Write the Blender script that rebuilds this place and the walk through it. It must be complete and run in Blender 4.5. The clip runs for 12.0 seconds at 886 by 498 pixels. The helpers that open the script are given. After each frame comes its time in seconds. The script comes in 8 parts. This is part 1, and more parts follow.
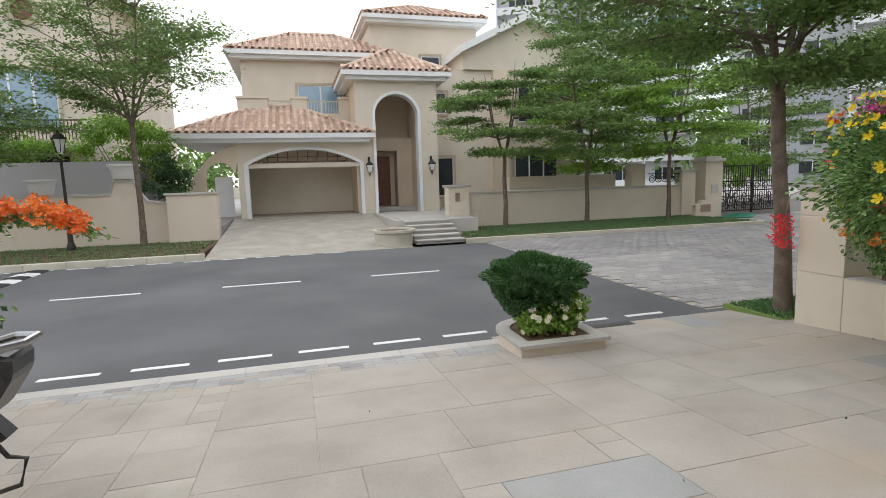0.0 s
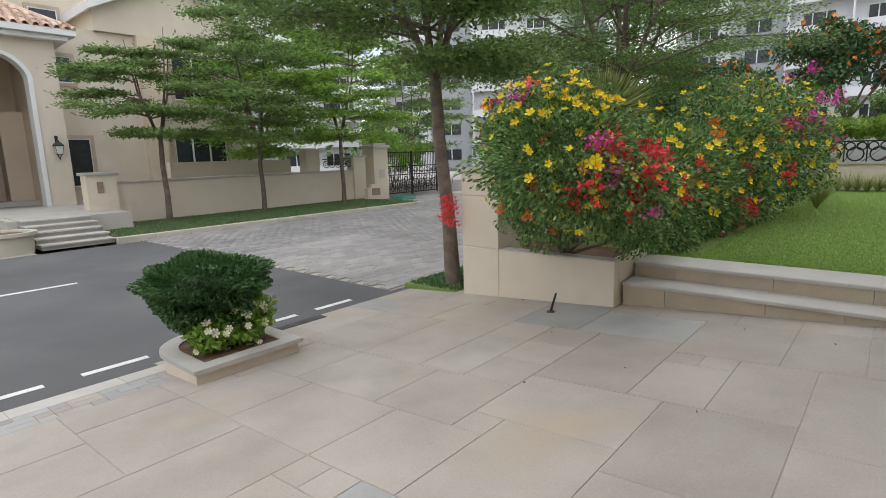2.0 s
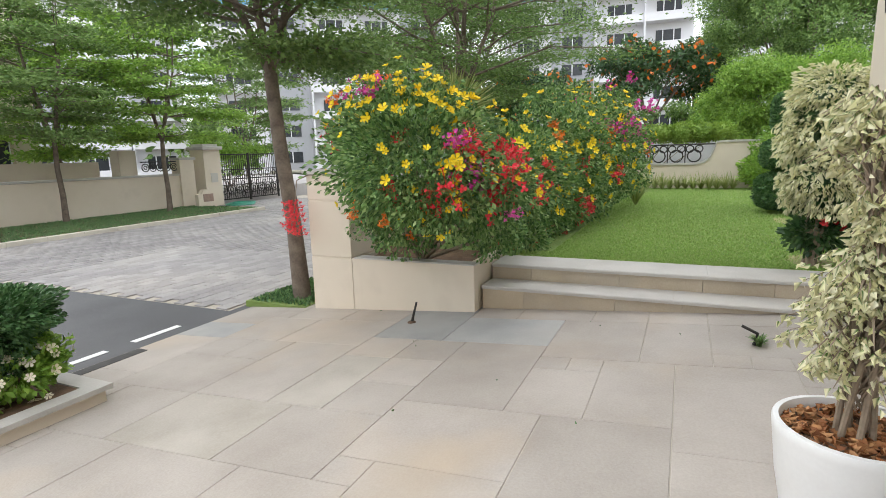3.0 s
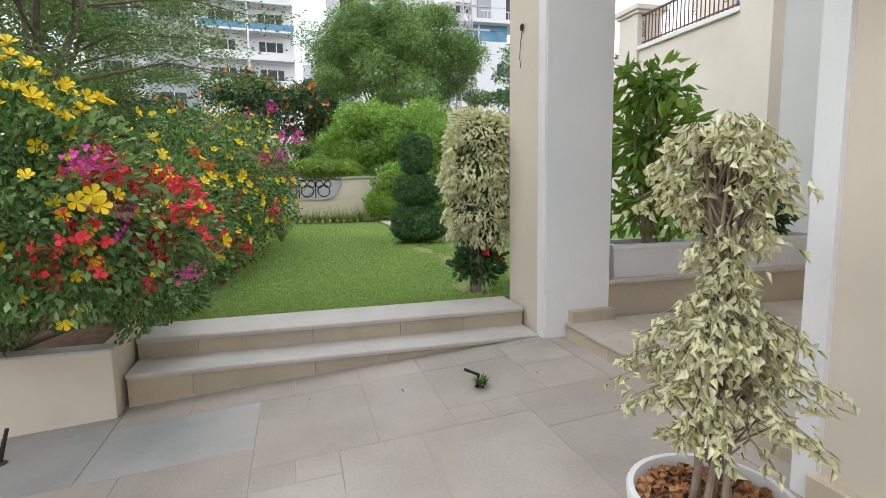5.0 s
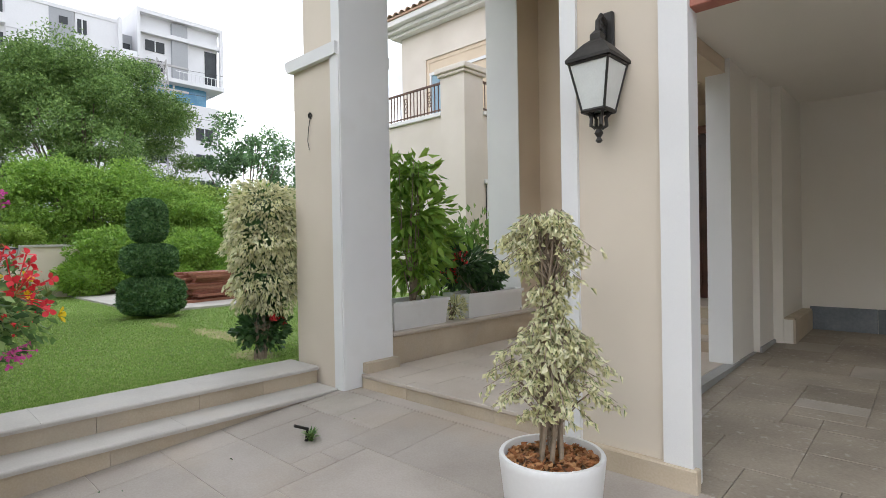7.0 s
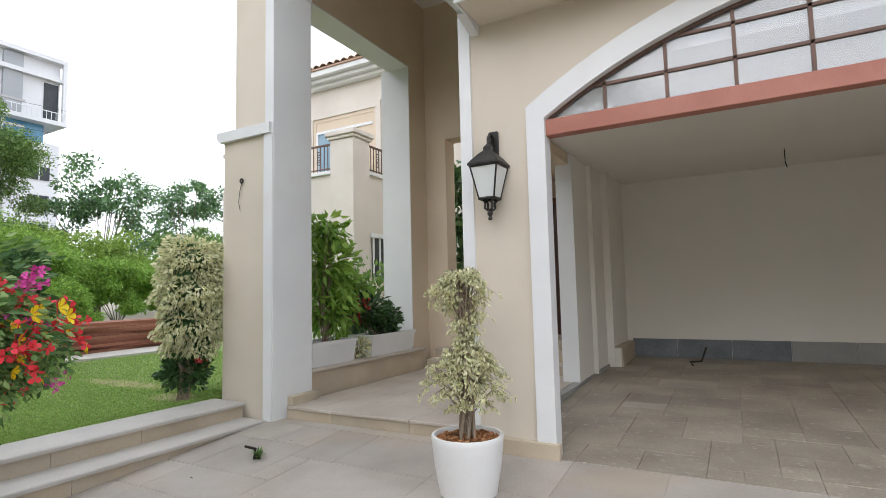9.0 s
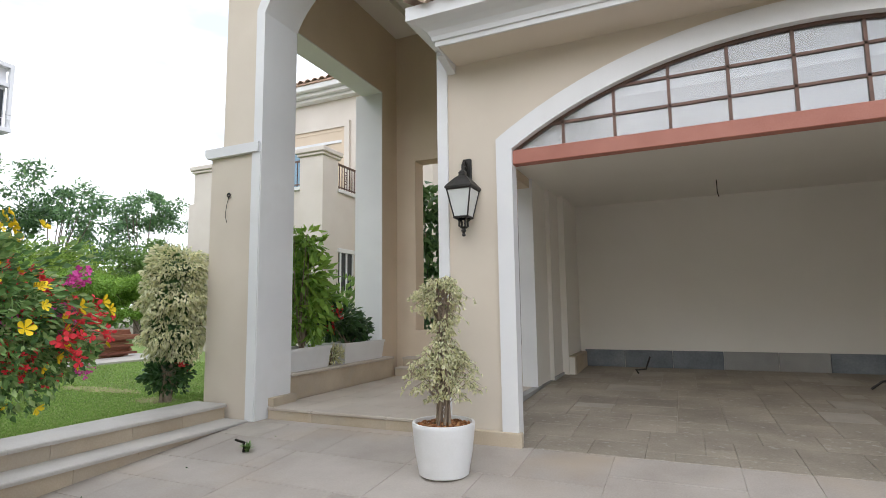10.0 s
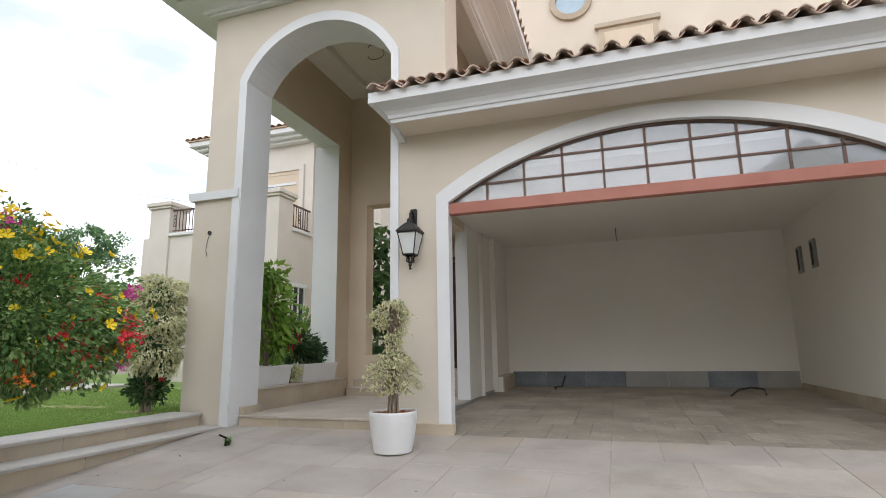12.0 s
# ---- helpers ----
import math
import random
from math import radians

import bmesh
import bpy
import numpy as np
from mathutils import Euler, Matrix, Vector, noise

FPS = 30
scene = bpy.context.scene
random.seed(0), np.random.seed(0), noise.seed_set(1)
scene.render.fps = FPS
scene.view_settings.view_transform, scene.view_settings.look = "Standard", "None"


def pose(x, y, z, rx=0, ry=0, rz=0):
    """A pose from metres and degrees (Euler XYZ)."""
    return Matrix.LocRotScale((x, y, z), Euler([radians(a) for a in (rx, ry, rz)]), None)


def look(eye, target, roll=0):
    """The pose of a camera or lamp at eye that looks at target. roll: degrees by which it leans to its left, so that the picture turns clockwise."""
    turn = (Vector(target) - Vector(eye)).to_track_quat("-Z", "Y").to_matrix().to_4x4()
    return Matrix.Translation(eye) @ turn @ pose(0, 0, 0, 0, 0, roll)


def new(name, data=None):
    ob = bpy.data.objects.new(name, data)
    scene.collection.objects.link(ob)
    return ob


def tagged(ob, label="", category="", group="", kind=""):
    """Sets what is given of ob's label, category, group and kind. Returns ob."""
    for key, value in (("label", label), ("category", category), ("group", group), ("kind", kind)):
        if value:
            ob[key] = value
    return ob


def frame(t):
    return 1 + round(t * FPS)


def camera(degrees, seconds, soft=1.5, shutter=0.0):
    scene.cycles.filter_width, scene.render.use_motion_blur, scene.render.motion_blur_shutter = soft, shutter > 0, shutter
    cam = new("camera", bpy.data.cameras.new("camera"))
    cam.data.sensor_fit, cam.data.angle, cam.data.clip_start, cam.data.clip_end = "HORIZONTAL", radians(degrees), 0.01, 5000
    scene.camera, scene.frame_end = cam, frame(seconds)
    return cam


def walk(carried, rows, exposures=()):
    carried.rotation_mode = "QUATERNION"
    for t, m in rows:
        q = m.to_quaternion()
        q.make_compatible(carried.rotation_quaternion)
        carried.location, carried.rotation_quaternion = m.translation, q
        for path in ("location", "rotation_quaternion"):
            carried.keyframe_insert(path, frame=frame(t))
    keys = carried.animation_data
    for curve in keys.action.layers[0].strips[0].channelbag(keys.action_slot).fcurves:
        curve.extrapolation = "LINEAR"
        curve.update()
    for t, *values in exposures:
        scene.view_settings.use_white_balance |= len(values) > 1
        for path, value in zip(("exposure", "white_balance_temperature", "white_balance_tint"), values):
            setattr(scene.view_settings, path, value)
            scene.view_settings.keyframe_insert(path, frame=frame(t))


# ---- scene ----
cam = camera(79.6, 12.0, soft=0.8)
METRES, EYE, TILT, LEAN, TURN = 7.1, 1.513, 0.0, 0.0, -15.4
ROWS = [
    (0.0, 0.0, 0.0, 0.0, -0.22, -7.42, 1.69),
    (0.5, 0.0028, 0.0094, -0.0021, -7.67, -8.71, 1.78),
    (1.0, 0.0132, 0.0356, -0.0037, -15.99, -9.38, 1.9),
    (1.5, 0.0229, 0.061, -0.004, -24.61, -9.63, 1.92),
    (2.0, 0.0286, 0.099, -0.0055, -33.93, -9.87, 1.68),
    (2.5, 0.0399, 0.124, -0.0083, -42.11, -10.01, 1.56),
    (3.0, 0.0661, 0.1575, -0.0089, -50.43, -10.03, 1.61),
    (5.0, 0.1726, 0.2864, -0.0091, -90.16, -7.24, 0.88),
    (5.5, 0.1756, 0.3159, -0.0103, -100.6, -5.88, 0.91),
    (6.0, 0.1554, 0.3483, -0.009, -108.77, -4.29, 1.04),
    (6.5, 0.1372, 0.3894, -0.0063, -115.96, -2.42, 1.01),
    (7.0, 0.1195, 0.4281, -0.0069, -121.41, -0.4, 0.94),
    (7.5, 0.0921, 0.4648, -0.0054, -125.89, 1.55, 1.04),
    (9.5, 0.0033, 0.6342, -0.0135, -138.16, 5.34, 1.11),
    (10.0, -0.0172, 0.6751, -0.0241, -140.34, 6.49, 0.72),
    (10.5, -0.0507, 0.7144, -0.0344, -142.08, 8.07, 0.57),
    (11.0, -0.0747, 0.753, -0.0463, -143.75, 9.01, 0.71),
    (11.5, -0.1018, 0.805, -0.0553, -145.5, 9.68, 0.81),
    (12.0, -0.1406, 0.847, -0.0641, -146.48, 10.62, 0.85),
]
walk(cam, [(t, pose(0, 0, EYE, TILT, LEAN, TURN) @ pose(METRES * x, METRES * y, METRES * z, 90 + pitch, roll, yaw)) for t, x, y, z, yaw, pitch, roll in ROWS],
     exposures=[(0.0, 0.74, 6500, 10), (0.7, 0.88, 6500, 10), (1.5, 0.86, 6500, 10), (2.0, 0.78, 6500, 10.5), (2.5, 1.0, 6500, 10.5), (3.0, 1.3, 6500, 10.5), (5.0, 1.11, 6400, 11), (6.5, 0.95, 6330, 12), (7.0, 0.99, 6300, 12), (7.7, 1.1, 6280, 12), (9.5, 1.02, 6280, 12), (12.0, 0.87, 6300, 12)])

# world, sun and exposure
SUN_EL, SUN_ROT = 25.0, 6.0
world = bpy.data.worlds.new("sky")
scene.world = world
world.use_nodes = True
wt = world.node_tree
wt.nodes.clear()
w_out = wt.nodes.new("ShaderNodeOutputWorld")
w_bg = wt.nodes.new("ShaderNodeBackground")
w_sky = wt.nodes.new("ShaderNodeTexSky")
w_sky.sky_type = "NISHITA"
w_sky.sun_disc = False
w_sky.sun_elevation, w_sky.sun_rotation = radians(SUN_EL), radians(SUN_ROT)
w_co = wt.nodes.new("ShaderNodeTexCoord")
w_map = wt.nodes.new("ShaderNodeMapping")
w_map.inputs["Scale"].default_value = (1.0, 1.0, 3.0)
w_noise = wt.nodes.new("ShaderNodeTexNoise")
w_noise.inputs["Scale"].default_value = 2.0
w_noise.inputs["Detail"].default_value = 6
w_ramp = wt.nodes.new("ShaderNodeValToRGB")
w_ramp.color_ramp.elements[0].position, w_ramp.color_ramp.elements[0].color = 0.36, (4.0, 4.4, 5.0, 1)
w_ramp.color_ramp.elements[1].position, w_ramp.color_ramp.elements[1].color = 0.6, (9.8, 9.9, 10.0, 1)
w_mix = wt.nodes.new("ShaderNodeMixRGB")
w_mix.inputs[0].default_value = 0.88
w_bg.inputs["Strength"].default_value = 0.13
wt.links.new(w_co.outputs["Generated"], w_map.inputs[0])
wt.links.new(w_map.outputs[0], w_noise.inputs["Vector"])
wt.links.new(w_noise.outputs["Fac"], w_ramp.inputs[0])
wt.links.new(w_sky.outputs[0], w_mix.inputs[1])
wt.links.new(w_ramp.outputs[0], w_mix.inputs[2])
wt.links.new(w_mix.outputs[0], w_bg.inputs[0])
wt.links.new(w_bg.outputs[0], w_out.inputs[0])

sun = new("sun", bpy.data.lights.new("sun", "SUN"))
sun.data.energy, sun.data.angle, sun.data.color = 0.5, radians(50), (1.0, 0.975, 0.94)
az = radians(SUN_ROT)
sun.matrix_world = look((math.sin(az) * 20, math.cos(az) * 20, 20 * math.tan(radians(SUN_EL))), (0, 0, 0))


# ---- materials ----
def nodes_of(name):
    m = bpy.data.materials.new(name)
    m.use_nodes = True
    nt = m.node_tree
    return m, nt, nt.nodes["Principled BSDF"]


def material(name, a, b, rough=0.7, scale=3.0, fine=60.0, bump=0.15, metal=0.0, vary=0.0, island=0.0, stain=None, spec=0.5, dist=0.01):
    """Two-scale noise between the colours a and b, fine bump, optional random brightness per object or island and stains."""
    m, nt, p = nodes_of(name)
    n = nt.nodes.new
    lk = nt.links.new
    co = n("ShaderNodeTexCoord")
    geo = n("ShaderNodeNewGeometry")
    big = n("ShaderNodeTexNoise")
    big.inputs["Scale"].default_value, big.inputs["Detail"].default_value = scale, 5
    small = n("ShaderNodeTexNoise")
    small.inputs["Scale"].default_value, small.inputs["Detail"].default_value = fine, 4
    lk(geo.outputs["Position"], big.inputs["Vector"])
    lk(geo.outputs["Position"], small.inputs["Vector"])
    add = n("ShaderNodeMath")
    add.operation = "MULTIPLY_ADD"
    lk(small.outputs["Fac"], add.inputs[0])
    add.inputs[1].default_value = 0.45
    lk(big.outputs["Fac"], add.inputs[2])
    ramp = n("ShaderNodeValToRGB")
    ramp.color_ramp.elements[0].position, ramp.color_ramp.elements[0].color = 0.5, (*a, 1)
    ramp.color_ramp.elements[1].position, ramp.color_ramp.elements[1].color = 0.95, (*b, 1)
    lk(add.outputs[0], ramp.inputs[0])
    col = ramp.outputs[0]
    if stain:
        sc, lo, hi, colour, amount = stain
        st = n("ShaderNodeTexNoise")
        st.inputs["Scale"].default_value, st.inputs["Detail"].default_value = sc, 7
        lk(geo.outputs["Position"], st.inputs["Vector"])
        mr = n("ShaderNodeMapRange")
        mr.inputs["From Min"].default_value, mr.inputs["From Max"].default_value = lo, hi
        mr.inputs["To Max"].default_value = amount
        lk(st.outputs["Fac"], mr.inputs["Value"])
        mx = n("ShaderNodeMixRGB")
        lk(mr.outputs[0], mx.inputs[0])
        lk(col, mx.inputs[1])
        mx.inputs[2].default_value = (*colour, 1)
        col = mx.outputs[0]
    for amount, source in ((vary, "object"), (island, "island")):
        if amount:
            if source == "object":
                info = n("ShaderNodeObjectInfo")
                out = info.outputs["Random"]
            else:
                out = geo.outputs["Random Per Island"]
            hsv = n("ShaderNodeHueSaturation")
            mr = n("ShaderNodeMapRange")
            mr.inputs["To Min"].default_value, mr.inputs["To Max"].default_value = 1 - amount, 1 + amount
            lk(out, mr.inputs["Value"])
            lk(mr.outputs[0], hsv.inputs["Value"])
            lk(col, hsv.inputs["Color"])
            col = hsv.outputs[0]
    lk(col, p.inputs["Base Color"])
    p.inputs["Roughness"].default_value = rough
    p.inputs["Metallic"].default_value = metal
    p.inputs["Specular IOR Level"].default_value = spec
    if bump:
        bp = n("ShaderNodeBump")
        bp.inputs["Strength"].default_value, bp.inputs["Distance"].default_value = bump, dist
        lk(add.outputs[0], bp.inputs["Height"])
        lk(bp.outputs[0], p.inputs["Normal"])
    return m


def palette(name, colours, rough=0.6, source="island", translucent=0.0, bump_scale=0, spec=0.4):
    """Colours picked at random per leaf or per object."""
    m, nt, p = nodes_of(name)
    n = nt.nodes.new
    lk = nt.links.new
    if source == "island":
        out = n("ShaderNodeNewGeometry").outputs["Random Per Island"]
    else:
        out = n("ShaderNodeObjectInfo").outputs["Random"]
    ramp = n("ShaderNodeValToRGB")
    els = ramp.color_ramp.elements
    while len(els) < len(colours):
        els.new(0.5)
    for i, c in enumerate(colours):
        els[i].position, els[i].color = i / max(1, len(colours) - 1), (*c, 1)
    lk(out, ramp.inputs[0])
    noise_n = n("ShaderNodeTexNoise")
    noise_n.inputs["Scale"].default_value = 14
    g2 = n("ShaderNodeNewGeometry")
    lk(g2.outputs["Position"], noise_n.inputs["Vector"])
    hsv = n("ShaderNodeHueSaturation")
    mr = n("ShaderNodeMapRange")
    mr.inputs["To Min"].default_value, mr.inputs["To Max"].default_value = 0.7, 1.3
    lk(noise_n.outputs["Fac"], mr.inputs["Value"])
    lk(mr.outputs[0], hsv.inputs["Value"])
    lk(ramp.outputs[0], hsv.inputs["Color"])
    lk(hsv.outputs[0], p.inputs["Base Color"])
    p.inputs["Roughness"].default_value = rough
    p.inputs["Specular IOR Level"].default_value = spec
    if translucent:
        tr = n("ShaderNodeBsdfTranslucent")
        lk(hsv.outputs[0], tr.inputs["Color"])
        mix = n("ShaderNodeMixShader")
        mix.inputs[0].default_value = translucent
        lk(p.outputs[0], mix.inputs[1])
        lk(tr.outputs[0], mix.inputs[2])
        lk(mix.outputs[0], nt.nodes["Material Output"].inputs["Surface"])
    return m


def variegated(name):
    """Cream-rimmed leaves with a green heart; the rim is an attribute of the leaf's outline."""
    m = palette(name, [(0.78, 0.74, 0.44), (0.82, 0.79, 0.54), (0.72, 0.7, 0.38), (0.85, 0.82, 0.6)], 0.5, translucent=0.3)
    nt = m.node_tree
    lk = nt.links.new
    at = nt.nodes.new("ShaderNodeAttribute")
    at.attribute_name = "rim"
    geo = nt.nodes.new("ShaderNodeNewGeometry")
    add = nt.nodes.new("ShaderNodeMath")
    add.operation = "MULTIPLY_ADD"
    lk(geo.outputs["Random Per Island"], add.inputs[0])
    add.inputs[1].default_value = 0.3
    lk(at.outputs["Fac"], add.inputs[2])
    mr = nt.nodes.new("ShaderNodeMapRange")
    mr.inputs["From Min"].default_value, mr.inputs["From Max"].default_value = 0.34, 0.62
    lk(add.outputs[0], mr.inputs["Value"])
    mx = nt.nodes.new("ShaderNodeMixRGB")
    mx.inputs[1].default_value = (0.13, 0.23, 0.055, 1)
    hsv = next(n for n in nt.nodes if n.bl_idname == "ShaderNodeHueSaturation")
    targets = [l.to_socket for l in hsv.outputs[0].links]
    lk(mr.outputs[0], mx.inputs[0])
    lk(hsv.outputs[0], mx.inputs[2])
    for s in targets:
        lk(mx.outputs[0], s)
    return m


def glass(name, colour, rough=0.03, trans=0.9):
    m, nt, p = nodes_of(name)
    p.inputs["Base Color"].default_value = (*colour, 1)
    p.inputs["Roughness"].default_value = rough
    p.inputs["Transmission Weight"].default_value = trans
    p.inputs["IOR"].default_value = 1.45
    return m


CREAM = material("cream_plaster", (0.62, 0.545, 0.445), (0.7, 0.625, 0.52), 0.85, 0.9, 220, 0.12, stain=(0.6, 0.55, 0.8, (0.55, 0.46, 0.35), 0.35))
WINGP = material("pale_cream_plaster", (0.64, 0.585, 0.52), (0.72, 0.665, 0.6), 0.85, 0.9, 220, 0.12, stain=(0.6, 0.55, 0.8, (0.56, 0.5, 0.43), 0.35))
BUFF = material("buff_plaster", (0.62, 0.51, 0.385), (0.7, 0.59, 0.455), 0.85, 0.9, 220, 0.12, stain=(0.8, 0.55, 0.8, (0.52, 0.42, 0.3), 0.3))
WALLC = material("boundary_plaster", (0.65, 0.565, 0.45), (0.73, 0.645, 0.53), 0.85, 0.8, 180, 0.15, stain=(1.6, 0.56, 0.8, (0.45, 0.38, 0.29), 0.4))
WHITE = material("white_paint", (0.72, 0.72, 0.72), (0.8, 0.8, 0.79), 0.6, 1.1, 180, 0.06, stain=(2.2, 0.6, 0.85, (0.6, 0.58, 0.54), 0.35))
OFFWHITE = material("offwhite_plaster", (0.84, 0.805, 0.735), (0.88, 0.85, 0.785), 0.8, 0.7, 160, 0.06)
SLAB = material("sandstone_slab", (0.335, 0.295, 0.255), (0.44, 0.397, 0.35), 0.75, 1.6, 70, 0.4, vary=0.07, stain=(0.7, 0.55, 0.78, (0.45, 0.355, 0.25), 0.7))
SLABG = material("grey_slab", (0.3, 0.3, 0.29), (0.4, 0.395, 0.38), 0.7, 2.0, 70, 0.25, vary=0.07, stain=(1.3, 0.5, 0.8, (0.46, 0.41, 0.34), 0.4))
SLABY = material("ochre_slab", (0.34, 0.305, 0.255), (0.44, 0.4, 0.345), 0.75, 1.9, 60, 0.3, vary=0.06, stain=(1.5, 0.5, 0.7, (0.52, 0.48, 0.42), 0.6))
GFLOOR = material("garage_slab", (0.25, 0.215, 0.17), (0.4, 0.35, 0.28), 0.6, 1.5, 50, 0.3, vary=0.1, stain=(14, 0.6, 0.72, (0.52, 0.49, 0.44), 0.6))
GROUT = material("joint_mortar", (0.38, 0.34, 0.28), (0.5, 0.45, 0.38), 0.95, 3, 90, 0.3)
COPING = material("coping_stone", (0.43, 0.405, 0.37), (0.54, 0.515, 0.475), 0.7, 2.0, 70, 0.2, vary=0.06, stain=(2.0, 0.55, 0.8, (0.42, 0.37, 0.3), 0.4))
RISER = material("step_riser_stone", (0.42, 0.34, 0.24), (0.53, 0.45, 0.34), 0.7, 2.0, 70, 0.25, vary=0.14, stain=(2.4, 0.5, 0.8, (0.38, 0.36, 0.33), 0.5))
PORCHF = material("porch_stone", (0.46, 0.395, 0.33), (0.56, 0.5, 0.43), 0.5, 1.6, 60, 0.15, vary=0.05, stain=(2.0, 0.55, 0.8, (0.45, 0.4, 0.35), 0.3))
SKIRT = material("slate_skirting", (0.13, 0.15, 0.175), (0.24, 0.265, 0.29), 0.55, 2.5, 30, 0.3, vary=0.16)
ASPHALT = material("asphalt", (0.085, 0.085, 0.088), (0.13, 0.13, 0.133), 0.85, 0.5, 220, 0.5, stain=(0.35, 0.48, 0.75, (0.19, 0.19, 0.19), 0.6))
PAVER = material("concrete_paver", (0.27, 0.255, 0.25), (0.38, 0.36, 0.35), 0.85, 0.5, 90, 0.3, vary=0.14, island=0.14, stain=(0.5, 0.5, 0.8, (0.42, 0.38, 0.34), 0.5))
KERB = material("kerb_stone", (0.5, 0.46, 0.38), (0.62, 0.58, 0.49), 0.8, 2, 80, 0.2, vary=0.06)
PAINT = material("road_paint", (0.72, 0.72, 0.7), (0.8, 0.8, 0.78), 0.7, 4, 90, 0.1, stain=(9, 0.55, 0.8, (0.3, 0.3, 0.3), 0.6))
GRASSM = material("lawn_soil", (0.15, 0.23, 0.055), (0.24, 0.33, 0.09), 0.95, 1.2, 160, 0.8, stain=(0.9, 0.62, 0.78, (0.25, 0.19, 0.08), 0.7), dist=0.03)
DRY = material("dry_lawn", (0.24, 0.23, 0.09), (0.36, 0.33, 0.15), 0.95, 4, 120, 0.8, stain=(5, 0.5, 0.7, (0.2, 0.27, 0.07), 0.8), dist=0.02)
SOIL = material("brown_soil", (0.1, 0.06, 0.035), (0.2, 0.12, 0.07), 0.95, 9, 120, 0.8, dist=0.02)
CHIPS = palette("bark_chips", [(0.22, 0.08, 0.03), (0.38, 0.16, 0.06), (0.5, 0.27, 0.12), (0.3, 0.12, 0.05)], 0.8)
GROUNDM = material("far_ground", (0.2, 0.18, 0.13), (0.26, 0.24, 0.17), 0.95, 0.2, 20, 0.2)
TILE = material("clay_roof_tile", (0.46, 0.3, 0.215), (0.63, 0.46, 0.36), 0.8, 1.5, 90, 0.2, vary=0.12, island=0.22, stain=(3.0, 0.55, 0.8, (0.6, 0.5, 0.42), 0.5))
TILEB = material("clay_tile_edge", (0.42, 0.3, 0.23), (0.7, 0.57, 0.47), 0.85, 6, 90, 0.25, vary=0.15)
REDWOOD = material("red_oxide_beam", (0.36, 0.13, 0.09), (0.44, 0.18, 0.13), 0.55, 3, 90, 0.08)
DOORW = material("dark_door_wood", (0.03, 0.012, 0.008), (0.08, 0.03, 0.018), 0.35, 4, 60, 0.1)
DOORR = material("brown_door_wood", (0.13, 0.045, 0.025), (0.2, 0.075, 0.04), 0.45, 4, 60, 0.1)
IRON = material("black_iron", (0.018, 0.017, 0.016), (0.05, 0.045, 0.04), 0.5, 12, 120, 0.2, metal=0.4)
BRONZE = material("bronze_rail", (0.1, 0.06, 0.045), (0.17, 0.1, 0.075), 0.5, 8, 120, 0.1, metal=0.3)
FROST = material("frosted_glass", (0.62, 0.64, 0.62), (0.72, 0.74, 0.72), 0.25, 6, 90, 0.02)
POTW = material("white_pot", (0.72, 0.72, 0.71), (0.78, 0.78, 0.77), 0.4, 2, 60, 0.03, stain=(3, 0.6, 0.85, (0.6, 0.57, 0.52), 0.3))
BARK = material("tree_bark", (0.11, 0.085, 0.065), (0.22, 0.175, 0.135), 0.95, 6, 40, 0.9, dist=0.03)
TWIG = material("twig_bark", (0.22, 0.17, 0.12), (0.34, 0.27, 0.2), 0.9, 12, 60, 0.4)
ALU = material("white_window_frame", (0.7, 0.71, 0.72), (0.76, 0.77, 0.78), 0.4, 3, 60, 0.0)
# near-black colour standing in for the shade inside a veranda
VERANDA_SHADE = material("veranda_shade", (0.03, 0.028, 0.025), (0.06, 0.055, 0.05), 0.9, 2, 20, 0.0)
TRUNKP = material("painted_plaster_grey", (0.4, 0.39, 0.4), (0.47, 0.46, 0.46), 0.8, 0.2, 20, 0.0)
APTW = material("apartment_white", (0.68, 0.68, 0.7), (0.75, 0.75, 0.77), 0.85, 0.15, 8, 0.0, stain=(0.3, 0.5, 0.8, (0.55, 0.55, 0.56), 0.4))
APTG = material("apartment_grey", (0.33, 0.34, 0.36), (0.4, 0.41, 0.43), 0.85, 0.15, 8, 0.0)
BLUEG = material("blue_glass_rail", (0.06, 0.2, 0.34), (0.12, 0.3, 0.45), 0.15, 0.6, 8, 0.0)
WINDOWG = material("dark_window_glass", (0.03, 0.034, 0.038), (0.06, 0.066, 0.072), 0.12, 0.4, 6, 0.0, spec=0.25)
SKYGLASS = material("blue_window_glass", (0.2, 0.32, 0.42), (0.3, 0.42, 0.5), 0.06, 0.8, 9, 0.0, spec=0.8)
PANE = glass("clear_pane", (0.72, 0.76, 0.8), 0.02, 0.78)
PANE.node_tree.nodes["Principled BSDF"].inputs["IOR"].default_value = 1.65
PLANKR = palette("stacked_red_planks", [(0.2, 0.07, 0.045), (0.3, 0.12, 0.075), (0.36, 0.17, 0.11)], 0.7, "object")
PLASTIC = material("black_plastic", (0.02, 0.02, 0.022), (0.04, 0.04, 0.043), 0.3, 20, 120, 0.05)
CHROME = material("grey_metal", (0.3, 0.3, 0.31), (0.4, 0.4, 0.41), 0.3, 8, 60, 0.0, metal=0.9)
RUBBER = material("tyre_rubber", (0.018, 0.018, 0.018), (0.03, 0.03, 0.03), 0.9, 8, 60, 0.2)
HOSE = material("green_hose", (0.04, 0.25, 0.17), (0.06, 0.32, 0.22), 0.4, 8, 60, 0.0)
STONEPLQ = material("brown_plaque", (0.28, 0.19, 0.15), (0.34, 0.24, 0.19), 0.5, 8, 60, 0.05)

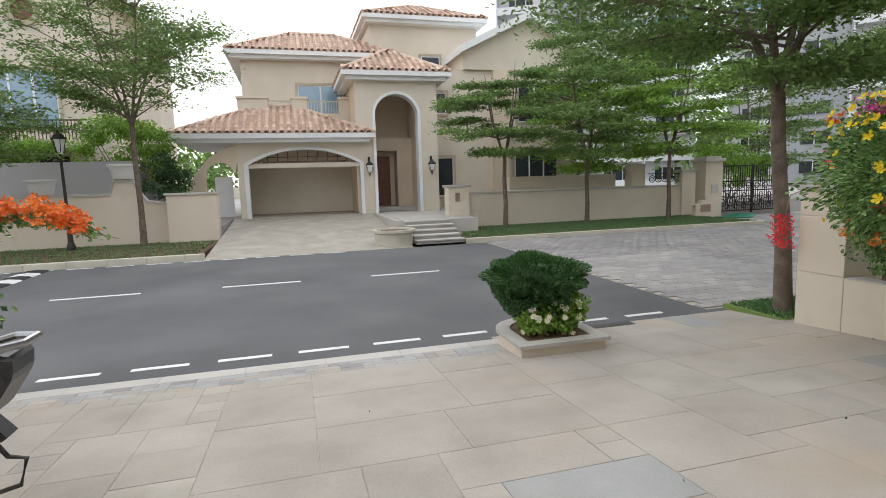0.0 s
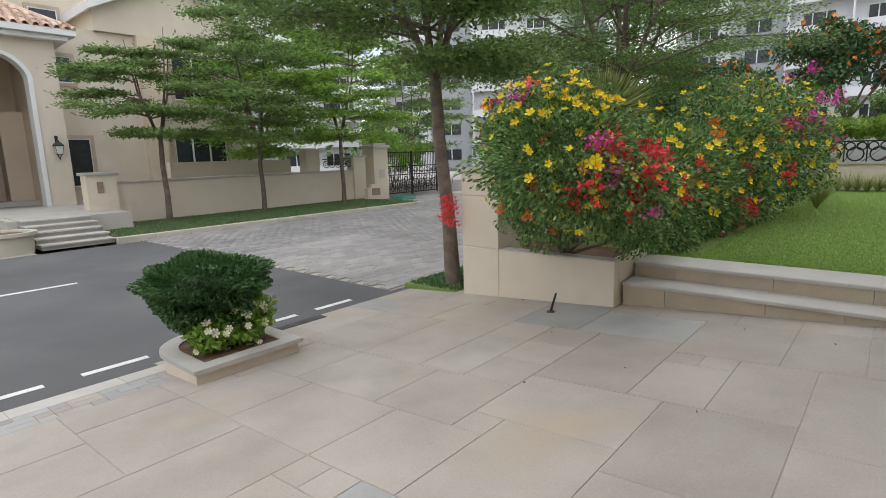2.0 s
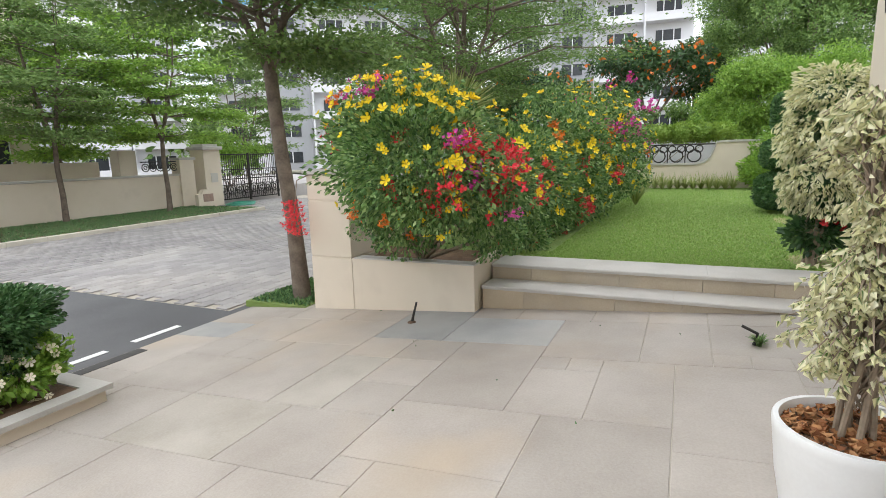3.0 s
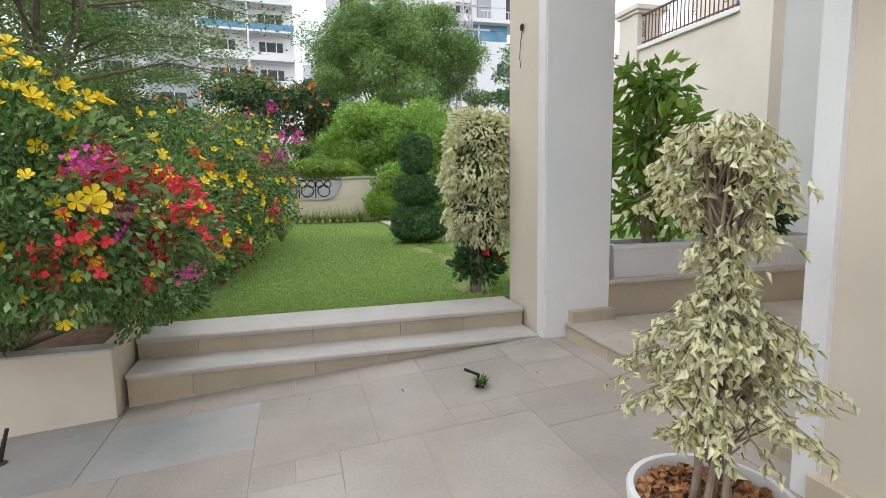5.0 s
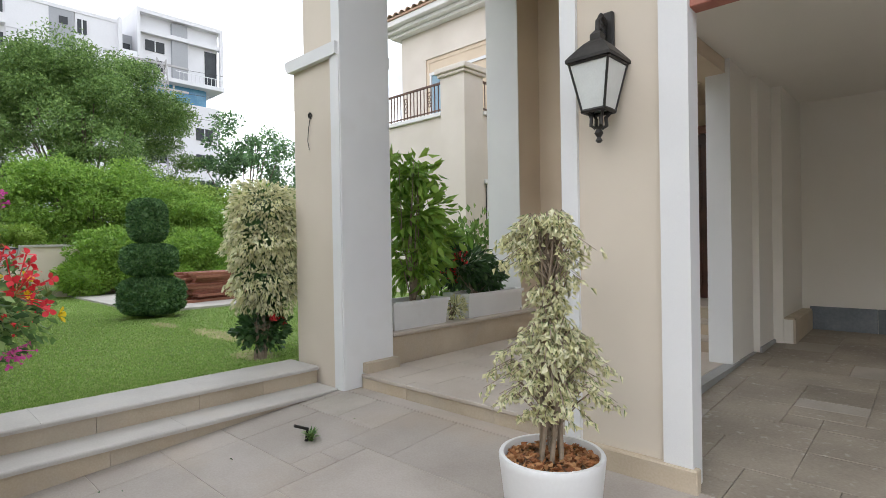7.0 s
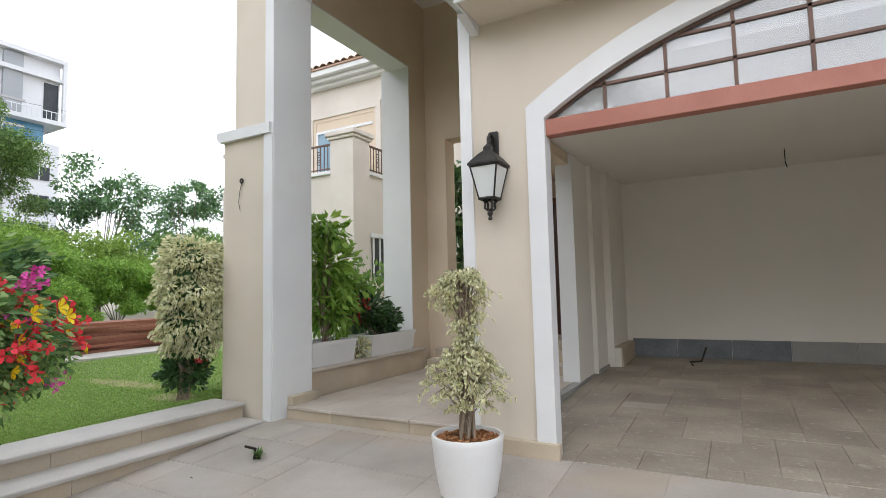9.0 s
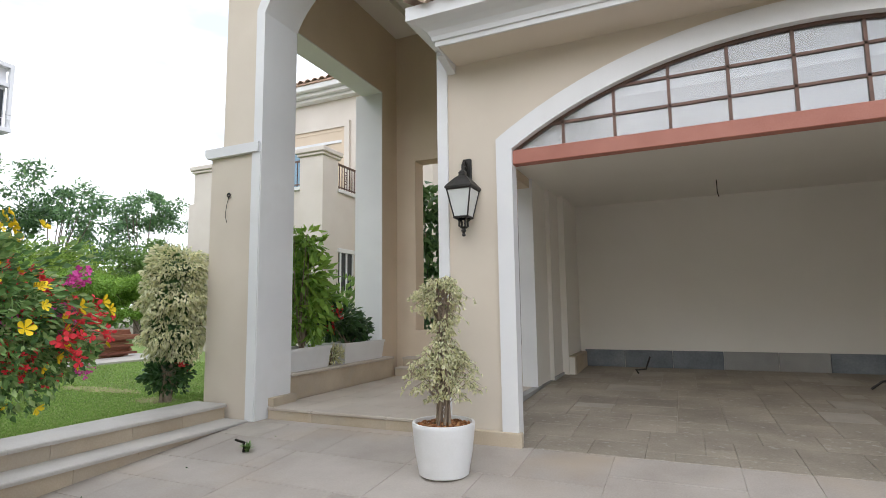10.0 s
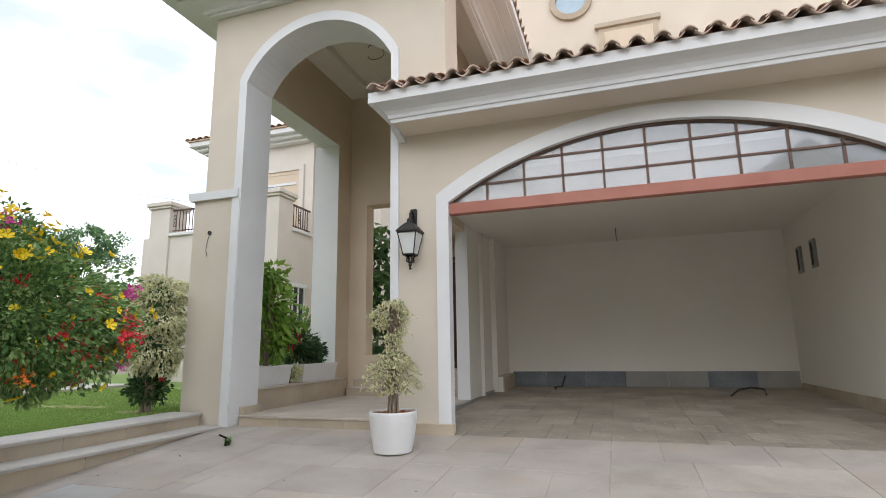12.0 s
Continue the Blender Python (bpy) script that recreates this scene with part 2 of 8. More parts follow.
L_TREE = palette("tree_leaf", [(0.101, 0.185, 0.05), (0.157, 0.258, 0.067), (0.224, 0.336, 0.101), (0.129, 0.213, 0.056)], 0.5, translucent=0.3)
L_LIGHT = palette("light_leaf", [(0.15, 0.29, 0.045), (0.26, 0.43, 0.075), (0.36, 0.54, 0.1)], 0.45, translucent=0.35)
L_NEEM = palette("neem_leaf", [(0.085, 0.165, 0.04), (0.16, 0.27, 0.065), (0.25, 0.38, 0.1)], 0.55, translucent=0.15)
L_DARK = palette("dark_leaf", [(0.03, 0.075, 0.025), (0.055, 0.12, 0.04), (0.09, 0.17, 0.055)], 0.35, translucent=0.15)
L_BOUG = palette("climber_leaf", [(0.05, 0.12, 0.035), (0.11, 0.22, 0.06), (0.19, 0.33, 0.095), (0.34, 0.46, 0.18)], 0.42, translucent=0.25)
L_BOX = palette("clipped_leaf", [(0.04, 0.103, 0.034), (0.075, 0.167, 0.057), (0.132, 0.241, 0.092)], 0.35, translucent=0.15)
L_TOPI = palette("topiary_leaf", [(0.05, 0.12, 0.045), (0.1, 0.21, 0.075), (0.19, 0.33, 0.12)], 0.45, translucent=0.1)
L_VAR = variegated("variegated_leaf")
L_HEDGE = palette("hedge_leaf", [(0.156, 0.273, 0.039), (0.26, 0.39, 0.065), (0.338, 0.468, 0.091)], 0.5, translucent=0.3)
L_GRASS = palette("grass_blade", [(0.215, 0.36, 0.072), (0.28, 0.44, 0.098), (0.35, 0.51, 0.135), (0.47, 0.54, 0.22)], 0.6, translucent=0.3)
L_SPIKE = palette("striped_blade", [(0.3, 0.36, 0.1), (0.45, 0.48, 0.2), (0.2, 0.28, 0.06)], 0.5, translucent=0.3)
F_YELLOW = palette("yellow_petal", [(0.85, 0.6, 0.01), (0.9, 0.7, 0.03)], 0.5, "object", translucent=0.2)
F_RED = palette("red_bract", [(0.75, 0.03, 0.05), (0.8, 0.07, 0.08)], 0.5, "object", translucent=0.2)
F_PINK = palette("magenta_bract", [(0.6, 0.04, 0.3), (0.7, 0.1, 0.4)], 0.5, "object", translucent=0.2)
F_ORANGE = palette("orange_bract", [(0.8, 0.16, 0.02), (0.85, 0.25, 0.04)], 0.5, "object", translucent=0.2)
F_WHITE = palette("cream_flower", [(0.75, 0.68, 0.5), (0.8, 0.75, 0.62)], 0.5, "object", translucent=0.2)


# ---- building helpers ----
def thing(name, loc, label="", category="", group="", kind=""):
    ob = new(name)
    ob.matrix_world = Matrix.Translation(loc)
    ob.empty_display_size = 0.1
    return tagged(ob, label, category, group, kind)


def link_mesh(name, me, mat, parent=None, label="", **tags):
    if mat and not me.materials:
        me.materials.append(mat)
    ob = new(name, me)
    if parent is not None:
        ob.parent = parent
        root = parent if parent.parent is None else parent.parent
        ob.matrix_parent_inverse = Matrix.Translation(root.matrix_basis.translation).inverted()
        if parent.parent is not None:
            ob.matrix_parent_inverse = Matrix.Identity(4)
    return tagged(ob, label, **tags)


def part(name, bm, mat, parent=None, label="", smooth=False, **tags):
    me = bpy.data.meshes.new(name)
    bmesh.ops.recalc_face_normals(bm, faces=bm.faces)
    bm.to_mesh(me)
    bm.free()
    if smooth:
        me.polygons.foreach_set("use_smooth", [True] * len(me.polygons))
        me.set_sharp_from_angle(angle=radians(40))
    return link_mesh(name, me, mat, parent, label, **tags)


def box(bm, x0, x1, y0, y1, z0, z1, bevel=0.0):
    vs = [bm.verts.new((x, y, z)) for x in (x0, x1) for y in (y0, y1) for z in (z0, z1)]
    fs = [bm.faces.new([vs[i] for i in q]) for q in ((0, 1, 3, 2), (4, 6, 7, 5), (0, 4, 5, 1), (2, 3, 7, 6), (0, 2, 6, 4), (1, 5, 7, 3))]
    if bevel:
        es = list({e for f in fs for e in f.edges})
        bmesh.ops.bevel(bm, geom=es, offset=bevel, segments=1, affect="EDGES")
    return bm


def boxed(*args, **kw):
    return box(bmesh.new(), *args, **kw)


def prism(bm, pts, a, b, plane="xz"):
    """A closed outline in a plane, drawn out from a to b along the third axis."""
    def at(u, v, w):
        return {"xz": (u, w, v), "yz": (w, u, v), "xy": (u, v, w)}[plane]
    lo = [bm.verts.new(at(u, v, a)) for u, v in pts]
    hi = [bm.verts.new(at(u, v, b)) for u, v in pts]
    f1, f2 = bm.faces.new(lo), bm.faces.new(hi[::-1])
    n = len(pts)
    for i in range(n):
        bm.faces.new((lo[i], hi[i], hi[(i + 1) % n], lo[(i + 1) % n]))
    f1.normal_update(), f2.normal_update()
    if n > 4:
        bmesh.ops.triangulate(bm, faces=[f1, f2])
    return bm


def band(bm, inner, outer, a, b, plane="xz"):
    """A strip between two open outlines of the same count, drawn out from a to b."""
    def at(u, v, w):
        return {"xz": (u, w, v), "yz": (w, u, v), "xy": (u, v, w)}[plane]
    rows = [[bm.verts.new(at(*p, w)) for p in line] for line, w in ((inner, a), (outer, a), (outer, b), (inner, b))]
    for i in range(len(inner) - 1):
        for k in range(4):
            r, s = rows[k], rows[(k + 1) % 4]
            bm.faces.new((r[i], r[i + 1], s[i + 1], s[i]))
    for i in (0, len(inner) - 1):
        bm.faces.new([r[i] for r in rows])
    return bm


def arc(x0, x1, zs, za, n=24):
    """Points of a circular arch from (x0, zs) over the apex height za to (x1, zs)."""
    h, rise = abs(x1 - x0) / 2, za - zs
    r = (h * h + rise * rise) / (2 * rise)
    xc, zc = (x0 + x1) / 2, za - r
    a0 = math.asin(min(1, h / r))
    if rise > r:
        a0 = math.pi - a0
    s = 1 if x1 > x0 else -1
    return [(xc + s * r * math.sin(-a0 + 2 * a0 * i / n), zc + r * math.cos(-a0 + 2 * a0 * i / n)) for i in range(n + 1)]


def tube(bm, pts, radii, seg=8):
    """A round tapered limb through the points."""
    pts = [Vector(p) for p in pts]
    if not hasattr(radii, "__len__"):
        radii = [radii] * len(pts)
    rings = []
    for i, p in enumerate(pts):
        d = (pts[min(i + 1, len(pts) - 1)] - pts[max(i - 1, 0)]).normalized()
        u = d.orthogonal().normalized() if abs(d.z) < 0.9 else d.cross(Vector((1, 0, 0))).normalized()
        if abs(d.z) < 0.9:
            u = d.cross(Vector((0, 0, 1))).normalized()
        w = d.cross(u)
        rings.append([bm.verts.new(p + radii[i] * (math.cos(2 * math.pi * k / seg) * u + math.sin(2 * math.pi * k / seg) * w)) for k in range(seg)])
    for a, b in zip(rings, rings[1:]):
        for k in range(seg):
            bm.faces.new((a[k], a[(k + 1) % seg], b[(k + 1) % seg], b[k]))
    bm.faces.new(rings[0][::-1])
    bm.faces.new(rings[-1])
    return bm


def lathe(bm, profile, cx=0, cy=0, seg=32):
    """A turned shape from (radius, height) pairs."""
    rings = [[bm.verts.new((cx + r * math.cos(2 * math.pi * k / seg), cy + r * math.sin(2 * math.pi * k / seg), z)) for k in range(seg)] for r, z in profile]
    for a, b in zip(rings, rings[1:]):
        for k in range(seg):
            bm.faces.new((a[k], a[(k + 1) % seg], b[(k + 1) % seg], b[k]))
    bm.faces.new(rings[0][::-1])
    bm.faces.new(rings[-1])
    return bm


def ring_bar(bm, c, r, thick, plane="xz", seg=20, a0=0.0, a1=360.0):
    """A thin round bar bent along an arc."""
    pts = []
    for i in range(seg + 1):
        a = radians(a0 + (a1 - a0) * i / seg)
        u, v = r * math.cos(a), r * math.sin(a)
        pts.append({"xz": (c[0] + u, c[1], c[2] + v), "yz": (c[0], c[1] + u, c[2] + v), "xy": (c[0] + u, c[1] + v, c[2])}[plane])
    return tube(bm, pts, thick, 5)


def bulk_mesh(name, verts, faces):
    """A mesh from arrays of vertices (n, 3) and faces (m, k)."""
    me = bpy.data.meshes.new(name)
    m, k = faces.shape
    me.vertices.add(len(verts))
    me.vertices.foreach_set("co", verts.astype(np.float32).ravel())
    me.loops.add(m * k)
    me.loops.foreach_set("vertex_index", faces.astype(np.int32).ravel())
    me.polygons.add(m)
    me.polygons.foreach_set("loop_start", np.arange(0, m * k, k, dtype=np.int32))
    me.update(calc_edges=True)
    return me


def leaf_mesh(name, rng, centres, aims, length, width, jitter=0.6, fold=0.25):
    """Small folded leaves: each a bent lozenge at its centre, its tip along aims."""
    n = len(centres)
    d = aims + rng.normal(0, jitter, (n, 3))
    d /= np.linalg.norm(d, axis=1)[:, None] + 1e-9
    r = rng.normal(0, 1, (n, 3))
    s = np.cross(d, r)
    s /= np.linalg.norm(s, axis=1)[:, None] + 1e-9
    u = np.cross(s, d)
    ln = (length * rng.uniform(0.65, 1.25, n))[:, None]
    wd = (width * rng.uniform(0.65, 1.25, n))[:, None]
    base, tip = centres - d * ln * 0.5, centres + d * ln * 0.5 - u * ln * fold * 0.5
    mid = centres + u * ln * fold * 0.3
    left, right = mid + s * wd * 0.5, mid - s * wd * 0.5
    verts = np.stack([base, left, tip, right], 1).reshape(-1, 3)
    i = np.arange(n)[:, None] * 4
    faces = np.concatenate([i + np.array([[0, 1, 2]]), i + np.array([[0, 2, 3]])])
    me = bulk_mesh(name, verts, faces)
    me.attributes.new("rim", "FLOAT", "POINT").data.foreach_set("value", np.tile(np.array((0.15, 1.0, 0.5, 1.0), np.float32), n))
    return me


def shell(rng, n, c, r, thick=0.25, rough=0.12, low=-1.0, squash=1.0):
    """Points in the outer shell of an uneven ellipsoid, and their outward ways."""
    d = rng.normal(0, 1, (n * 2, 3))
    d /= np.linalg.norm(d, axis=1)[:, None]
    d = d[d[:, 2] > low][:n]
    bump = 1 + rough * (np.sin(5 * d[:, 0] + c[0] * 7) * np.cos(4 * d[:, 1] + c[1] * 5) + 0.7 * np.sin(9 * d[:, 2] + 6 * d[:, 0]))
    k = (1 - thick * rng.uniform(0, 1, len(d)) ** 1.5) * bump
    return np.array(c) + d * np.array(r) * k[:, None], d


# ---- the setting ----
YF = -0.555          # face of the house towards the drive
SLOPE = 0.073        # fall of the drive towards the road
ROAD_Z = -0.5


def drive_z(y):
    return -SLOPE * (y - YF) if y > YF else 0.035 * (YF - y)


def sheet(bm, x0, x1, y0, y1, za, zb, t=0.3):
    """A slab whose top runs from za at y0 to zb at y1."""
    prism(bm, [(y0, za), (y1, zb), (y1, zb - t), (y0, za - t)], x0, x1, "yz")
    return bm


# ground, road, pavements
part("ground", boxed(-1500, 1500, -1500, 1500, -1.2, -0.75), GROUNDM, kind="structure", label="bare brown earth reaching to the horizon")
part("road", boxed(-60, 70, 6.09, 15.75, -0.8, ROAD_Z), ASPHALT, kind="structure", label="smooth grey asphalt road with white lines")
bm = sheet(bmesh.new(), -4.2, 6.3, YF, 6.08, -0.005, drive_z(6.08) - 0.005)
part("driveway_bed", bm, GROUT, kind="structure", label="mortar bed under the sandstone driveway")
bm = sheet(bmesh.new(), -3.4, 3.3, -6.4, YF, 0.2, -0.012)
part("garage_floor_bed", bm, GROUT, kind="structure", label="mortar bed under the garage paving")
drive = thing("driveway", (0, 0, 0), "sloping driveway of pale sandstone slabs", "driveway", kind="structure")
garage_floor = thing("garage_floor", (0, -3, 0), "worn brown and grey stone slab garage floor", "floor", kind="structure")
apron = thing("pavement_apron", (0, 6, -0.45), "small grey pavers along the road edge", "pavement", kind="structure")
pavers = thing("pavement_pavers", (10, 11, -0.5), "grey interlocking concrete block paving", "pavement", kind="structure")

# own house -------------------------------------------------------------


def wall(name, bm, mat=CREAM, label="cream plaster wall"):
    return part(name, bm, mat, kind="structure", label=label)


GX0, GX1, GS, GA = -2.48, 2.69, 2.99, 3.76      # garage opening: sides, spring, apex
g_in = [(GX0, 0.0)] + arc(GX0, GX1, GS, GA, 32) + [(GX1, 0.0)]
g_out = [(GX0 - 0.17, 0.0)] + arc(GX0 - 0.17, GX1 + 0.17, GS + 0.12, GA + 0.205, 32) + [(GX1 + 0.17, 0.0)]
bm = bmesh.new()
prism(bm, [(-3.5, -0.05)] + [(-3.5, 4.1), (3.41, 4.1), (3.41, -0.05)] + [(x, z if z > 0 else -0.05) for x, z in g_out[::-1]], YF - 0.12, YF)
wall("wall_garage_front", bm)
bm = band(bmesh.new(), g_in, g_out, YF - 0.13, YF + 0.03)
part("trim_garage_arch", bm, WHITE, kind="structure", label="white painted garage arch surround")

TX0, TX1, TS, TA = 3.53, 6.05, 5.34, 6.14
t_in = [(TX0, 0.0)] + arc(TX0, TX1, TS, TA, 28) + [(TX1, 0.0)]
t_out = [(TX0 - 0.12, 0.0)] + arc(TX0 - 0.12, TX1 + 0.14, TS + 0.06, TA + 0.16, 28) + [(TX1 + 0.14, 0.0)]
bm = bmesh.new()
prism(bm, [(3.41, 4.1), (2.7, 4.1), (2.7, 7.1), (6.75, 7.1), (6.75, 0.0)] + t_out[::-1][:-1], YF - 0.6, YF)
wall("wall_porch_front", bm)
bm = band(bmesh.new(), t_in, t_out, YF - 0.62, YF + 0.03)
part("trim_porch_arch", bm, WHITE, kind="structure", label="white painted porch arch surround")

# stout pier beside the porch arch, with its sloping cap
bm = boxed(6.2, 6.94, YF - 0.62, YF + 0.012, -0.45, 3.42)
wall("wall_porch_pier", bm)
bm = bmesh.new()
prism(bm, [(6.08, 3.42), (6.98, 3.42), (7.02, 3.47), (7.02, 3.55), (6.08, 3.55)], YF - 0.66, YF + 0.07)
part("trim_pier_cap", bm, WHITE, kind="structure", label="white moulded cap of the pier")
part("trim_pier_edge", boxed(6.06, 6.2, YF, YF + 0.045, 0, 3.42), WHITE, kind="structure", label="white painted pier edge")
part("trim_pier_skirting", boxed(5.96, 6.06, YF - 0.64, YF - 0.2, 0.146, 0.25), RISER, kind="structure", label="stone skirting at the pier foot")

# porch sides and back
bm = bmesh.new()
box(bm, 6.32, 6.75, -4.95, YF - 0.6, 5.6, 7.1)
box(bm, 6.32, 6.9, -4.95, -4.02, 0.0, 5.6)
wall("wall_porch_side", bm, BUFF, "buff plaster porch side wall with a tall opening")
part("trim_porch_side_jamb", boxed(6.31, 6.91, -4.018, -4.0, 0.5, 5.598), WHITE, kind="structure", label="white painted jamb of the tall opening")
part("trim_porch_side_head", boxed(6.312, 6.758, -4.0, YF - 0.62, 5.58, 5.598), WHITE, kind="structure", label="white painted head of the tall opening")
bm = bmesh.new()
box(bm, 3.3, 3.6, -4.95, YF - 0.6, 3.25, 7.1)
wall("wall_porch_inner", bm, BUFF, "buff plaster wall between porch and garage")
bm = bmesh.new()
box(bm, 5.9, 6.32, -4.95, -4.6, 0, 7.1)
wall("wall_porch_back_east", boxed(4.75, 5.3, -4.95, -4.6, 0, 7.1), BUFF, "buff plaster wall between the porch openings")
wall("wall_porch_back", bm, BUFF, "buff plaster porch back wall with openings")
for nm, dims in (("wall_porch_lintel", (5.3, 5.9, -4.95, -4.6, 4.3, 7.1)), ("wall_porch_sill", (5.3, 5.9, -4.95, -4.6, 0, 0.95)), ("wall_porch_overdoor", (3.6, 4.75, -4.95, -4.6, 3.5, 7.1))):
    wall(nm, boxed(*dims), BUFF, "buff plaster wall round the porch openings")
bm = bmesh.new()
box(bm, 3.3, 3.6, -6.0, -4.95, 0, 3.5)
box(bm, 4.75, 5.0, -6.0, -4.95, 0, 3.5)
box(bm, 3.6, 4.75, -6.0, -5.75, 0, 3.5)
box(bm, 3.3, 5.0, -6.0, -4.95, 3.5, 3.7)
wall("wall_door_lobby", bm, BUFF, "buff plaster door recess")
bm = bmesh.new()
box(bm, 2.7, 6.75, -4.95, YF - 0.6, 7.1, 7.22)
box(bm, 3.6, 6.32, -1.75, -1.2, 6.97, 7.1)
box(bm, 3.6, 6.32, -4.6, -4.1, 6.97, 7.1)
box(bm, 3.6, 4.1, -4.1, -1.75, 6.97, 7.1)
box(bm, 5.75, 6.32, -4.1, -1.75, 6.97, 7.1)
part("ceiling_porch", bm, OFFWHITE, kind="structure", label="off-white tray ceiling of the porch")
bm = tube(bmesh.new(), [(4.9 + 0.16 * math.cos(a / 3), -2.9 + 0.16 * math.sin(a / 3), 7.1 - 0.012 * a) for a in range(22)], 0.008, 5)
part("ceiling_cable", bm, IRON, label="loose dark cable hanging from the porch ceiling", category="cable")

# door and steps of the porch
door = thing("door_entrance", (4.2, -5.74, 0.62), "dark carved wooden front door, closed", "door", kind="structure")
part("door_leaf", boxed(3.72, 4.62, -5.75, -5.69, 0.62, 3.05, bevel=0.006), DOORW, door)
for px, pz in ((3.8, 0.75), (4.22, 0.75), (3.8, 1.9), (4.22, 1.9)):
    part("door_panel", boxed(px, px + 0.32, -5.69, -5.67, pz, pz + 1.0, bevel=0.008), DOORW, door)
bm = bmesh.new()
box(bm, 3.61, 3.72, -5.75, -5.64, 0.62, 3.15)
box(bm, 4.62, 4.74, -5.75, -5.64, 0.62, 3.15)
box(bm, 3.61, 4.74, -5.75, -5.64, 3.05, 3.16)
part("door_frame", bm, DOORR, door)
part("door_handle", tube(bmesh.new(), [(3.8, -5.66, 1.55), (3.8, -5.62, 1.6), (3.8, -5.62, 1.85), (3.8, -5.66, 1.9)], 0.012), CHROME, door, "grey metal pull handle")
steps = thing("porch_steps", (4.8, -4, 0.14), "stone steps up to the front door", "steps", kind="structure")
for i, (y0, z) in enumerate(((-4.0, 0.3), (-4.3, 0.46), (-4.62, 0.62))):
    part("step_riser", boxed(3.62, 6.04, y0 - 0.5 if i < 2 else -5.75, y0 - 0.012, z - 0.16, z - 0.03), RISER, steps)
    part("step_tread", boxed(3.61, 6.045, y0 - 0.5 if i < 2 else -5.75, y0, z - 0.03, z, bevel=0.006), PORCHF, steps)

part("threshold", boxed(3.32, 6.05, -0.73, YF + 0.003, -0.3, 0.0), SLAB, kind="structure", label="sandstone strip at the foot of the porch")
# porch floor: bed, edge stones and slabs
part("porch_floor_bed", boxed(3.34, 6.05, -4.4, -0.8, -0.02, 0.112), GROUT, kind="structure", label="mortar bed under the porch slabs")
porch = thing("porch_floor", (4.7, -2, 0.146), "raised porch floor of warm stone slabs", "floor", kind="structure")

# low planter ledge in the tall opening
part("planter_ledge_body", boxed(6.08, 6.62, -4.0, YF - 0.62, 0, 0.46), RISER, kind="structure", label="stone ledge under the planter boxes")
part("planter_ledge_top", boxed(6.04, 6.66, -4.0, YF - 0.62, 0.46, 0.5, bevel=0.008), PORCHF, kind="structure", label="polished stone top of the ledge")

# garage inside
for nm, dims in (("wall_garage_post", (3.26, 3.49, -3.78, -3.52, 0.0, 3.4)), ("wall_garage_pilaster", (3.2, 3.46, -5.1, -4.42, -0.05, 3.4)), ("wall_garage_link", (3.27, 3.46, -4.42, -3.78, 0.0, 3.4)), ("wall_garage_side", (3.09, 3.3, -6.5, -5.1, -0.05, 3.4)), ("wall_garage_ledge", (2.99, 3.088, -6.32, -5.12, 0.1, 0.46))):
    wall(nm, boxed(*dims), OFFWHITE, "off-white garage wall beside the porch opening")
part("trim_garage_post", boxed(3.255, 3.495, -3.52, -3.505, 0.146, 3.398), WHITE, kind="structure", label="white painted post face")
bm = boxed(-3.0, 3.3, -6.7, -6.35, -0.05, 3.6)
wall("wall_garage_back", bm, OFFWHITE, "off-white plaster garage back wall")
bm = boxed(-3.0, -2.72, -6.35, YF - 0.122, -0.05, 3.6)
wall("wall_garage_far_side", bm, OFFWHITE, "off-white plaster garage side wall")
part("ceiling_garage", boxed(-3.0, 3.6, -6.7, YF - 0.122, 3.4, 3.55), OFFWHITE, kind="structure", label="off-white garage ceiling")
skirt = thing("baseboard_garage", (0, -6.3, 0.2), "blue-grey slate skirting slabs", "baseboard", kind="structure")
xs = [-2.7, -1.95, -1.05, -0.3, 0.55, 1.4, 2.25, 3.0]
for a, b in zip(xs, xs[1:]):
    part("skirting_slab", boxed(a + 0.003, b - 0.003, -6.35, -6.325, 0.12, 0.52, bevel=0.003), SLABG if -1.06 < a < 0.3 or a < -2 else SKIRT, skirt)
part("ledge_top", boxed(2.975, 3.088, -6.32, -5.11, 0.46, 0.485, bevel=0.004), RISER, skirt)
part("skirting_slab", boxed(2.965, 2.99, -6.32, -5.13, 0.1, 0.46, bevel=0.003), RISER, skirt)
for y0, y1 in ((-6.3, -5.4), (-5.4, -4.4), (-4.4, -3.4), (-3.4, -2.4), (-2.4, -1.4)):
    part("skirting_slab", boxed(-2.72, -2.695, y0 + 0.003, y1 - 0.003, 0.0, 0.3, bevel=0.003), RISER, skirt)
part("baseboard_pilaster", boxed(3.175, 3.2, -5.1, -4.4, 0.05, 0.2), SLABG, kind="structure", label="low stone skirting on the pilaster")
part("porch_kerb", boxed(3.235, 3.345, -4.4, -0.93, -0.03, 0.142), SLABG, kind="structure", label="dark stone edge of the porch beside the garage")

# beam and fanlight
beam = part("garage_beam", boxed(GX0 - 0.02, GX1 + 0.02, YF - 0.13, YF - 0.01, 2.83, 2.98, bevel=0.006), REDWOOD, kind="structure", label="red oxide painted beam across the garage opening")
fan = thing("window_fanlight", (0.1, YF - 0.2, 3.0), "arched fanlight with dark glazing bars over the beam", "window", kind="structure")


def arch_z(x, dz=0.0):
    h, rise = (GX1 - GX0) / 2, GA - GS
    r = (h * h + rise * rise) / (2 * rise)
    return GA - r + math.sqrt(max(0, r * r - (x - (GX0 + GX1) / 2) ** 2)) + dz


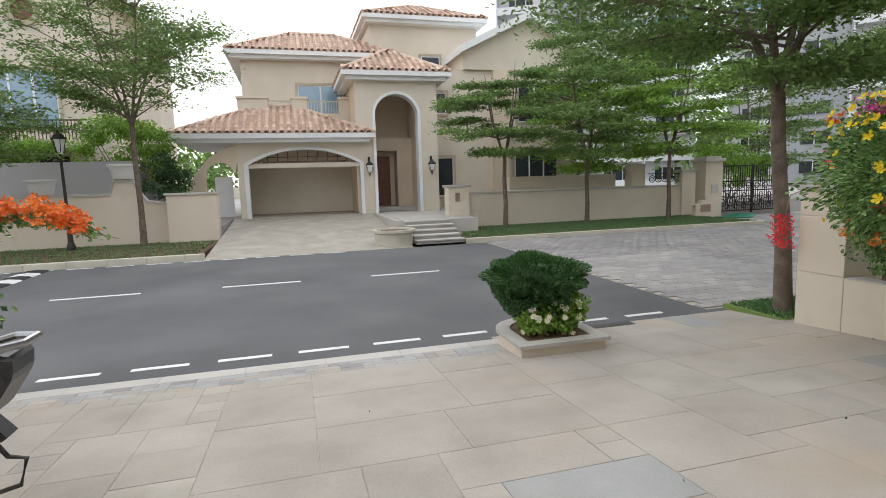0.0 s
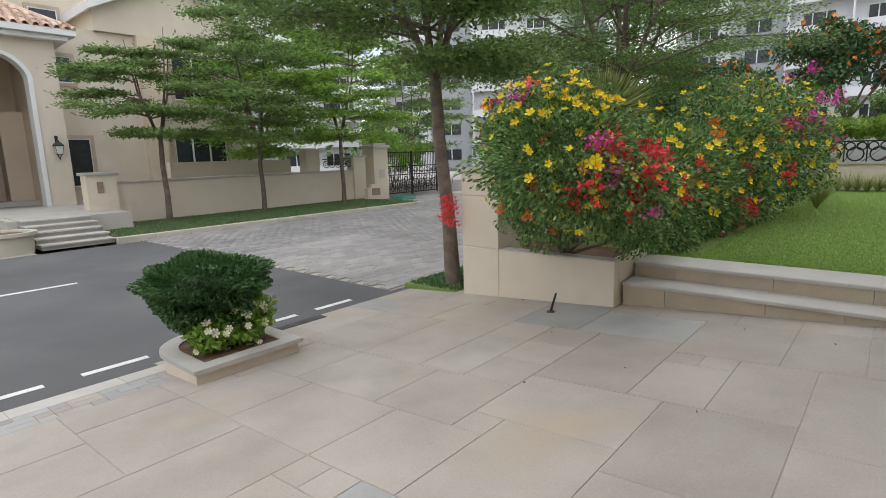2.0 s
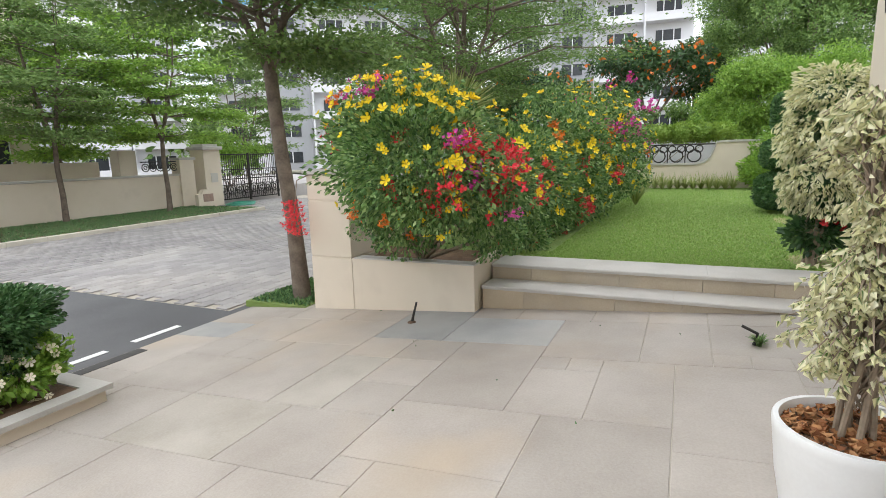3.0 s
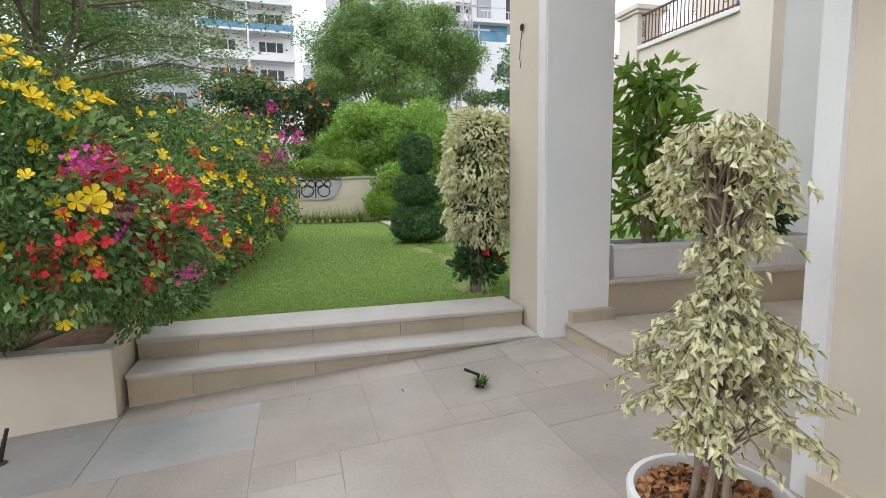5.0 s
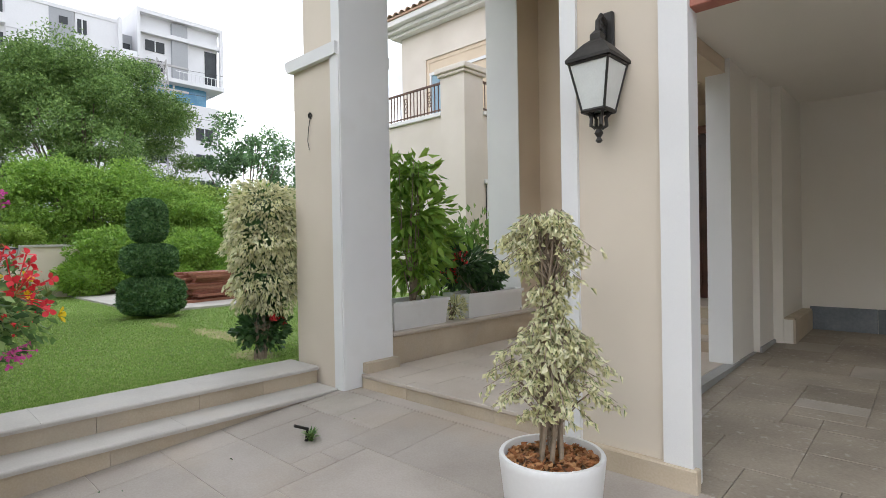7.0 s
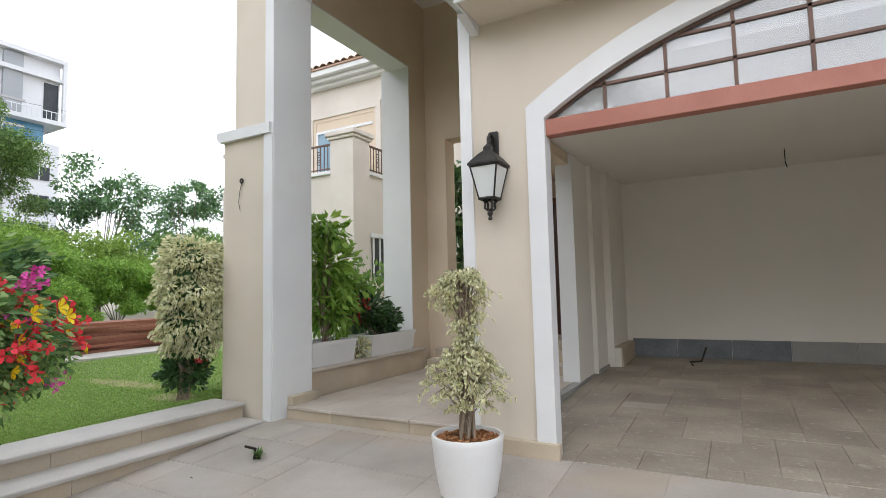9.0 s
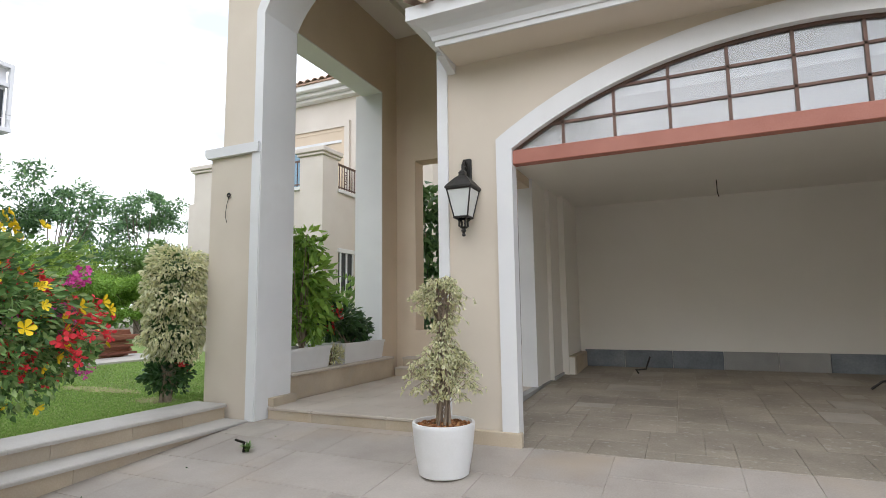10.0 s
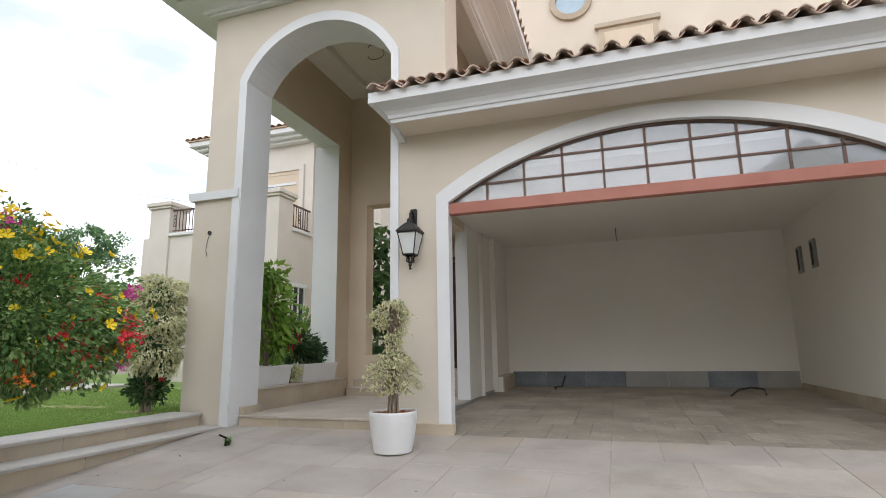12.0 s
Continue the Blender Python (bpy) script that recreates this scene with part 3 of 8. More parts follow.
bars = [2.17, 1.67, 1.17, 0.67, 0.16, -0.35, -0.85, -1.36, -1.88]
for x in bars:
    part("mullion", boxed(x - 0.014, x + 0.014, YF - 0.1, YF - 0.06, 2.98, arch_z(x)), BRONZE, fan)
for z in (3.22, 3.5):
    half = [x / 50 for x in range(-124, 136) if arch_z(x / 50) > z]
    part("glazing_bar", boxed(min(half), max(half), YF - 0.1, YF - 0.06, z - 0.013, z + 0.013), BRONZE, fan)
edge_in = [p for p in arc(GX0 + 0.02, GX1 - 0.02, GS - 0.01, GA - 0.03, 32)]
edge_out = arc(GX0, GX1, GS, GA, 32)
part("frame", band(bmesh.new(), edge_in, edge_out, YF - 0.11, YF - 0.05), BRONZE, fan)
ends = [GX1 - 0.01] + bars + [GX0 + 0.01]
levels = [2.98, 3.22, 3.5, 4.0]
for xb, xa in zip(ends, ends[1:]):
    for z0, z1 in zip(levels, levels[1:]):
        n = 6
        top = [(xa + (xb - xa) * i / n, min(z1, arch_z(xa + (xb - xa) * i / n))) for i in range(n + 1)]
        top = [p for p in top if p[1] > z0 + 0.003]
        if len(top) < 2:
            continue
        pane = part("pane", prism(bmesh.new(), [(top[0][0], z0)] + top + [(top[-1][0], z0)], YF - 0.082, YF - 0.078), PANE, fan)
        pane.visible_shadow = False


# cornices: a moulded white profile (out, up) from the wall face, carried round a corner
def cornice(name, corners, z, depth, height, mat=WHITE, label="white moulded eaves cornice", prof=None):
    """corners: plan points of the wall line, outward side given by the offset way at each."""
    prof = prof or [(0.0, 0.0), (0.16, 0.0), (0.16, 0.1), (0.22, 0.1), (0.26, 0.2), (0.36, 0.3), (0.5, 0.36), (0.62, 0.38), (0.62, 0.46), (0.9, 0.46), (0.9, 0.55), (1.0, 0.57), (1.0, 1.0), (0.0, 1.0)]
    bm = bmesh.new()
    rows = []
    for (x, y), (ox, oy) in corners:
        rows.append([bm.verts.new((x + ox * depth * u, y + oy * depth * u, z + height * v)) for u, v in prof])
    for a, b in zip(rows, rows[1:]):
        n = len(prof)
        for i in range(n):
            bm.faces.new((a[i], a[(i + 1) % n], b[(i + 1) % n], b[i]))
    bm.faces.new(rows[0])
    bm.faces.new(rows[-1])
    return part(name, bm, mat, kind="structure", label=label)


EAVES = [(0.0, 0.04), (0.66, 0.04), (0.66, 0.0), (0.69, 0.0), (0.69, 0.15), (0.72, 0.15), (0.735, 0.27), (0.78, 0.4), (0.85, 0.5), (0.94, 0.57), (1.0, 0.6), (1.0, 1.0), (0.0, 1.0)]
cornice("trim_garage_cornice", [((-3.6, YF), (0, 1)), ((2.835, YF), (1, 1)), ((2.835, YF - 0.05), (1, 0))], 4.02, 0.72, 0.36, prof=EAVES)
part("soffit_garage", boxed(-3.6, 3.3, YF, YF + 0.474, 4.018, 4.033), CREAM, kind="structure", label="cream plaster soffit under the eaves")
part("trim_soffit_bracket", prism(bmesh.new(), [(YF + 0.002, 3.93), (YF + 0.002, 4.018), (YF + 0.3, 4.018)], 3.315, 3.4, "yz"), WHITE, kind="structure", label="small white bracket closing the eaves")
cornice("trim_porch_cornice", [((2.7, -4.9), (-1, 0)), ((2.7, YF), (-1, 1)), ((6.75, YF), (1, 1)), ((6.75, -4.9), (1, 0))], 6.62, 0.72, 0.36)

TILE_CACHE = {}


def tile_mesh(w, length, ht=0.055):
    """One curved roof tile, rising in the middle, lying along y, its lower end at the origin."""
    key = (round(w, 3), round(length, 3))
    if key not in TILE_CACHE:
        bm = bmesh.new()
        n = 6
        rows = []
        for y, k in ((0, 1.0), (length, 0.86)):
            for lift in (0, -0.016):
                rows.append([bm.verts.new((w * k * (i / n - 0.5), y, ht * k * math.sin(math.pi * i / n) + lift)) for i in range(n + 1)])
        a, b, c, d = rows
        for i in range(n):
            bm.faces.new((a[i], a[i + 1], c[i + 1], c[i]))
            bm.faces.new((b[i], d[i], d[i + 1], b[i + 1]))
            bm.faces.new((a[i], b[i], b[i + 1], a[i + 1]))
        bmesh.ops.recalc_face_normals(bm, faces=bm.faces)
        me = bpy.data.meshes.new("tile")
        bm.to_mesh(me)
        bm.free()
        me.materials.append(TILEB)
        TILE_CACHE[key] = me
    return TILE_CACHE[key]


def tile_field(name, origin, across, up, width, rows_n, pitch, row_len, parent, trim_l=0.0, trim_r=0.0, mat=TILE):
    """A roof slope of joined curved tiles: across and up are unit ways; trims narrow it per metre upward (hips)."""
    o, ax, uy = Vector(origin), Vector(across), Vector(up)
    nrm = ax.cross(uy)
    verts, faces = [], []
    seg = 5
    for r in range(rows_n):
        lo = trim_l * r * row_len
        hi = width - trim_r * r * row_len
        k = math.ceil(lo / pitch)
        while (k + 1) * pitch <= hi + 0.001:
            for half, sgn, ww in ((0.0, 1, 0.62), (0.5, -1, 0.5)):
                cx = (k + 0.25 + half) * pitch
                base = len(verts)
                for yy, lift in ((-0.04, 0.022), (row_len, 0.0)):
                    for i in range(seg + 1):
                        a = math.pi * i / seg
                        u = cx + pitch * ww * 0.5 * -math.cos(a)
                        h = sgn * 0.2 * pitch * math.sin(a) + lift + (0.03 if sgn > 0 else 0.02)
                        verts.append(o + ax * u + uy * (r * row_len + yy) + nrm * h)
                for i in range(seg):
                    faces.append((base + i, base + i + 1, base + seg + 2 + i, base + seg + 1 + i))
            k += 1
    me = bulk_mesh(name, np.array([tuple(v) for v in verts]), np.array(faces))
    return link_mesh(name, me, mat, parent, kind="stuff", label="rows of curved clay roof tiles")


# garage roof: deck, joined tiles, and the separate eaves tiles
roof = thing("roof_garage", (0, -1, 4.3), "low pitched roof of curved clay tiles", "roof", kind="structure")
PITCH = math.atan2(1.25, 3.6)
bm = prism(bmesh.new(), [(0.16, 4.33), (0.16, 4.37), (-3.5, 5.6), (-3.5, 4.33)], -3.6, 3.5, "yz")
part("deck", bm, CREAM, roof)
ry, rz = -math.cos(math.atan2(1.22, 3.7)), math.sin(math.atan2(1.22, 3.7))
tile_field("tile_rows", (3.5, 0.25 + ry * 0.35, 4.4 + rz * 0.35), (-1, 0, 0), (0, ry, rz), 7.0, 9, 0.27, 0.36, roof, 0.3, 0)
tilt = Euler((math.atan2(1.22, 3.7), 0, math.pi)).to_matrix().to_4x4()
for k in range(26):
    for half in (0, 1):
        me = tile_mesh(0.17, 0.42)
        ob = link_mesh("tile", me, TILEB, roof)
        x = 3.45 - 0.27 * k - 0.135 * half
        flip = Matrix.Rotation(math.pi, 4, "Y") if half else Matrix.Identity(4)
        ob.matrix_basis = Matrix.Translation((x, 0.25, 4.415 if not half else 4.4)) @ tilt @ flip
# hip end towards the porch: closing wall under the tiles
roof2 = thing("roof_porch", (4.7, -2.5, 7.0), "hipped roof of curved clay tiles over the porch", "roof", kind="structure")
bm = bmesh.new()
b4 = [bm.verts.new(p) for p in ((1.98, -5.2, 6.99), (7.47, -5.2, 6.99), (7.47, 0.18, 6.99), (1.98, 0.18, 6.99))]
t2 = [bm.verts.new(p) for p in ((4.72, -3.2, 8.3), (4.72, -5.2, 8.3))]
bm.faces.new((b4[3], b4[2], t2[0]))
bm.faces.new((b4[0], b4[3], t2[0], t2[1]))
bm.faces.new((b4[2], b4[1], t2[1], t2[0]))
bm.faces.new((b4[1], b4[0], t2[1]))
part("deck", bm, TILE, roof2)
for k in range(19):
    for half in (0, 1):
        ob = link_mesh("tile", tile_mesh(0.17, 0.42), TILEB, roof2)
        flip = Matrix.Rotation(math.pi, 4, "Y") if half else Matrix.Identity(4)
        ob.matrix_basis = Matrix.Translation((1.95, 0.05 - 0.27 * k - 0.135 * half, 7.03)) @ Euler((0.4, 0, -math.pi / 2)).to_matrix().to_4x4() @ flip
# upper storey behind
bm = bmesh.new()
box(bm, -4.0, 2.72, -9.0, -4.0, 3.6, 9.5)
wall("wall_upper_storey", bm, CREAM, "cream upper storey wall")
bm2 = bmesh.new()
ring = [(1.09 + 0.42 * math.cos(a * math.pi / 16), 7.95 + 0.42 * math.sin(a * math.pi / 16)) for a in range(33)]
ring_i = [(1.09 + 0.3 * math.cos(a * math.pi / 16), 7.95 + 0.3 * math.sin(a * math.pi / 16)) for a in range(33)]
band(bm2, ring_i, ring, -4.0, -3.93)
win = thing("window_round", (1.09, -4, 7.95), "round window with a pale moulded surround", "window", kind="structure")
part("surround", bm2, RISER, win)
part("pane", prism(bmesh.new(), ring_i[:-1], -4.0, -3.985), SKYGLASS, win)
part("trim_window_head", boxed(-0.55, 0.66, -4.0, -3.9, 7.2, 7.3, bevel=0.01), RISER, kind="structure", label="buff moulded window head")
win = thing("window_upper", (0.05, -4, 6.3), "upper window under a moulded head", "window", kind="structure")
part("frame", boxed(-0.5, 0.6, -4.0, -3.95, 6.2, 7.2), RISER, win)
part("shutter", boxed(-0.4, 0.5, -3.95, -3.92, 6.3, 7.1, bevel=0.01), BUFF, win)
# plain closing walls of the house behind
wall("wall_house_back", boxed(-12, 3.0, -12, -6.75, -0.1, 9.4))
wall("wall_house_flank", boxed(-12, -3.5, -6.7, YF - 0.1, -0.1, 6.5))

# skirting at the pier between garage and porch
part("baseboard_pier", boxed(2.66, 3.44, YF - 0.02, YF + 0.055, -0.02, 0.135, bevel=0.008), RISER, kind="structure", label="grey stone skirting of the pier")

# garden wing of the house with its balcony
wing = thing("house_wing", (12, -9, 0), "cream garden wing with a railed balcony and clay tile eaves", "house", kind="structure")
part("wall", boxed(10.1, 15.3, -9.0, -7.2, -0.1, 4.75), WINGP, wing)
part("wall", boxed(10.1, 14.3, -16, -9.0, -0.1, 8.1), WINGP, wing)
part("wall", boxed(8.0, 10.1, -16, -9.9, -0.1, 8.1), WINGP, wing)
for xa in (10.06, 14.2):
    part("pillar", boxed(xa, xa + 0.8, -7.85, -7.12, 0.0, 5.68, bevel=0.008), WINGP, wing)
    part("pillar_cap", boxed(xa - 0.06, xa + 0.86, -7.91, -7.06, 5.68, 5.76, bevel=0.015), WINGP, wing)
    part("pillar_cap_top", boxed(xa - 0.11, xa + 0.91, -7.96, -7.01, 5.76, 5.9, bevel=0.02), WINGP, wing)
part("parapet_coping", boxed(10.86, 14.2, -7.42, -7.12, 4.75, 4.85, bevel=0.01), WHITE, wing)
part("parapet_coping", boxed(10.03, 10.33, -9.0, -7.85, 4.75, 4.85, bevel=0.01), WHITE, wing)
for k, (lo, hi) in enumerate(((8.1, 8.2), (8.2, 8.32), (8.32, 8.5))):
    e = (0.25, 0.42, 0.6)[k]
    part("cornice", boxed(7.8, 14.3 + e, -16, -9.0 + e, lo, hi, bevel=0.015), WHITE, wing)
part("roof", prism(bmesh.new(), [(-8.35, 8.5), (-8.35, 8.55), (-12, 10), (-12, 8.5)], 7.7, 14.95, "yz"), TILE, wing)
for k in range(27):
    ob = link_mesh("tile", tile_mesh(0.26, 0.42, 0.08), TILEB, wing)
    ob.matrix_basis = Matrix.Translation((7.75 + 0.275 * k, -8.3, 8.55)) @ Euler((0.35, 0, math.pi)).to_matrix().to_4x4()
# balcony door: moulded surround, recess, blind and glass
sur_o, sur_i = [(10.42, 4.8), (10.42, 7.32), (13.3, 7.32), (13.3, 4.8)], [(10.6, 4.8), (10.6, 7.14), (13.12, 7.14), (13.12, 4.8)]
sur_e = [(10.72, 4.8), (10.72, 7.02), (13.0, 7.02), (13.0, 4.8)]
part("window_surround", band(bmesh.new(), sur_i, sur_o, -9.0, -8.9), WINGP, wing)
part("window_surround_inner", band(bmesh.new(), sur_e, sur_i, -9.0, -8.94), BUFF, wing)
part("lintel", boxed(10.72, 13.0, -8.99, -8.955, 6.72, 7.02), BUFF, wing)
part("blind", boxed(10.72, 11.55, -8.99, -8.97, 4.8, 6.66), BUFF, wing, "tan roller blind")
part("window_head", boxed(10.72, 13.0, -8.99, -8.93, 6.64, 6.72), ALU, wing)
part("window_pane", boxed(11.6, 13.0, -8.99, -8.97, 4.85, 6.64), SKYGLASS, wing)
for x in (11.57, 12.28, 12.96):
    part("window_frame", boxed(x - 0.035, x + 0.035, -8.97, -8.93, 4.8, 6.64), ALU, wing)
part("window_frame", boxed(11.57, 13.0, -8.968, -8.935, 4.85, 4.93), ALU, wing)
# small window low on the flank
part("lower_window", boxed(10.07, 10.1, -8.6, -7.95, 1.9, 3.0), WINDOWG, wing)
part("lower_window_head", boxed(10.02, 10.1, -8.72, -7.85, 3.0, 3.12, bevel=0.01), ALU, wing)
for y in (-8.6, -8.28, -7.98):
    part("lower_window_frame", boxed(10.04, 10.07, y - 0.03, y + 0.03, 1.9, 3.0), ALU, wing)


def balcony_rail(p, q):
    """A run of thin bars with a scroll panel at every eighth, from p to q in plan."""
    p, q = Vector((*p, 0)), Vector((*q, 0))
    d = (q - p).normalized()
    ln = (q - p).length
    turn = Matrix.Translation(p) @ Matrix.Rotation(math.atan2(d.y, d.x), 4, "Z")
    rail = thing("balcony_railing", (p.x, p.y, 4.85), "bronze balcony railing with thin balusters and scrolls", "railing", "balcony railings")

    def bar(name, bm):
        bm.transform(turn)
        part(name, bm, BRONZE, rail)

    bar("top_rail", boxed(0, ln, -0.03, 0.03, 5.6, 5.645))
    bar("bottom_rail", boxed(0, ln, -0.02, 0.02, 4.93, 4.96))
    k, x = 0, 0.07
    while x < ln:
        bar("baluster", boxed(x - 0.01, x + 0.01, -0.01, 0.01, 4.85, 5.6))
        if k % 7 == 3:
            bm = bmesh.new()
            for zc in (5.14, 5.28, 5.42):
                ring_bar(bm, (x + 0.065, 0, zc), 0.052, 0.012, "xz", 10)
            bar("scroll", bm)
        x += 0.13
        k += 1


balcony_rail((10.87, -7.27), (14.19, -7.27))
balcony_rail((10.18, -7.87), (10.18, -8.98))

# garden: retaining steps, lawn, walls -----------------------------------
LAWN_Z = 0.196
lawn_steps = thing("garden_steps", (6.4, 1, 0), "two long sandstone steps up to the lawn", "steps", kind="structure")
rng = random.Random(4)

def nosed(x0, x1, y0, y1, z, t=0.04, r=0.016):
    """A stone tread whose front edge is rounded."""
    pts = [(x1, z - t), (x1, z)] + [(x0 + r - r * math.sin(math.pi / 2 * i / 4), z - r + r * math.cos(math.pi / 2 * i / 4)) for i in range(5)] + [(x0 + 0.004, z - t)]
    bm = bmesh.new()
    lo, hi = [bm.verts.new((x, y0, w)) for x, w in pts], [bm.verts.new((x, y1, w)) for x, w in pts]
    bm.faces.new(lo), bm.faces.new(hi[::-1])
    for i in range(len(pts)):
        j = (i + 1) % len(pts)
        bm.faces.new((lo[i], hi[i], hi[j], lo[j]))
    return bm


for x0, x1, top, base in ((6.14, 6.56, 0.016, -0.45), (6.49, 7.06, LAWN_Z, -0.03)):
    y = YF + 0.05
    while y < 2.93:
        y2 = min(2.95, y + rng.choice((0.62, 0.8, 0.95)))
        part("step_riser", boxed(x0 + 0.034, x1, y + 0.002, y2 - 0.002, base, top - 0.04), RISER, lawn_steps)
        y = y2
    y = YF + 0.05
    while y < 2.93:
        y2 = min(2.95, y + rng.choice((1.2, 1.5, 1.75)))
        part("step_tread", nosed(x0, x1, y + 0.001, y2 - 0.001, top), COPING, lawn_steps)
        y = y2
part("ground_lawn", boxed(7.0, 20.2, -0.9, 5.0, -0.6, LAWN_Z - 0.004), GRASSM, kind="structure", label="soil under the garden lawn")
part("ground_lawn_side", boxed(7.05, 30, -12, -0.9, -0.6, LAWN_Z - 0.012), GRASSM, kind="structure", label="soil under the side lawn")
part("patio", boxed(13.15, 20.2, -5.5, -0.93, 0.1, LAWN_Z + 0.05, bevel=0.01), COPING, kind="structure", label="pale stone garden patio")
part("ground_verge", boxed(6.0, 40, 5.3, 6.3, -0.8, -0.42), GRASSM, kind="structure", label="grass verge beside the paving")

# planter wall with its pillar
planter = thing("planter_wall", (6.4, 4, 0), "cream plastered garden planter with a square pillar", "planter", kind="structure")
bm = bmesh.new()
box(bm, 6.0, 6.12, 2.98, 4.545, -0.6, 0.26, bevel=0.006)
part("front", bm, WALLC, planter)
part("side", boxed(6.12, 7.0, 2.98, 3.1, -0.4, 0.26, bevel=0.006), WALLC, planter)
part("coping", boxed(5.99, 6.16, 2.97, 4.505, 0.26, 0.275), COPING, planter)
part("soil", boxed(6.12, 7.2, 3.1, 5.2, -0.2, 0.2), SOIL, planter)
bm = bmesh.new()
zj = [-0.6, 0.26, 0.95, 1.26]
for a, b in zip(zj, zj[1:]):
    box(bm, 6.0, 6.6, 4.55, 5.14, a + 0.006, b - 0.006, bevel=0.005)
box(bm, 6.012, 6.588, 4.562, 5.128, -0.6, 1.26)
part("pillar", bm, WALLC, planter)
part("pillar_cap", boxed(5.96, 6.64, 4.51, 5.18, 1.26, 1.32, bevel=0.012), COPING, planter)
part("wall_garden_road", boxed(6.6, 40, 5.0, 5.2, -0.6, 1.0), WALLC, kind="structure", label="cream garden boundary wall")

# garden end wall with scrolled grille
endw = thing("wall_garden_end", (19.6, 0, 0.2), "cream garden wall with a sweeping coping", "wall", kind="structure")
bm = bmesh.new()
pts = [(-4.5, 0.1), (-4.5, 1.6), (-0.1, 1.6), (0.08, 1.58), (0.14, 1.35), (0.24, 1.12), (0.4, 0.98), (0.7, 0.92), (6.0, 0.92), (6.0, 0.1)]
prism(bm, pts, 19.5, 19.75, "yz")
part("wall", bm, WALLC, endw)
part("coping", band(bmesh.new(), pts[1:9], [(y, z + 0.06) for y, z in pts[1:9]], 19.45, 19.8, "yz"), COPING, endw)
part("wall_beyond_garden", boxed(22.0, 22.2, -6, 9, 0.0, 1.7), APTW, kind="structure", label="low white boundary wall beyond the garden grille")
grille = thing("garden_grille", (19.6, 2.5, 1.1), "black wrought iron scroll grille on the wall", "grille")
part("top_bar", tube(bmesh.new(), [(19.62, 0.12, 1.56), (19.62, 5.9, 1.56)], 0.025, 6), IRON, grille)
for k in range(10):
    y = 0.7 + 0.52 * k
    bm = bmesh.new()
    ring_bar(bm, (19.62, y, 1.2), 0.19, 0.022, "yz", 14)
    ring_bar(bm, (19.62, y + 0.13, 1.42), 0.11, 0.02, "yz", 10)
    ring_bar(bm, (19.62, y - 0.13, 1.42), 0.11, 0.02, "yz", 10)
    tube(bm, [(19.62, y + 0.26, 0.95), (19.62, y + 0.26, 1.56)], 0.018, 5)
    part("scroll", bm, IRON, grille)

# far side of the road: kerbs, verges, walls -------------------------------
def kerb_run(name, x0, x1, y, z0, z1, w=0.15):
    k = thing(name, (x0, y, z0), "pale concrete kerb stones", "kerb", kind="structure")
    x = x0
    while x < x1 - 0.1:
        x2 = min(x1, x + 0.95)
        part("kerb_stone", boxed(x + 0.004, x2 - 0.004, y, y + w, z0 - 0.2, z1, bevel=0.012), KERB, k)
        x = x2
    return k


kerb_run("kerb_far_west", -22, -2.5, 15.85, ROAD_Z, -0.33)
kerb_run("kerb_far_east", 5.2, 17.0, 16.0, ROAD_Z, -0.36)
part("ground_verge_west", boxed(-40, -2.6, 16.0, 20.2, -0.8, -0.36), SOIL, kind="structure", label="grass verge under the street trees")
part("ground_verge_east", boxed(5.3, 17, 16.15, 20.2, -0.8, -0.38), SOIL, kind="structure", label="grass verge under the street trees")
bm = sheet(bmesh.new(), -2.5, 3.4, 15.7, 24.4, ROAD_Z + 0.01, 0.12)
part("driveway_opposite", bm, SLABY, kind="structure", label="sloping pale paved driveway of the house opposite")
part("ground_opposite_east", boxed(6.45, 40, 20.5, 60, -0.8, 0.1), PAVER, kind="structure", label="paved yard behind the boundary wall")
part("ground_opposite_west", boxed(-40, -2.55, 20.6, 60, -0.8, 0.1), PAVER, kind="structure", label="paved yard behind the boundary wall")
part("ground_opposite", boxed(-2.55, 6.45, 24.1, 60, -0.8, 0.1), PAVER, kind="structure", label="paved forecourt of the house opposite")

# house opposite ----------------------------------------------------------
opp = thing("villa", (2, 28, 0.1), "cream villa with clay tile roofs, arched porch and garage", "house")
OY, OB = 24.0, 0.1
o_in = [(-1.78, OB)] + arc(-1.78, 2.9, 2.36, 2.98, 20) + [(2.9, OB)]
o_out = [(-1.95, OB)] + arc(-1.95, 3.06, 2.42, 3.1, 20) + [(3.06, OB)]
bm = bmesh.new()
prism(bm, [(-2.2, OB), (-2.2, 3.5), (3.5, 3.5), (3.5, OB)] + o_out[::-1], OY, OY + 0.35)
part("wall", bm, CREAM, opp)
part("garage_arch_trim", band(bmesh.new(), o_in, o_out, OY - 0.04, OY + 0.36), WHITE, opp)
part("garage_back", boxed(-2.2, 3.5, 26.8, 27.0, OB, 3.5), CREAM, opp)
part("garage_side", boxed(-2.2, -2.0, 24.35, 29.5, OB, 3.5), CREAM, opp)
part("garage_side", boxed(3.2, 3.5, 24.35, 29.5, OB, 3.5), CREAM, opp)
part("garage_ceiling", boxed(-2.2, 3.5, 24.35, 29.5, 3.2, 3.5), CREAM, opp)
part("garage_floor", boxed(-2.2, 3.5, 24.3, 29.5, OB, 0.135), GFLOOR, opp)
part("garage_beam", boxed(-1.78, 2.9, OY + 0.12, OY + 0.28, 2.22, 2.42), CREAM, opp)
fl = part("fanlight", boxed(-1.2, 2.3, OY + 0.18, OY + 0.2, 2.42, 2.5), BRONZE, opp)
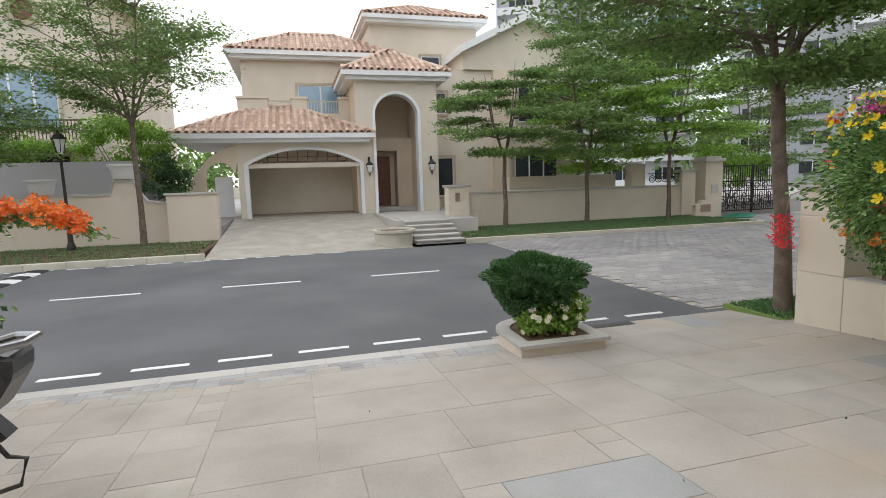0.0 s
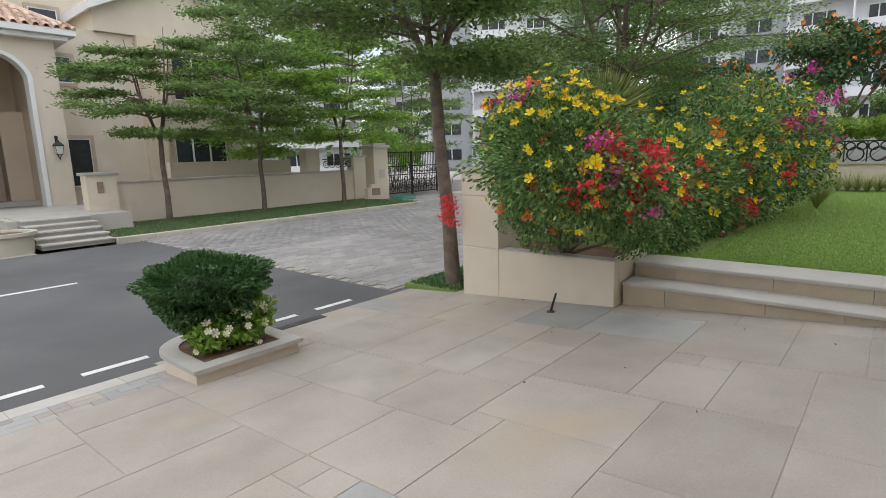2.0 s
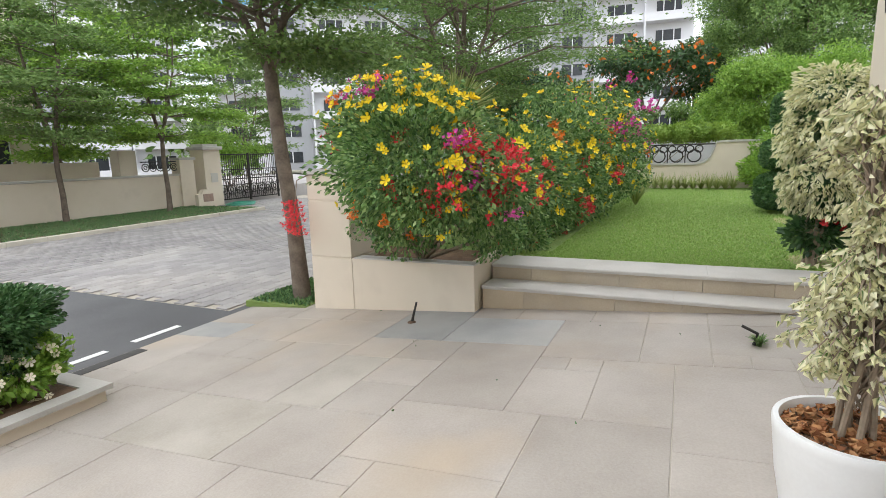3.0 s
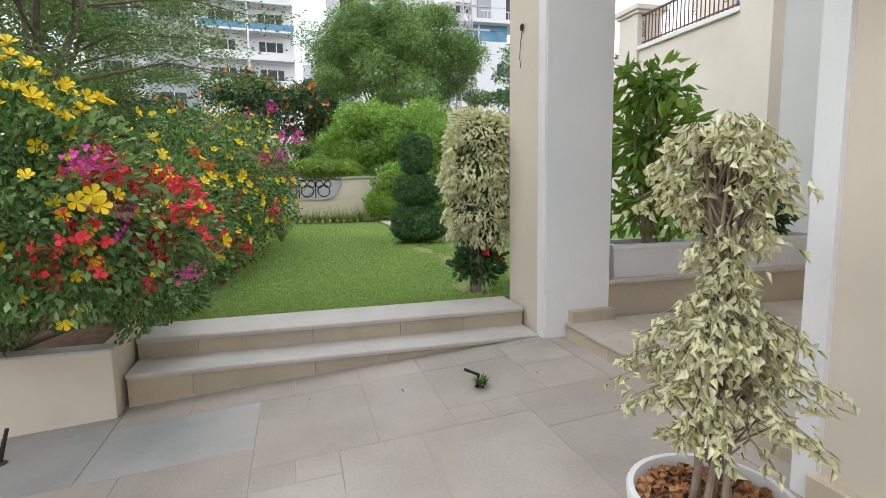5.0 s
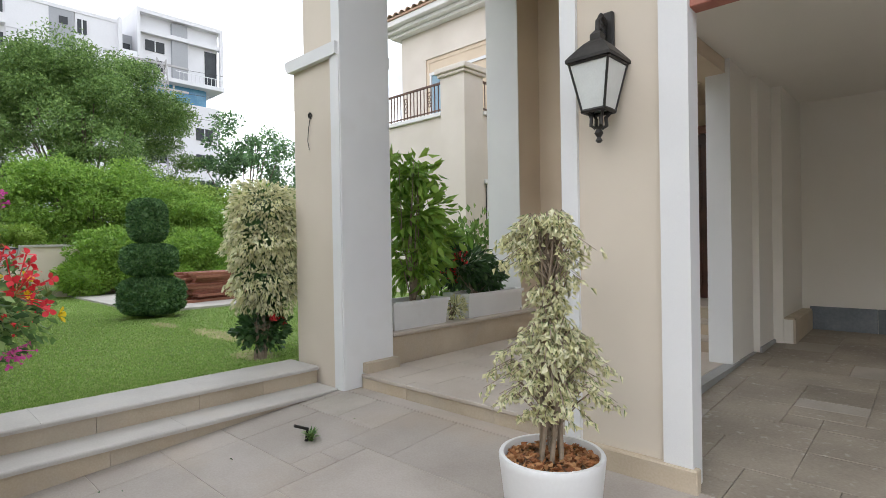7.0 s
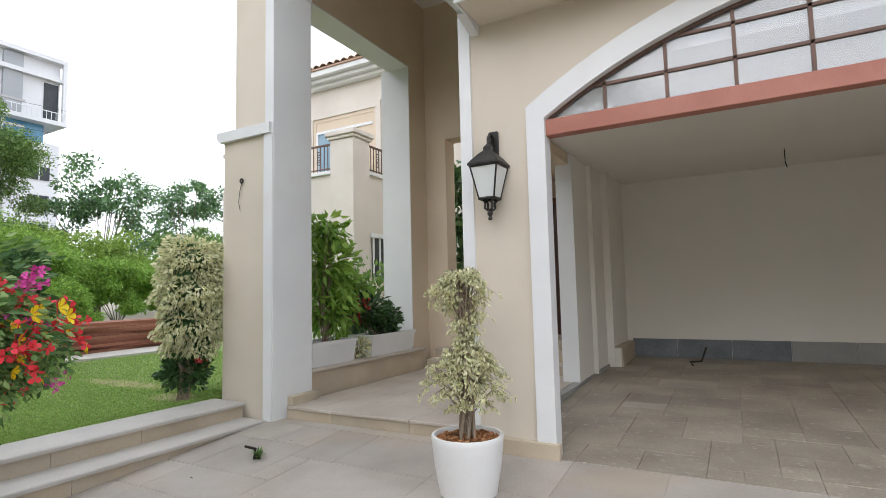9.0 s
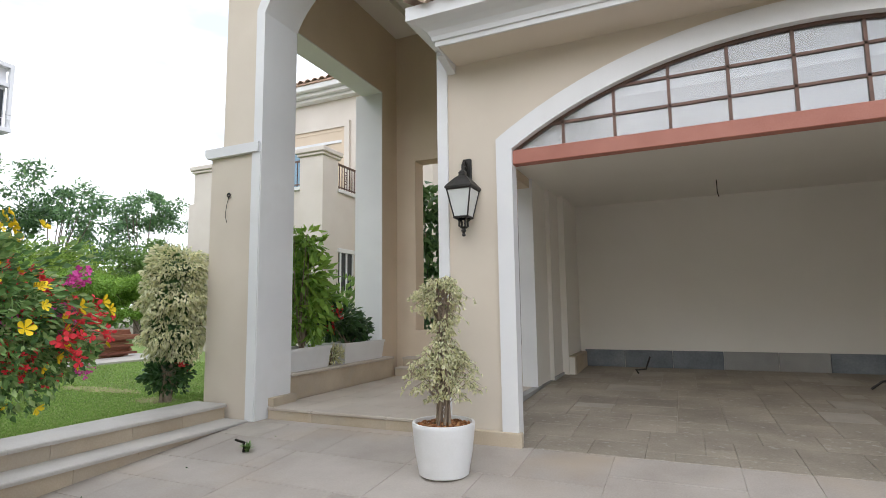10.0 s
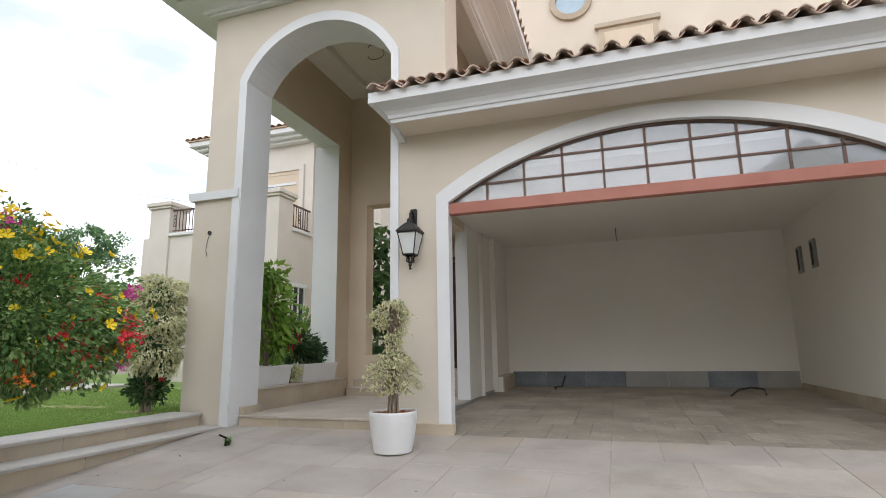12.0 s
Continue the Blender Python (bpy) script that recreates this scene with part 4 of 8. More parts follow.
for k in range(9):
    x = -1.0 + 0.42 * k
    part("fanlight_bar", boxed(x - 0.02, x + 0.02, OY + 0.17, OY + 0.2, 2.42, 2.95 - 0.09 * (x - 0.56) ** 2), BRONZE, opp)
part("fanlight_bar", boxed(-1.0, 2.1, OY + 0.17, OY + 0.2, 2.66, 2.7), BRONZE, opp)
# porch tower
p_in = [(3.66, OB)] + arc(3.66, 5.58, 4.6, 5.35, 20) + [(5.58, OB)]
p_out = [(3.53, OB)] + arc(3.53, 5.72, 4.64, 5.47, 20) + [(5.72, OB)]
bm = bmesh.new()
prism(bm, [(3.5, OB), (3.5, 3.5), (2.8, 3.5), (2.8, 6.0), (6.5, 6.0), (6.5, OB)] + p_out[::-1], OY - 0.05, OY + 0.45)
part("porch_wall", bm, CREAM, opp)
part("porch_arch_trim", band(bmesh.new(), p_in, p_out, OY - 0.1, OY + 0.46), WHITE, opp)
for dims in ((2.8, 3.5, 24.4, 28, 0.1, 6.0), (5.75, 6.5, 24.4, 28, 0.1, 6.0), (3.5, 5.75, 27.0, 27.4, 0.1, 6.0)):
    part("porch_wall", boxed(*dims), BUFF, opp)
bm = bmesh.new()
box(bm, 3.55, 3.8, 26.2, 27.0, 0.1, 3.6)
box(bm, 5.0, 5.75, 26.2, 27.0, 0.1, 3.6)
box(bm, 3.8, 5.0, 26.2, 27.0, 3.0, 3.6)
part("door_surround", bm, BUFF, opp)
dr = part("door", boxed(3.9, 4.75, 26.9, 26.98, 0.3, 2.75), DOORR, opp, "brown panelled wooden door")
for z in (0.45, 1.3, 2.0):
    part("door_panel", boxed(4.02, 4.62, 26.87, 26.9, z, z + 0.55, bevel=0.01), DOORR, dr)
part("porch_step", boxed(3.6, 5.75, 25.6, 27.0, 0.1, 0.28), COPING, opp)


def hip_roof(name, x0, x1, y0, y1, z, rise, parent, rows=8, pitch=0.3, ridge=None):
    """A tiled hip roof on a white moulded eaves box."""
    part(name + "_fascia", boxed(x0 - 0.02, x1 + 0.02, y0 - 0.02, y1, z - 0.2, z), WHITE, parent)
    part(name + "_soffit", boxed(x0 + 0.18, x1 - 0.18, y0 + 0.18, y1, z - 0.36, z - 0.2), WHITE, parent)
    bm = bmesh.new()
    run = ridge if ridge else min((x1 - x0) / 2, (y1 - y0) / 2)
    b = [bm.verts.new(p) for p in ((x0, y0, z), (x1, y0, z), (x1, y1, z), (x0, y1, z))]
    if x1 - x0 > 2 * run + 0.01:
        t = [bm.verts.new(p) for p in ((x0 + run, y0 + run, z + rise), (x1 - run, y0 + run, z + rise), (x1 - run, max(y0 + run + 0.01, y1 - run), z + rise), (x0 + run, max(y0 + run + 0.01, y1 - run), z + rise))]
    else:
        xm = (x0 + x1) / 2
        t = [bm.verts.new(p) for p in ((xm - 0.01, y0 + run, z + rise), (xm + 0.01, y0 + run, z + rise), (xm + 0.01, y1 - run + 0.02, z + rise), (xm - 0.01, y1 - run + 0.02, z + rise))]
    for i in range(4):
        bm.faces.new((b[i], b[(i + 1) % 4], t[(i + 1) % 4], t[i]))
    bm.faces.new(t)
    bm.faces.new(b[::-1])
    b_co = [v.co.copy() + Vector((0, 0, 0.03)) for v in b]
    t_co = [v.co.copy() + Vector((0, 0, 0.03)) for v in t]
    part(name + "_deck", bm, TILE, parent)
    for i in range(2):
        part(name + "_hip_cap", tube(bmesh.new(), [b_co[i], t_co[i]], 0.1, 8), TILEB, parent)
    part(name + "_ridge_cap", tube(bmesh.new(), [t_co[0], t_co[1] + Vector((0.02, 0, 0))], 0.1, 8), TILEB, parent)
    ln = math.hypot(run, rise)
    c, s = run / ln, rise / ln
    n = int(ln / 0.38)
    tile_field(name + "_tiles", (x0, y0, z + 0.02), (1, 0, 0), (0, c, s), x1 - x0, n, pitch, ln / n, parent, c, c)
    tile_field(name + "_tiles", (x0, y1, z + 0.02), (0, -1, 0), (c, 0, s), y1 - y0, n, pitch, ln / n, parent, c, c)
    tile_field(name + "_tiles", (x1, y0, z + 0.02), (0, 1, 0), (-c, 0, s), y1 - y0, n, pitch, ln / n, parent, c, c)


hip_roof("porch_roof", 2.25, 7.05, 23.4, 28.2, 6.25, 1.35, opp)
hip_roof("garage_roof", -4.6, 3.5, 23.3, 30.0, 3.62, 1.5, opp, ridge=3.3)
# upper storey and balcony
bm = bmesh.new()
box(bm, -2.1, 4.3, 28.0, 36, 3.5, 7.6)
part("upper_wall", bm, CREAM, opp)
hip_roof("upper_roof", -2.7, 5.5, 27.3, 36, 7.85, 1.5, opp, ridge=3.0)
bm = boxed(4.2, 10.0, 28.3, 36, 3.5, 9.6)
part("upper_wall", bm, CREAM, opp)
hip_roof("tower_roof", 3.8, 10.4, 27.6, 36, 9.85, 1.3, opp, ridge=3.0)
for xa, xb in ((-2.2, -0.9), (0.15, 0.85), (2.3, 2.8)):
    part("balcony_pier", boxed(xa, xb, 26.0, 26.4, 4.4, 5.4), CREAM, opp)
    part("balcony_pier_cap", boxed(xa - 0.05, xb + 0.05, 25.94, 26.46, 5.4, 5.5), CREAM, opp)
part("balcony_parapet", boxed(-2.2, 2.8, 26.05, 26.35, 4.2, 4.75), CREAM, opp)
for xa, xb in ((-0.9, 0.15), (0.85, 2.3)):
    part("balcony_rail", boxed(xa, xb, 26.15, 26.2, 5.3, 5.35), KERB, opp)
    x = xa + 0.06
    while x < xb:
        part("balcony_baluster", boxed(x - 0.014, x + 0.014, 26.16, 26.19, 4.75, 5.3), KERB, opp)
        x += 0.13


def window(parent, x0, x1, y, z0, z1, panes=2, mat=WINDOWG, frame_mat=ALU, surround=0.12, smat=RISER):
    """A window set on a wall that faces the road: surround, frame, panes."""
    w = part("window", band(bmesh.new(), [(x0, z0), (x0, z1), (x1, z1), (x1, z0), (x0, z0)], [(x0 - surround, z0 - surround), (x0 - surround, z1 + surround), (x1 + surround, z1 + surround), (x1 + surround, z0 - surround), (x0 - surround, z0 - surround)], y - 0.07, y + 0.02), smat, parent)
    step = (x1 - x0) / panes
    for i in range(panes):
        a, b = x0 + i * step, x0 + (i + 1) * step
        part("pane", boxed(a + 0.03, b - 0.03, y - 0.02, y + 0.01, z0 + 0.04, z1 - 0.04), mat, w)
        part("frame", band(bmesh.new(), [(a + 0.04, z0 + 0.05), (a + 0.04, z1 - 0.05), (b - 0.04, z1 - 0.05), (b - 0.04, z0 + 0.05), (a + 0.04, z0 + 0.05)], [(a, z0), (a, z1), (b, z1), (b, z0), (a, z0)], y - 0.04, y), frame_mat, w)
    return w


window(opp, 0.5, 2.7, 28.0, 4.7, 6.35, 2, SKYGLASS)
window(opp, 6.9, 7.9, 28.3, 7.4, 8.0, 1)
bm = bmesh.new()
box(bm, 6.5, 14.5, 25.6, 36, 0.1, 6.8)
part("side_wall", bm, CREAM, opp)
window(opp, 6.9, 7.7, 25.6, 0.7, 2.6, 1)
window(opp, 6.85, 7.4, 25.6, 4.7, 5.7, 1)
window(opp, 11.0, 13.4, 25.6, 0.55, 2.75, 3)
window(opp, 11.2, 13.0, 25.6, 4.3, 6.2, 2)
bm = bmesh.new()
prism(bm, [(8.3, 6.8), (15.0, 6.8), (15.0, 7.6), (11.6, 9.2), (8.3, 7.6)], 25.4, 36)
part("gable_wall", bm, CREAM, opp)
part("gable_trim", band(bmesh.new(), [(8.0, 7.45), (11.6, 9.2), (15.3, 7.45)], [(8.0, 7.8), (11.6, 9.55), (15.3, 7.8)], 24.8, 36), WHITE, opp)
bm = boxed(9.8, 10.6, 25.3, 25.6, 0.1, 6.8)
part("pilaster", bm, BUFF, opp)


def wall_lantern(x, y, z, way, label="black wall lantern with frosted panes", s=1.0):
    """A six-part carriage lantern hung from a bracket; z is the tip; way +1 or -1: off a wall facing +y or -y."""
    l = thing("wall_lantern", (x, y, z), label, "lantern", "wall lanterns")
    yc = y + way * 0.15 * s

    def at(r, h, seg=4):
        return [(yc + r * math.cos(math.pi / 4 + math.pi / 2 * k), h) for k in range(seg)]

    bm = bmesh.new()
    lathe(bm, [(0.01, z), (0.022, z + 0.012), (0.012, z + 0.035), (0.028, z + 0.06), (0.016, z + 0.085), (0.03, z + 0.1)], x, yc, 12)
    part("finial", bm, IRON, l)
    zb, zt = z + 0.2 * s, z + 0.5 * s
    rb, rt = 0.085 * s, 0.15 * s
    bm = bmesh.new()
    for k in range(4):
        a = math.pi / 4 + math.pi / 2 * k
        pts = [(x + 0.02 * math.cos(a), yc + 0.02 * math.sin(a), z + 0.09), (x + 0.05 * math.cos(a), yc + 0.05 * math.sin(a), z + 0.11 * s), (x + 0.045 * math.cos(a), yc + 0.045 * math.sin(a), z + 0.16 * s), (x + rb * math.cos(a), yc + rb * math.sin(a), zb)]
        tube(bm, pts, 0.012, 6)
    part("basket", bm, IRON, l)
    q = [(math.cos(math.pi / 4 + math.pi / 2 * k) * 1.25, math.sin(math.pi / 4 + math.pi / 2 * k) * 1.25) for k in range(4)]
    for k in range(4):
        bm = bmesh.new()
        cx, cy = q[k]
        tube(bm, [(x + cx * rb, yc + cy * rb, zb), (x + cx * rt, yc + cy * rt, zt)], 0.008, 6)
        dx, dy = q[(k + 1) % 4]
        tube(bm, [(x + cx * rb, yc + cy * rb, zb), (x + dx * rb, yc + dy * rb, zb)], 0.013, 6)
        tube(bm, [(x + cx * rt, yc + cy * rt, zt), (x + dx * rt, yc + dy * rt, zt)], 0.012, 6)
        part("cage_bar", bm, IRON, l)
    for k in range(4):
        (cx, cy), (dx, dy) = q[k], q[(k + 1) % 4]
        bm = bmesh.new()
        v = [bm.verts.new(p) for p in ((x + cx * rb, yc + cy * rb, zb), (x + dx * rb, yc + dy * rb, zb), (x + dx * rt, yc + dy * rt, zt), (x + cx * rt, yc + cy * rt, zt))]
        f = bm.faces.new(v)
        g = bmesh.ops.extrude_face_region(bm, geom=[f])
        nrm = Vector(((cx + dx) / 2, (cy + dy) / 2, 0)).normalized() * -0.004
        bmesh.ops.translate(bm, verts=[e for e in g["geom"] if isinstance(e, bmesh.types.BMVert)], vec=nrm)
        part("glass_pane", bm, FROST, l)
    bm = bmesh.new()
    rr = [(rt * 1.27, zt + 0.005), (rt * 1.27, zt + 0.025), (rt * 0.95, zt + 0.075 * s), (rt * 0.55, zt + 0.13 * s), (rt * 0.3, zt + 0.155 * s), (rt * 0.3, zt + 0.19 * s), (rt * 0.1, zt + 0.22 * s)]
    rows = [[bm.verts.new((x + cx / 1.25 * r * 1.12, yc + cy / 1.25 * r * 1.12, h)) for cx, cy in q] for r, h in rr]
    for a, b in zip(rows, rows[1:]):
        for k in range(4):
            bm.faces.new((a[k], a[(k + 1) % 4], b[(k + 1) % 4], b[k]))
    bm.faces.new(rows[0])
    bm.faces.new(rows[-1])
    part("roof_cap", bm, IRON, l)
    bm = bmesh.new()
    ct = zt + 0.21 * s
    arcp = [(x, yc, ct), (x, yc - way * 0.005, ct + 0.07 * s), (x, yc - way * 0.05 * s, ct + 0.12 * s), (x, yc - way * 0.1 * s, ct + 0.1 * s), (x, yc - way * 0.13 * s, ct + 0.03 * s), (x, yc - way * 0.15 * s, ct - 0.03 * s)]
    tube(bm, arcp, 0.016 * s, 8)
    ring_bar(bm, (x, yc - way * 0.08 * s, ct + 0.03 * s), 0.035 * s, 0.01 * s, "yz", 12)
    part("bracket", bm, IRON, l)
    bm = bmesh.new()
    ya, yb = sorted((y, y + way * 0.035 * s))
    box(bm, x - 0.05 * s, x + 0.05 * s, ya, yb, ct - 0.12 * s, ct + 0.16 * s, bevel=0.01)
    lathe(bm, [(0.02, ct - 0.16 * s), (0.045 * s, ct - 0.12 * s), (0.04 * s, ct - 0.06 * s)], x, y + way * 0.03, 10)
    part("back_plate", bm, IRON, l)
    return l


wall_lantern(3.19, YF, 2.09, 1, "black iron wall lantern with frosted panes on the pier", 0.98)
wall_lantern(3.3, OY - 0.05, 1.75, -1, "black wall lantern beside the arched porch")
wall_lantern(6.15, OY - 0.05, 1.75, -1, "black wall lantern beside the arched porch")

# steps and round planter before the house opposite
osteps = thing("front_steps", (4.4, 17.5, -0.5), "grey stone steps with dark risers", "steps", kind="structure")
for i in range(5):
    part("step_riser", boxed(3.62, 5.2 - 0.0 * i, 16.2 + 0.42 * i, 19.8, ROAD_Z + 0.01 + 0.125 * i, ROAD_Z + 0.1 + 0.125 * i), PAVER, osteps)
    part("step_tread", boxed(3.6, 5.22, 16.16 + 0.42 * i, 19.8, ROAD_Z + 0.1 + 0.125 * i, ROAD_Z + 0.135 + 0.125 * i), COPING, osteps)
part("landing_opposite", boxed(3.4, 6.4, 18.3, 24.0, -0.6, 0.115), COPING, kind="structure", label="stone landing before the porch opposite")
rp = thing("round_planter", (2.9, 16.5, -0.5), "round pale stone planter, empty", "planter")
part("bowl", lathe(bmesh.new(), [(0.58, -0.5), (0.6, -0.1), (0.68, -0.06), (0.68, 0.02), (0.56, 0.02), (0.54, -0.05)], 2.95, 16.5, 32), KERB, rp, smooth=True)
part("soil", lathe(bmesh.new(), [(0.53, -0.06), (0.52, -0.03)], 2.95, 16.5, 24), SOIL, rp)

# boundary walls on the far side
bw = thing("boundary_wall_east", (11, 20, -0.4), "long cream plastered boundary wall with end piers", "wall", kind="structure")
part("wall", boxed(6.6, 17.2, 20.0, 20.25, -0.6, 0.92), WALLC, bw)
part("coping", boxed(6.6, 17.2, 19.95, 20.3, 0.92, 1.0, bevel=0.01), COPING, bw)
part("pier", boxed(5.75, 6.6, 19.85, 20.4, -0.6, 1.2), WALLC, bw)
part("pier_cap", boxed(5.68, 6.67, 19.78, 20.47, 1.2, 1.3, bevel=0.015), COPING, bw)
part("letter_plate", boxed(6.03, 6.2, 19.82, 19.85, 0.65, 1.0), STONEPLQ, bw)
part("pier", boxed(16.5, 17.2, 19.9, 20.4, -0.6, 1.55), WALLC, bw)
part("pier_cap", boxed(16.44, 17.26, 19.84, 20.46, 1.55, 1.65), COPING, bw)
part("wall", boxed(14.2, 14.9, 20.3, 20.8, -0.6, 1.95), WALLC, bw)
part("wall", boxed(9.0, 14.2, 21.5, 21.8, -0.6, 1.55), WALLC, bw)
g2 = thing("boundary_grille", (15.7, 20.1, 1.0), "wrought iron scroll grille on the wall", "grille")
for k in range(5):
    bm = bmesh.new()
    ring_bar(bm, (15.1 + 0.32 * k, 20.1, 1.28), 0.15, 0.022, "xz", 12)
    ring_bar(bm, (15.1 + 0.32 * k, 20.1, 1.28), 0.07, 0.02, "xz", 8)
    part("scroll", bm, IRON, g2)
part("top_bar", tube(bmesh.new(), [(14.9, 20.1, 1.5), (16.5, 20.1, 1.5)], 0.025, 6), IRON, g2)
gp = thing("gate_pier", (18.1, 20, -0.4), "tall cream gate pier with a moulded cap", "pier", kind="structure")
part("shaft", boxed(17.65, 18.55, 19.8, 20.6, -0.6, 1.95), WALLC, gp)
part("cap", boxed(17.55, 18.65, 19.7, 20.7, 1.95, 2.1, bevel=0.02), COPING, gp)
part("cap_top", boxed(17.7, 18.5, 19.85, 20.55, 2.1, 2.2), COPING, gp)
part("plate", boxed(17.95, 18.3, 19.77, 19.8, 0.55, 0.95), COPING, gp)
sg = thing("house_sign", (17.1, 19.3, -0.4), "low cream sign block with a brown plaque", "sign")
prism_pts = [(16.65, -0.5), (16.65, 0.1), (16.85, 0.15), (16.95, 0.3), (17.35, 0.3), (17.45, 0.15), (17.65, 0.1), (17.65, -0.5)]
part("block", prism(bmesh.new(), prism_pts, 19.2, 19.4), WALLC, sg)
part("plaque", boxed(16.9, 17.4, 19.17, 19.2, -0.2, 0.12), STONEPLQ, sg)
bm = bmesh.new()
for k in range(3):
    ring_bar(bm, (18.6 + 0.1 * k, 18.9, -0.44 + 0.03 * k), 0.6 - 0.05 * k, 0.03, "xy", 30)
part("garden_hose", bm, HOSE, label="coiled green garden hose on the paving", category="hose")

gate = thing("iron_gate", (20.4, 20.2, -0.4), "dark wrought iron double gate with scrolls", "gate")
bm = bmesh.new()
for xa, xb in ((18.65, 20.6), (20.64, 22.6)):
    for x in (xa, xb):
        box(bm, x - 0.03, x + 0.03, 20.17, 20.23, -0.42, 1.8)
    for z in (-0.3, 0.62, 1.05, 1.75):
        box(bm, xa, xb, 20.18, 20.22, z - 0.025, z + 0.025)
part("gate_frame", bm, IRON, gate)
for i in range(30):
    x = 18.75 + 0.13 * i
    part("bar", boxed(x - 0.01, x + 0.01, 20.19, 20.21, -0.3, 1.75), IRON, gate)
for i in range(8):
    x = 18.95 + 0.48 * i
    bm = bmesh.new()
    ring_bar(bm, (x, 20.17, 0.15), 0.22, 0.022, "xz", 16)
    ring_bar(bm, (x, 20.17, 0.15), 0.1, 0.02, "xz", 10)
    ring_bar(bm, (x + 0.24, 20.17, 0.42), 0.1, 0.018, "xz", 10)
    ring_bar(bm, (x + 0.24, 20.17, -0.1), 0.1, 0.018, "xz", 10)
    ring_bar(bm, (x, 20.17, 0.84), 0.13, 0.02, "xz", 12)
    part("scroll", bm, IRON, gate)

ww = thing("boundary_wall_west", (-8, 20.3, -0.4), "cream plastered boundary wall with a swept step", "wall", kind="structure")
pts = [(-30, -0.5), (-30, 1.3), (-5.95, 1.3), (-5.8, 1.75), (-5.25, 1.75), (-5.05, 1.3), (-4.85, 1.02), (-4.2, 0.95), (-4.2, -0.5)]
part("wall", prism(bmesh.new(), pts, 20.3, 20.55), WALLC, ww)
part("coping", band(bmesh.new(), pts[1:8], [(x, z + 0.09) for x, z in pts[1:8]], 20.24, 20.6), COPING, ww)
part("pier_wall", boxed(-4.2, -2.6, 20.0, 20.6, -0.5, 1.25), WALLC, ww)
part("pier_coping", boxed(-4.26, -2.54, 19.94, 20.66, 1.25, 1.33, bevel=0.01), COPING, ww)
part("grey_screen", boxed(-30, -5.6, 22.5, 22.7, 0, 2.55), TRUNKP, ww)
for cx, cz, r in ((-7.95, 1.4, 0.42), (-5.5, 1.85, 0.45)):
    urn = thing("urn_planter", (cx, 20.5, cz), "pale stone urn planter on the wall", "planter", "urns")
    part("bowl", lathe(bmesh.new(), [(r * 0.7, cz), (r * 0.78, cz + 0.06), (r * 0.85, cz + 0.2), (r, cz + 0.4), (r * 1.1, cz + 0.44), (r * 1.1, cz + 0.5), (r * 0.95, cz + 0.5), (r * 0.9, cz + 0.4)], cx, 20.43, 24), POTW, urn, smooth=True)
# side passage with a curved screen wall and gate beside the garage
bm = bmesh.new()
pts = [(-4.5, 0.1), (-4.3, 1.2), (-3.9, 2.0), (-3.3, 2.7), (-2.6, 3.1), (-2.2, 3.2), (-2.2, 2.6)] + [(-2.9 + 0.6 * math.cos(a * math.pi / 12), 1.8 + 0.7 * math.sin(a * math.pi / 12)) for a in range(1, 12)] + [(-3.5, 0.1)]
prism(bm, pts, 24.0, 24.3)
part("side_screen", bm, BUFF, opp)
part("side_gate", boxed(-3.2, -2.5, 24.6, 24.66, 0.2, 1.9), ALU, opp)

# house at the far west
h2 = thing("villa", (-14, 28, 0), "cream neighbouring villa behind trees", "house")
bm = bmesh.new()
box(bm, -26, -8.2, 27, 40, 0.1, 3.0)
# solid ground floor; the open veranda's shade is painted on it
part("wall", bm, VERANDA_SHADE, h2)
part("wall", boxed(-26, -7.6, 26.8, 41, 3.0, 10.2), CREAM, h2)
part("pier", boxed(-9.2, -7.6, 26.7, 27.5, 0.1, 3.0), CREAM, h2)
prism_pts = [(-13.5, 10.2), (-7.2, 10.2), (-10.3, 12.2)]
part("gable", prism(bmesh.new(), prism_pts, 26.8, 41), CREAM, h2)
part("gable_trim", band(bmesh.new(), [(-13.9, 10.0), (-10.3, 12.2), (-6.8, 10.0)], [(-13.9, 10.4), (-10.3, 12.6), (-6.8, 10.4)], 26.4, 41), WHITE, h2)
ring = [(-10.3 + 0.62 * math.cos(a * math.pi / 16), 8.95 + 0.62 * math.sin(a * math.pi / 16)) for a in range(33)]
ring_i = [(-10.3 + 0.42 * math.cos(a * math.pi / 16), 8.95 + 0.42 * math.sin(a * math.pi / 16)) for a in range(33)]
rw = part("round_window", band(bmesh.new(), ring_i, ring, 26.65, 26.82), RISER, h2)
part("pane", prism(bmesh.new(), ring_i[:-1], 26.76, 26.79), DOORR, rw)
window(h2, -12.0, -9.4, 26.8, 4.2, 6.6, 3, SKYGLASS)
part("balcony_slab", boxed(-13, -8.4, 25.8, 26.8, 3.3, 3.6), CREAM, h2)
part("balcony_rail", boxed(-13, -8.4, 25.85, 25.9, 4.4, 4.45), IRON, h2)
for k in range(34):
    x = -12.9 + 0.135 * k
    part("balcony_baluster", boxed(x - 0.012, x + 0.012, 25.86, 25.89, 3.6, 4.4), IRON, h2)

# ---- plants -------------------------------------------------------------
def leaves(name, parent, seed, pts, aims, length, width, mat, jitter=0.6, fold=0.25, label=""):
    r = np.random.default_rng(seed)
    return link_mesh(name, leaf_mesh(name, r, pts, aims, length, width, jitter, fold), mat, parent, label, kind="stuff")


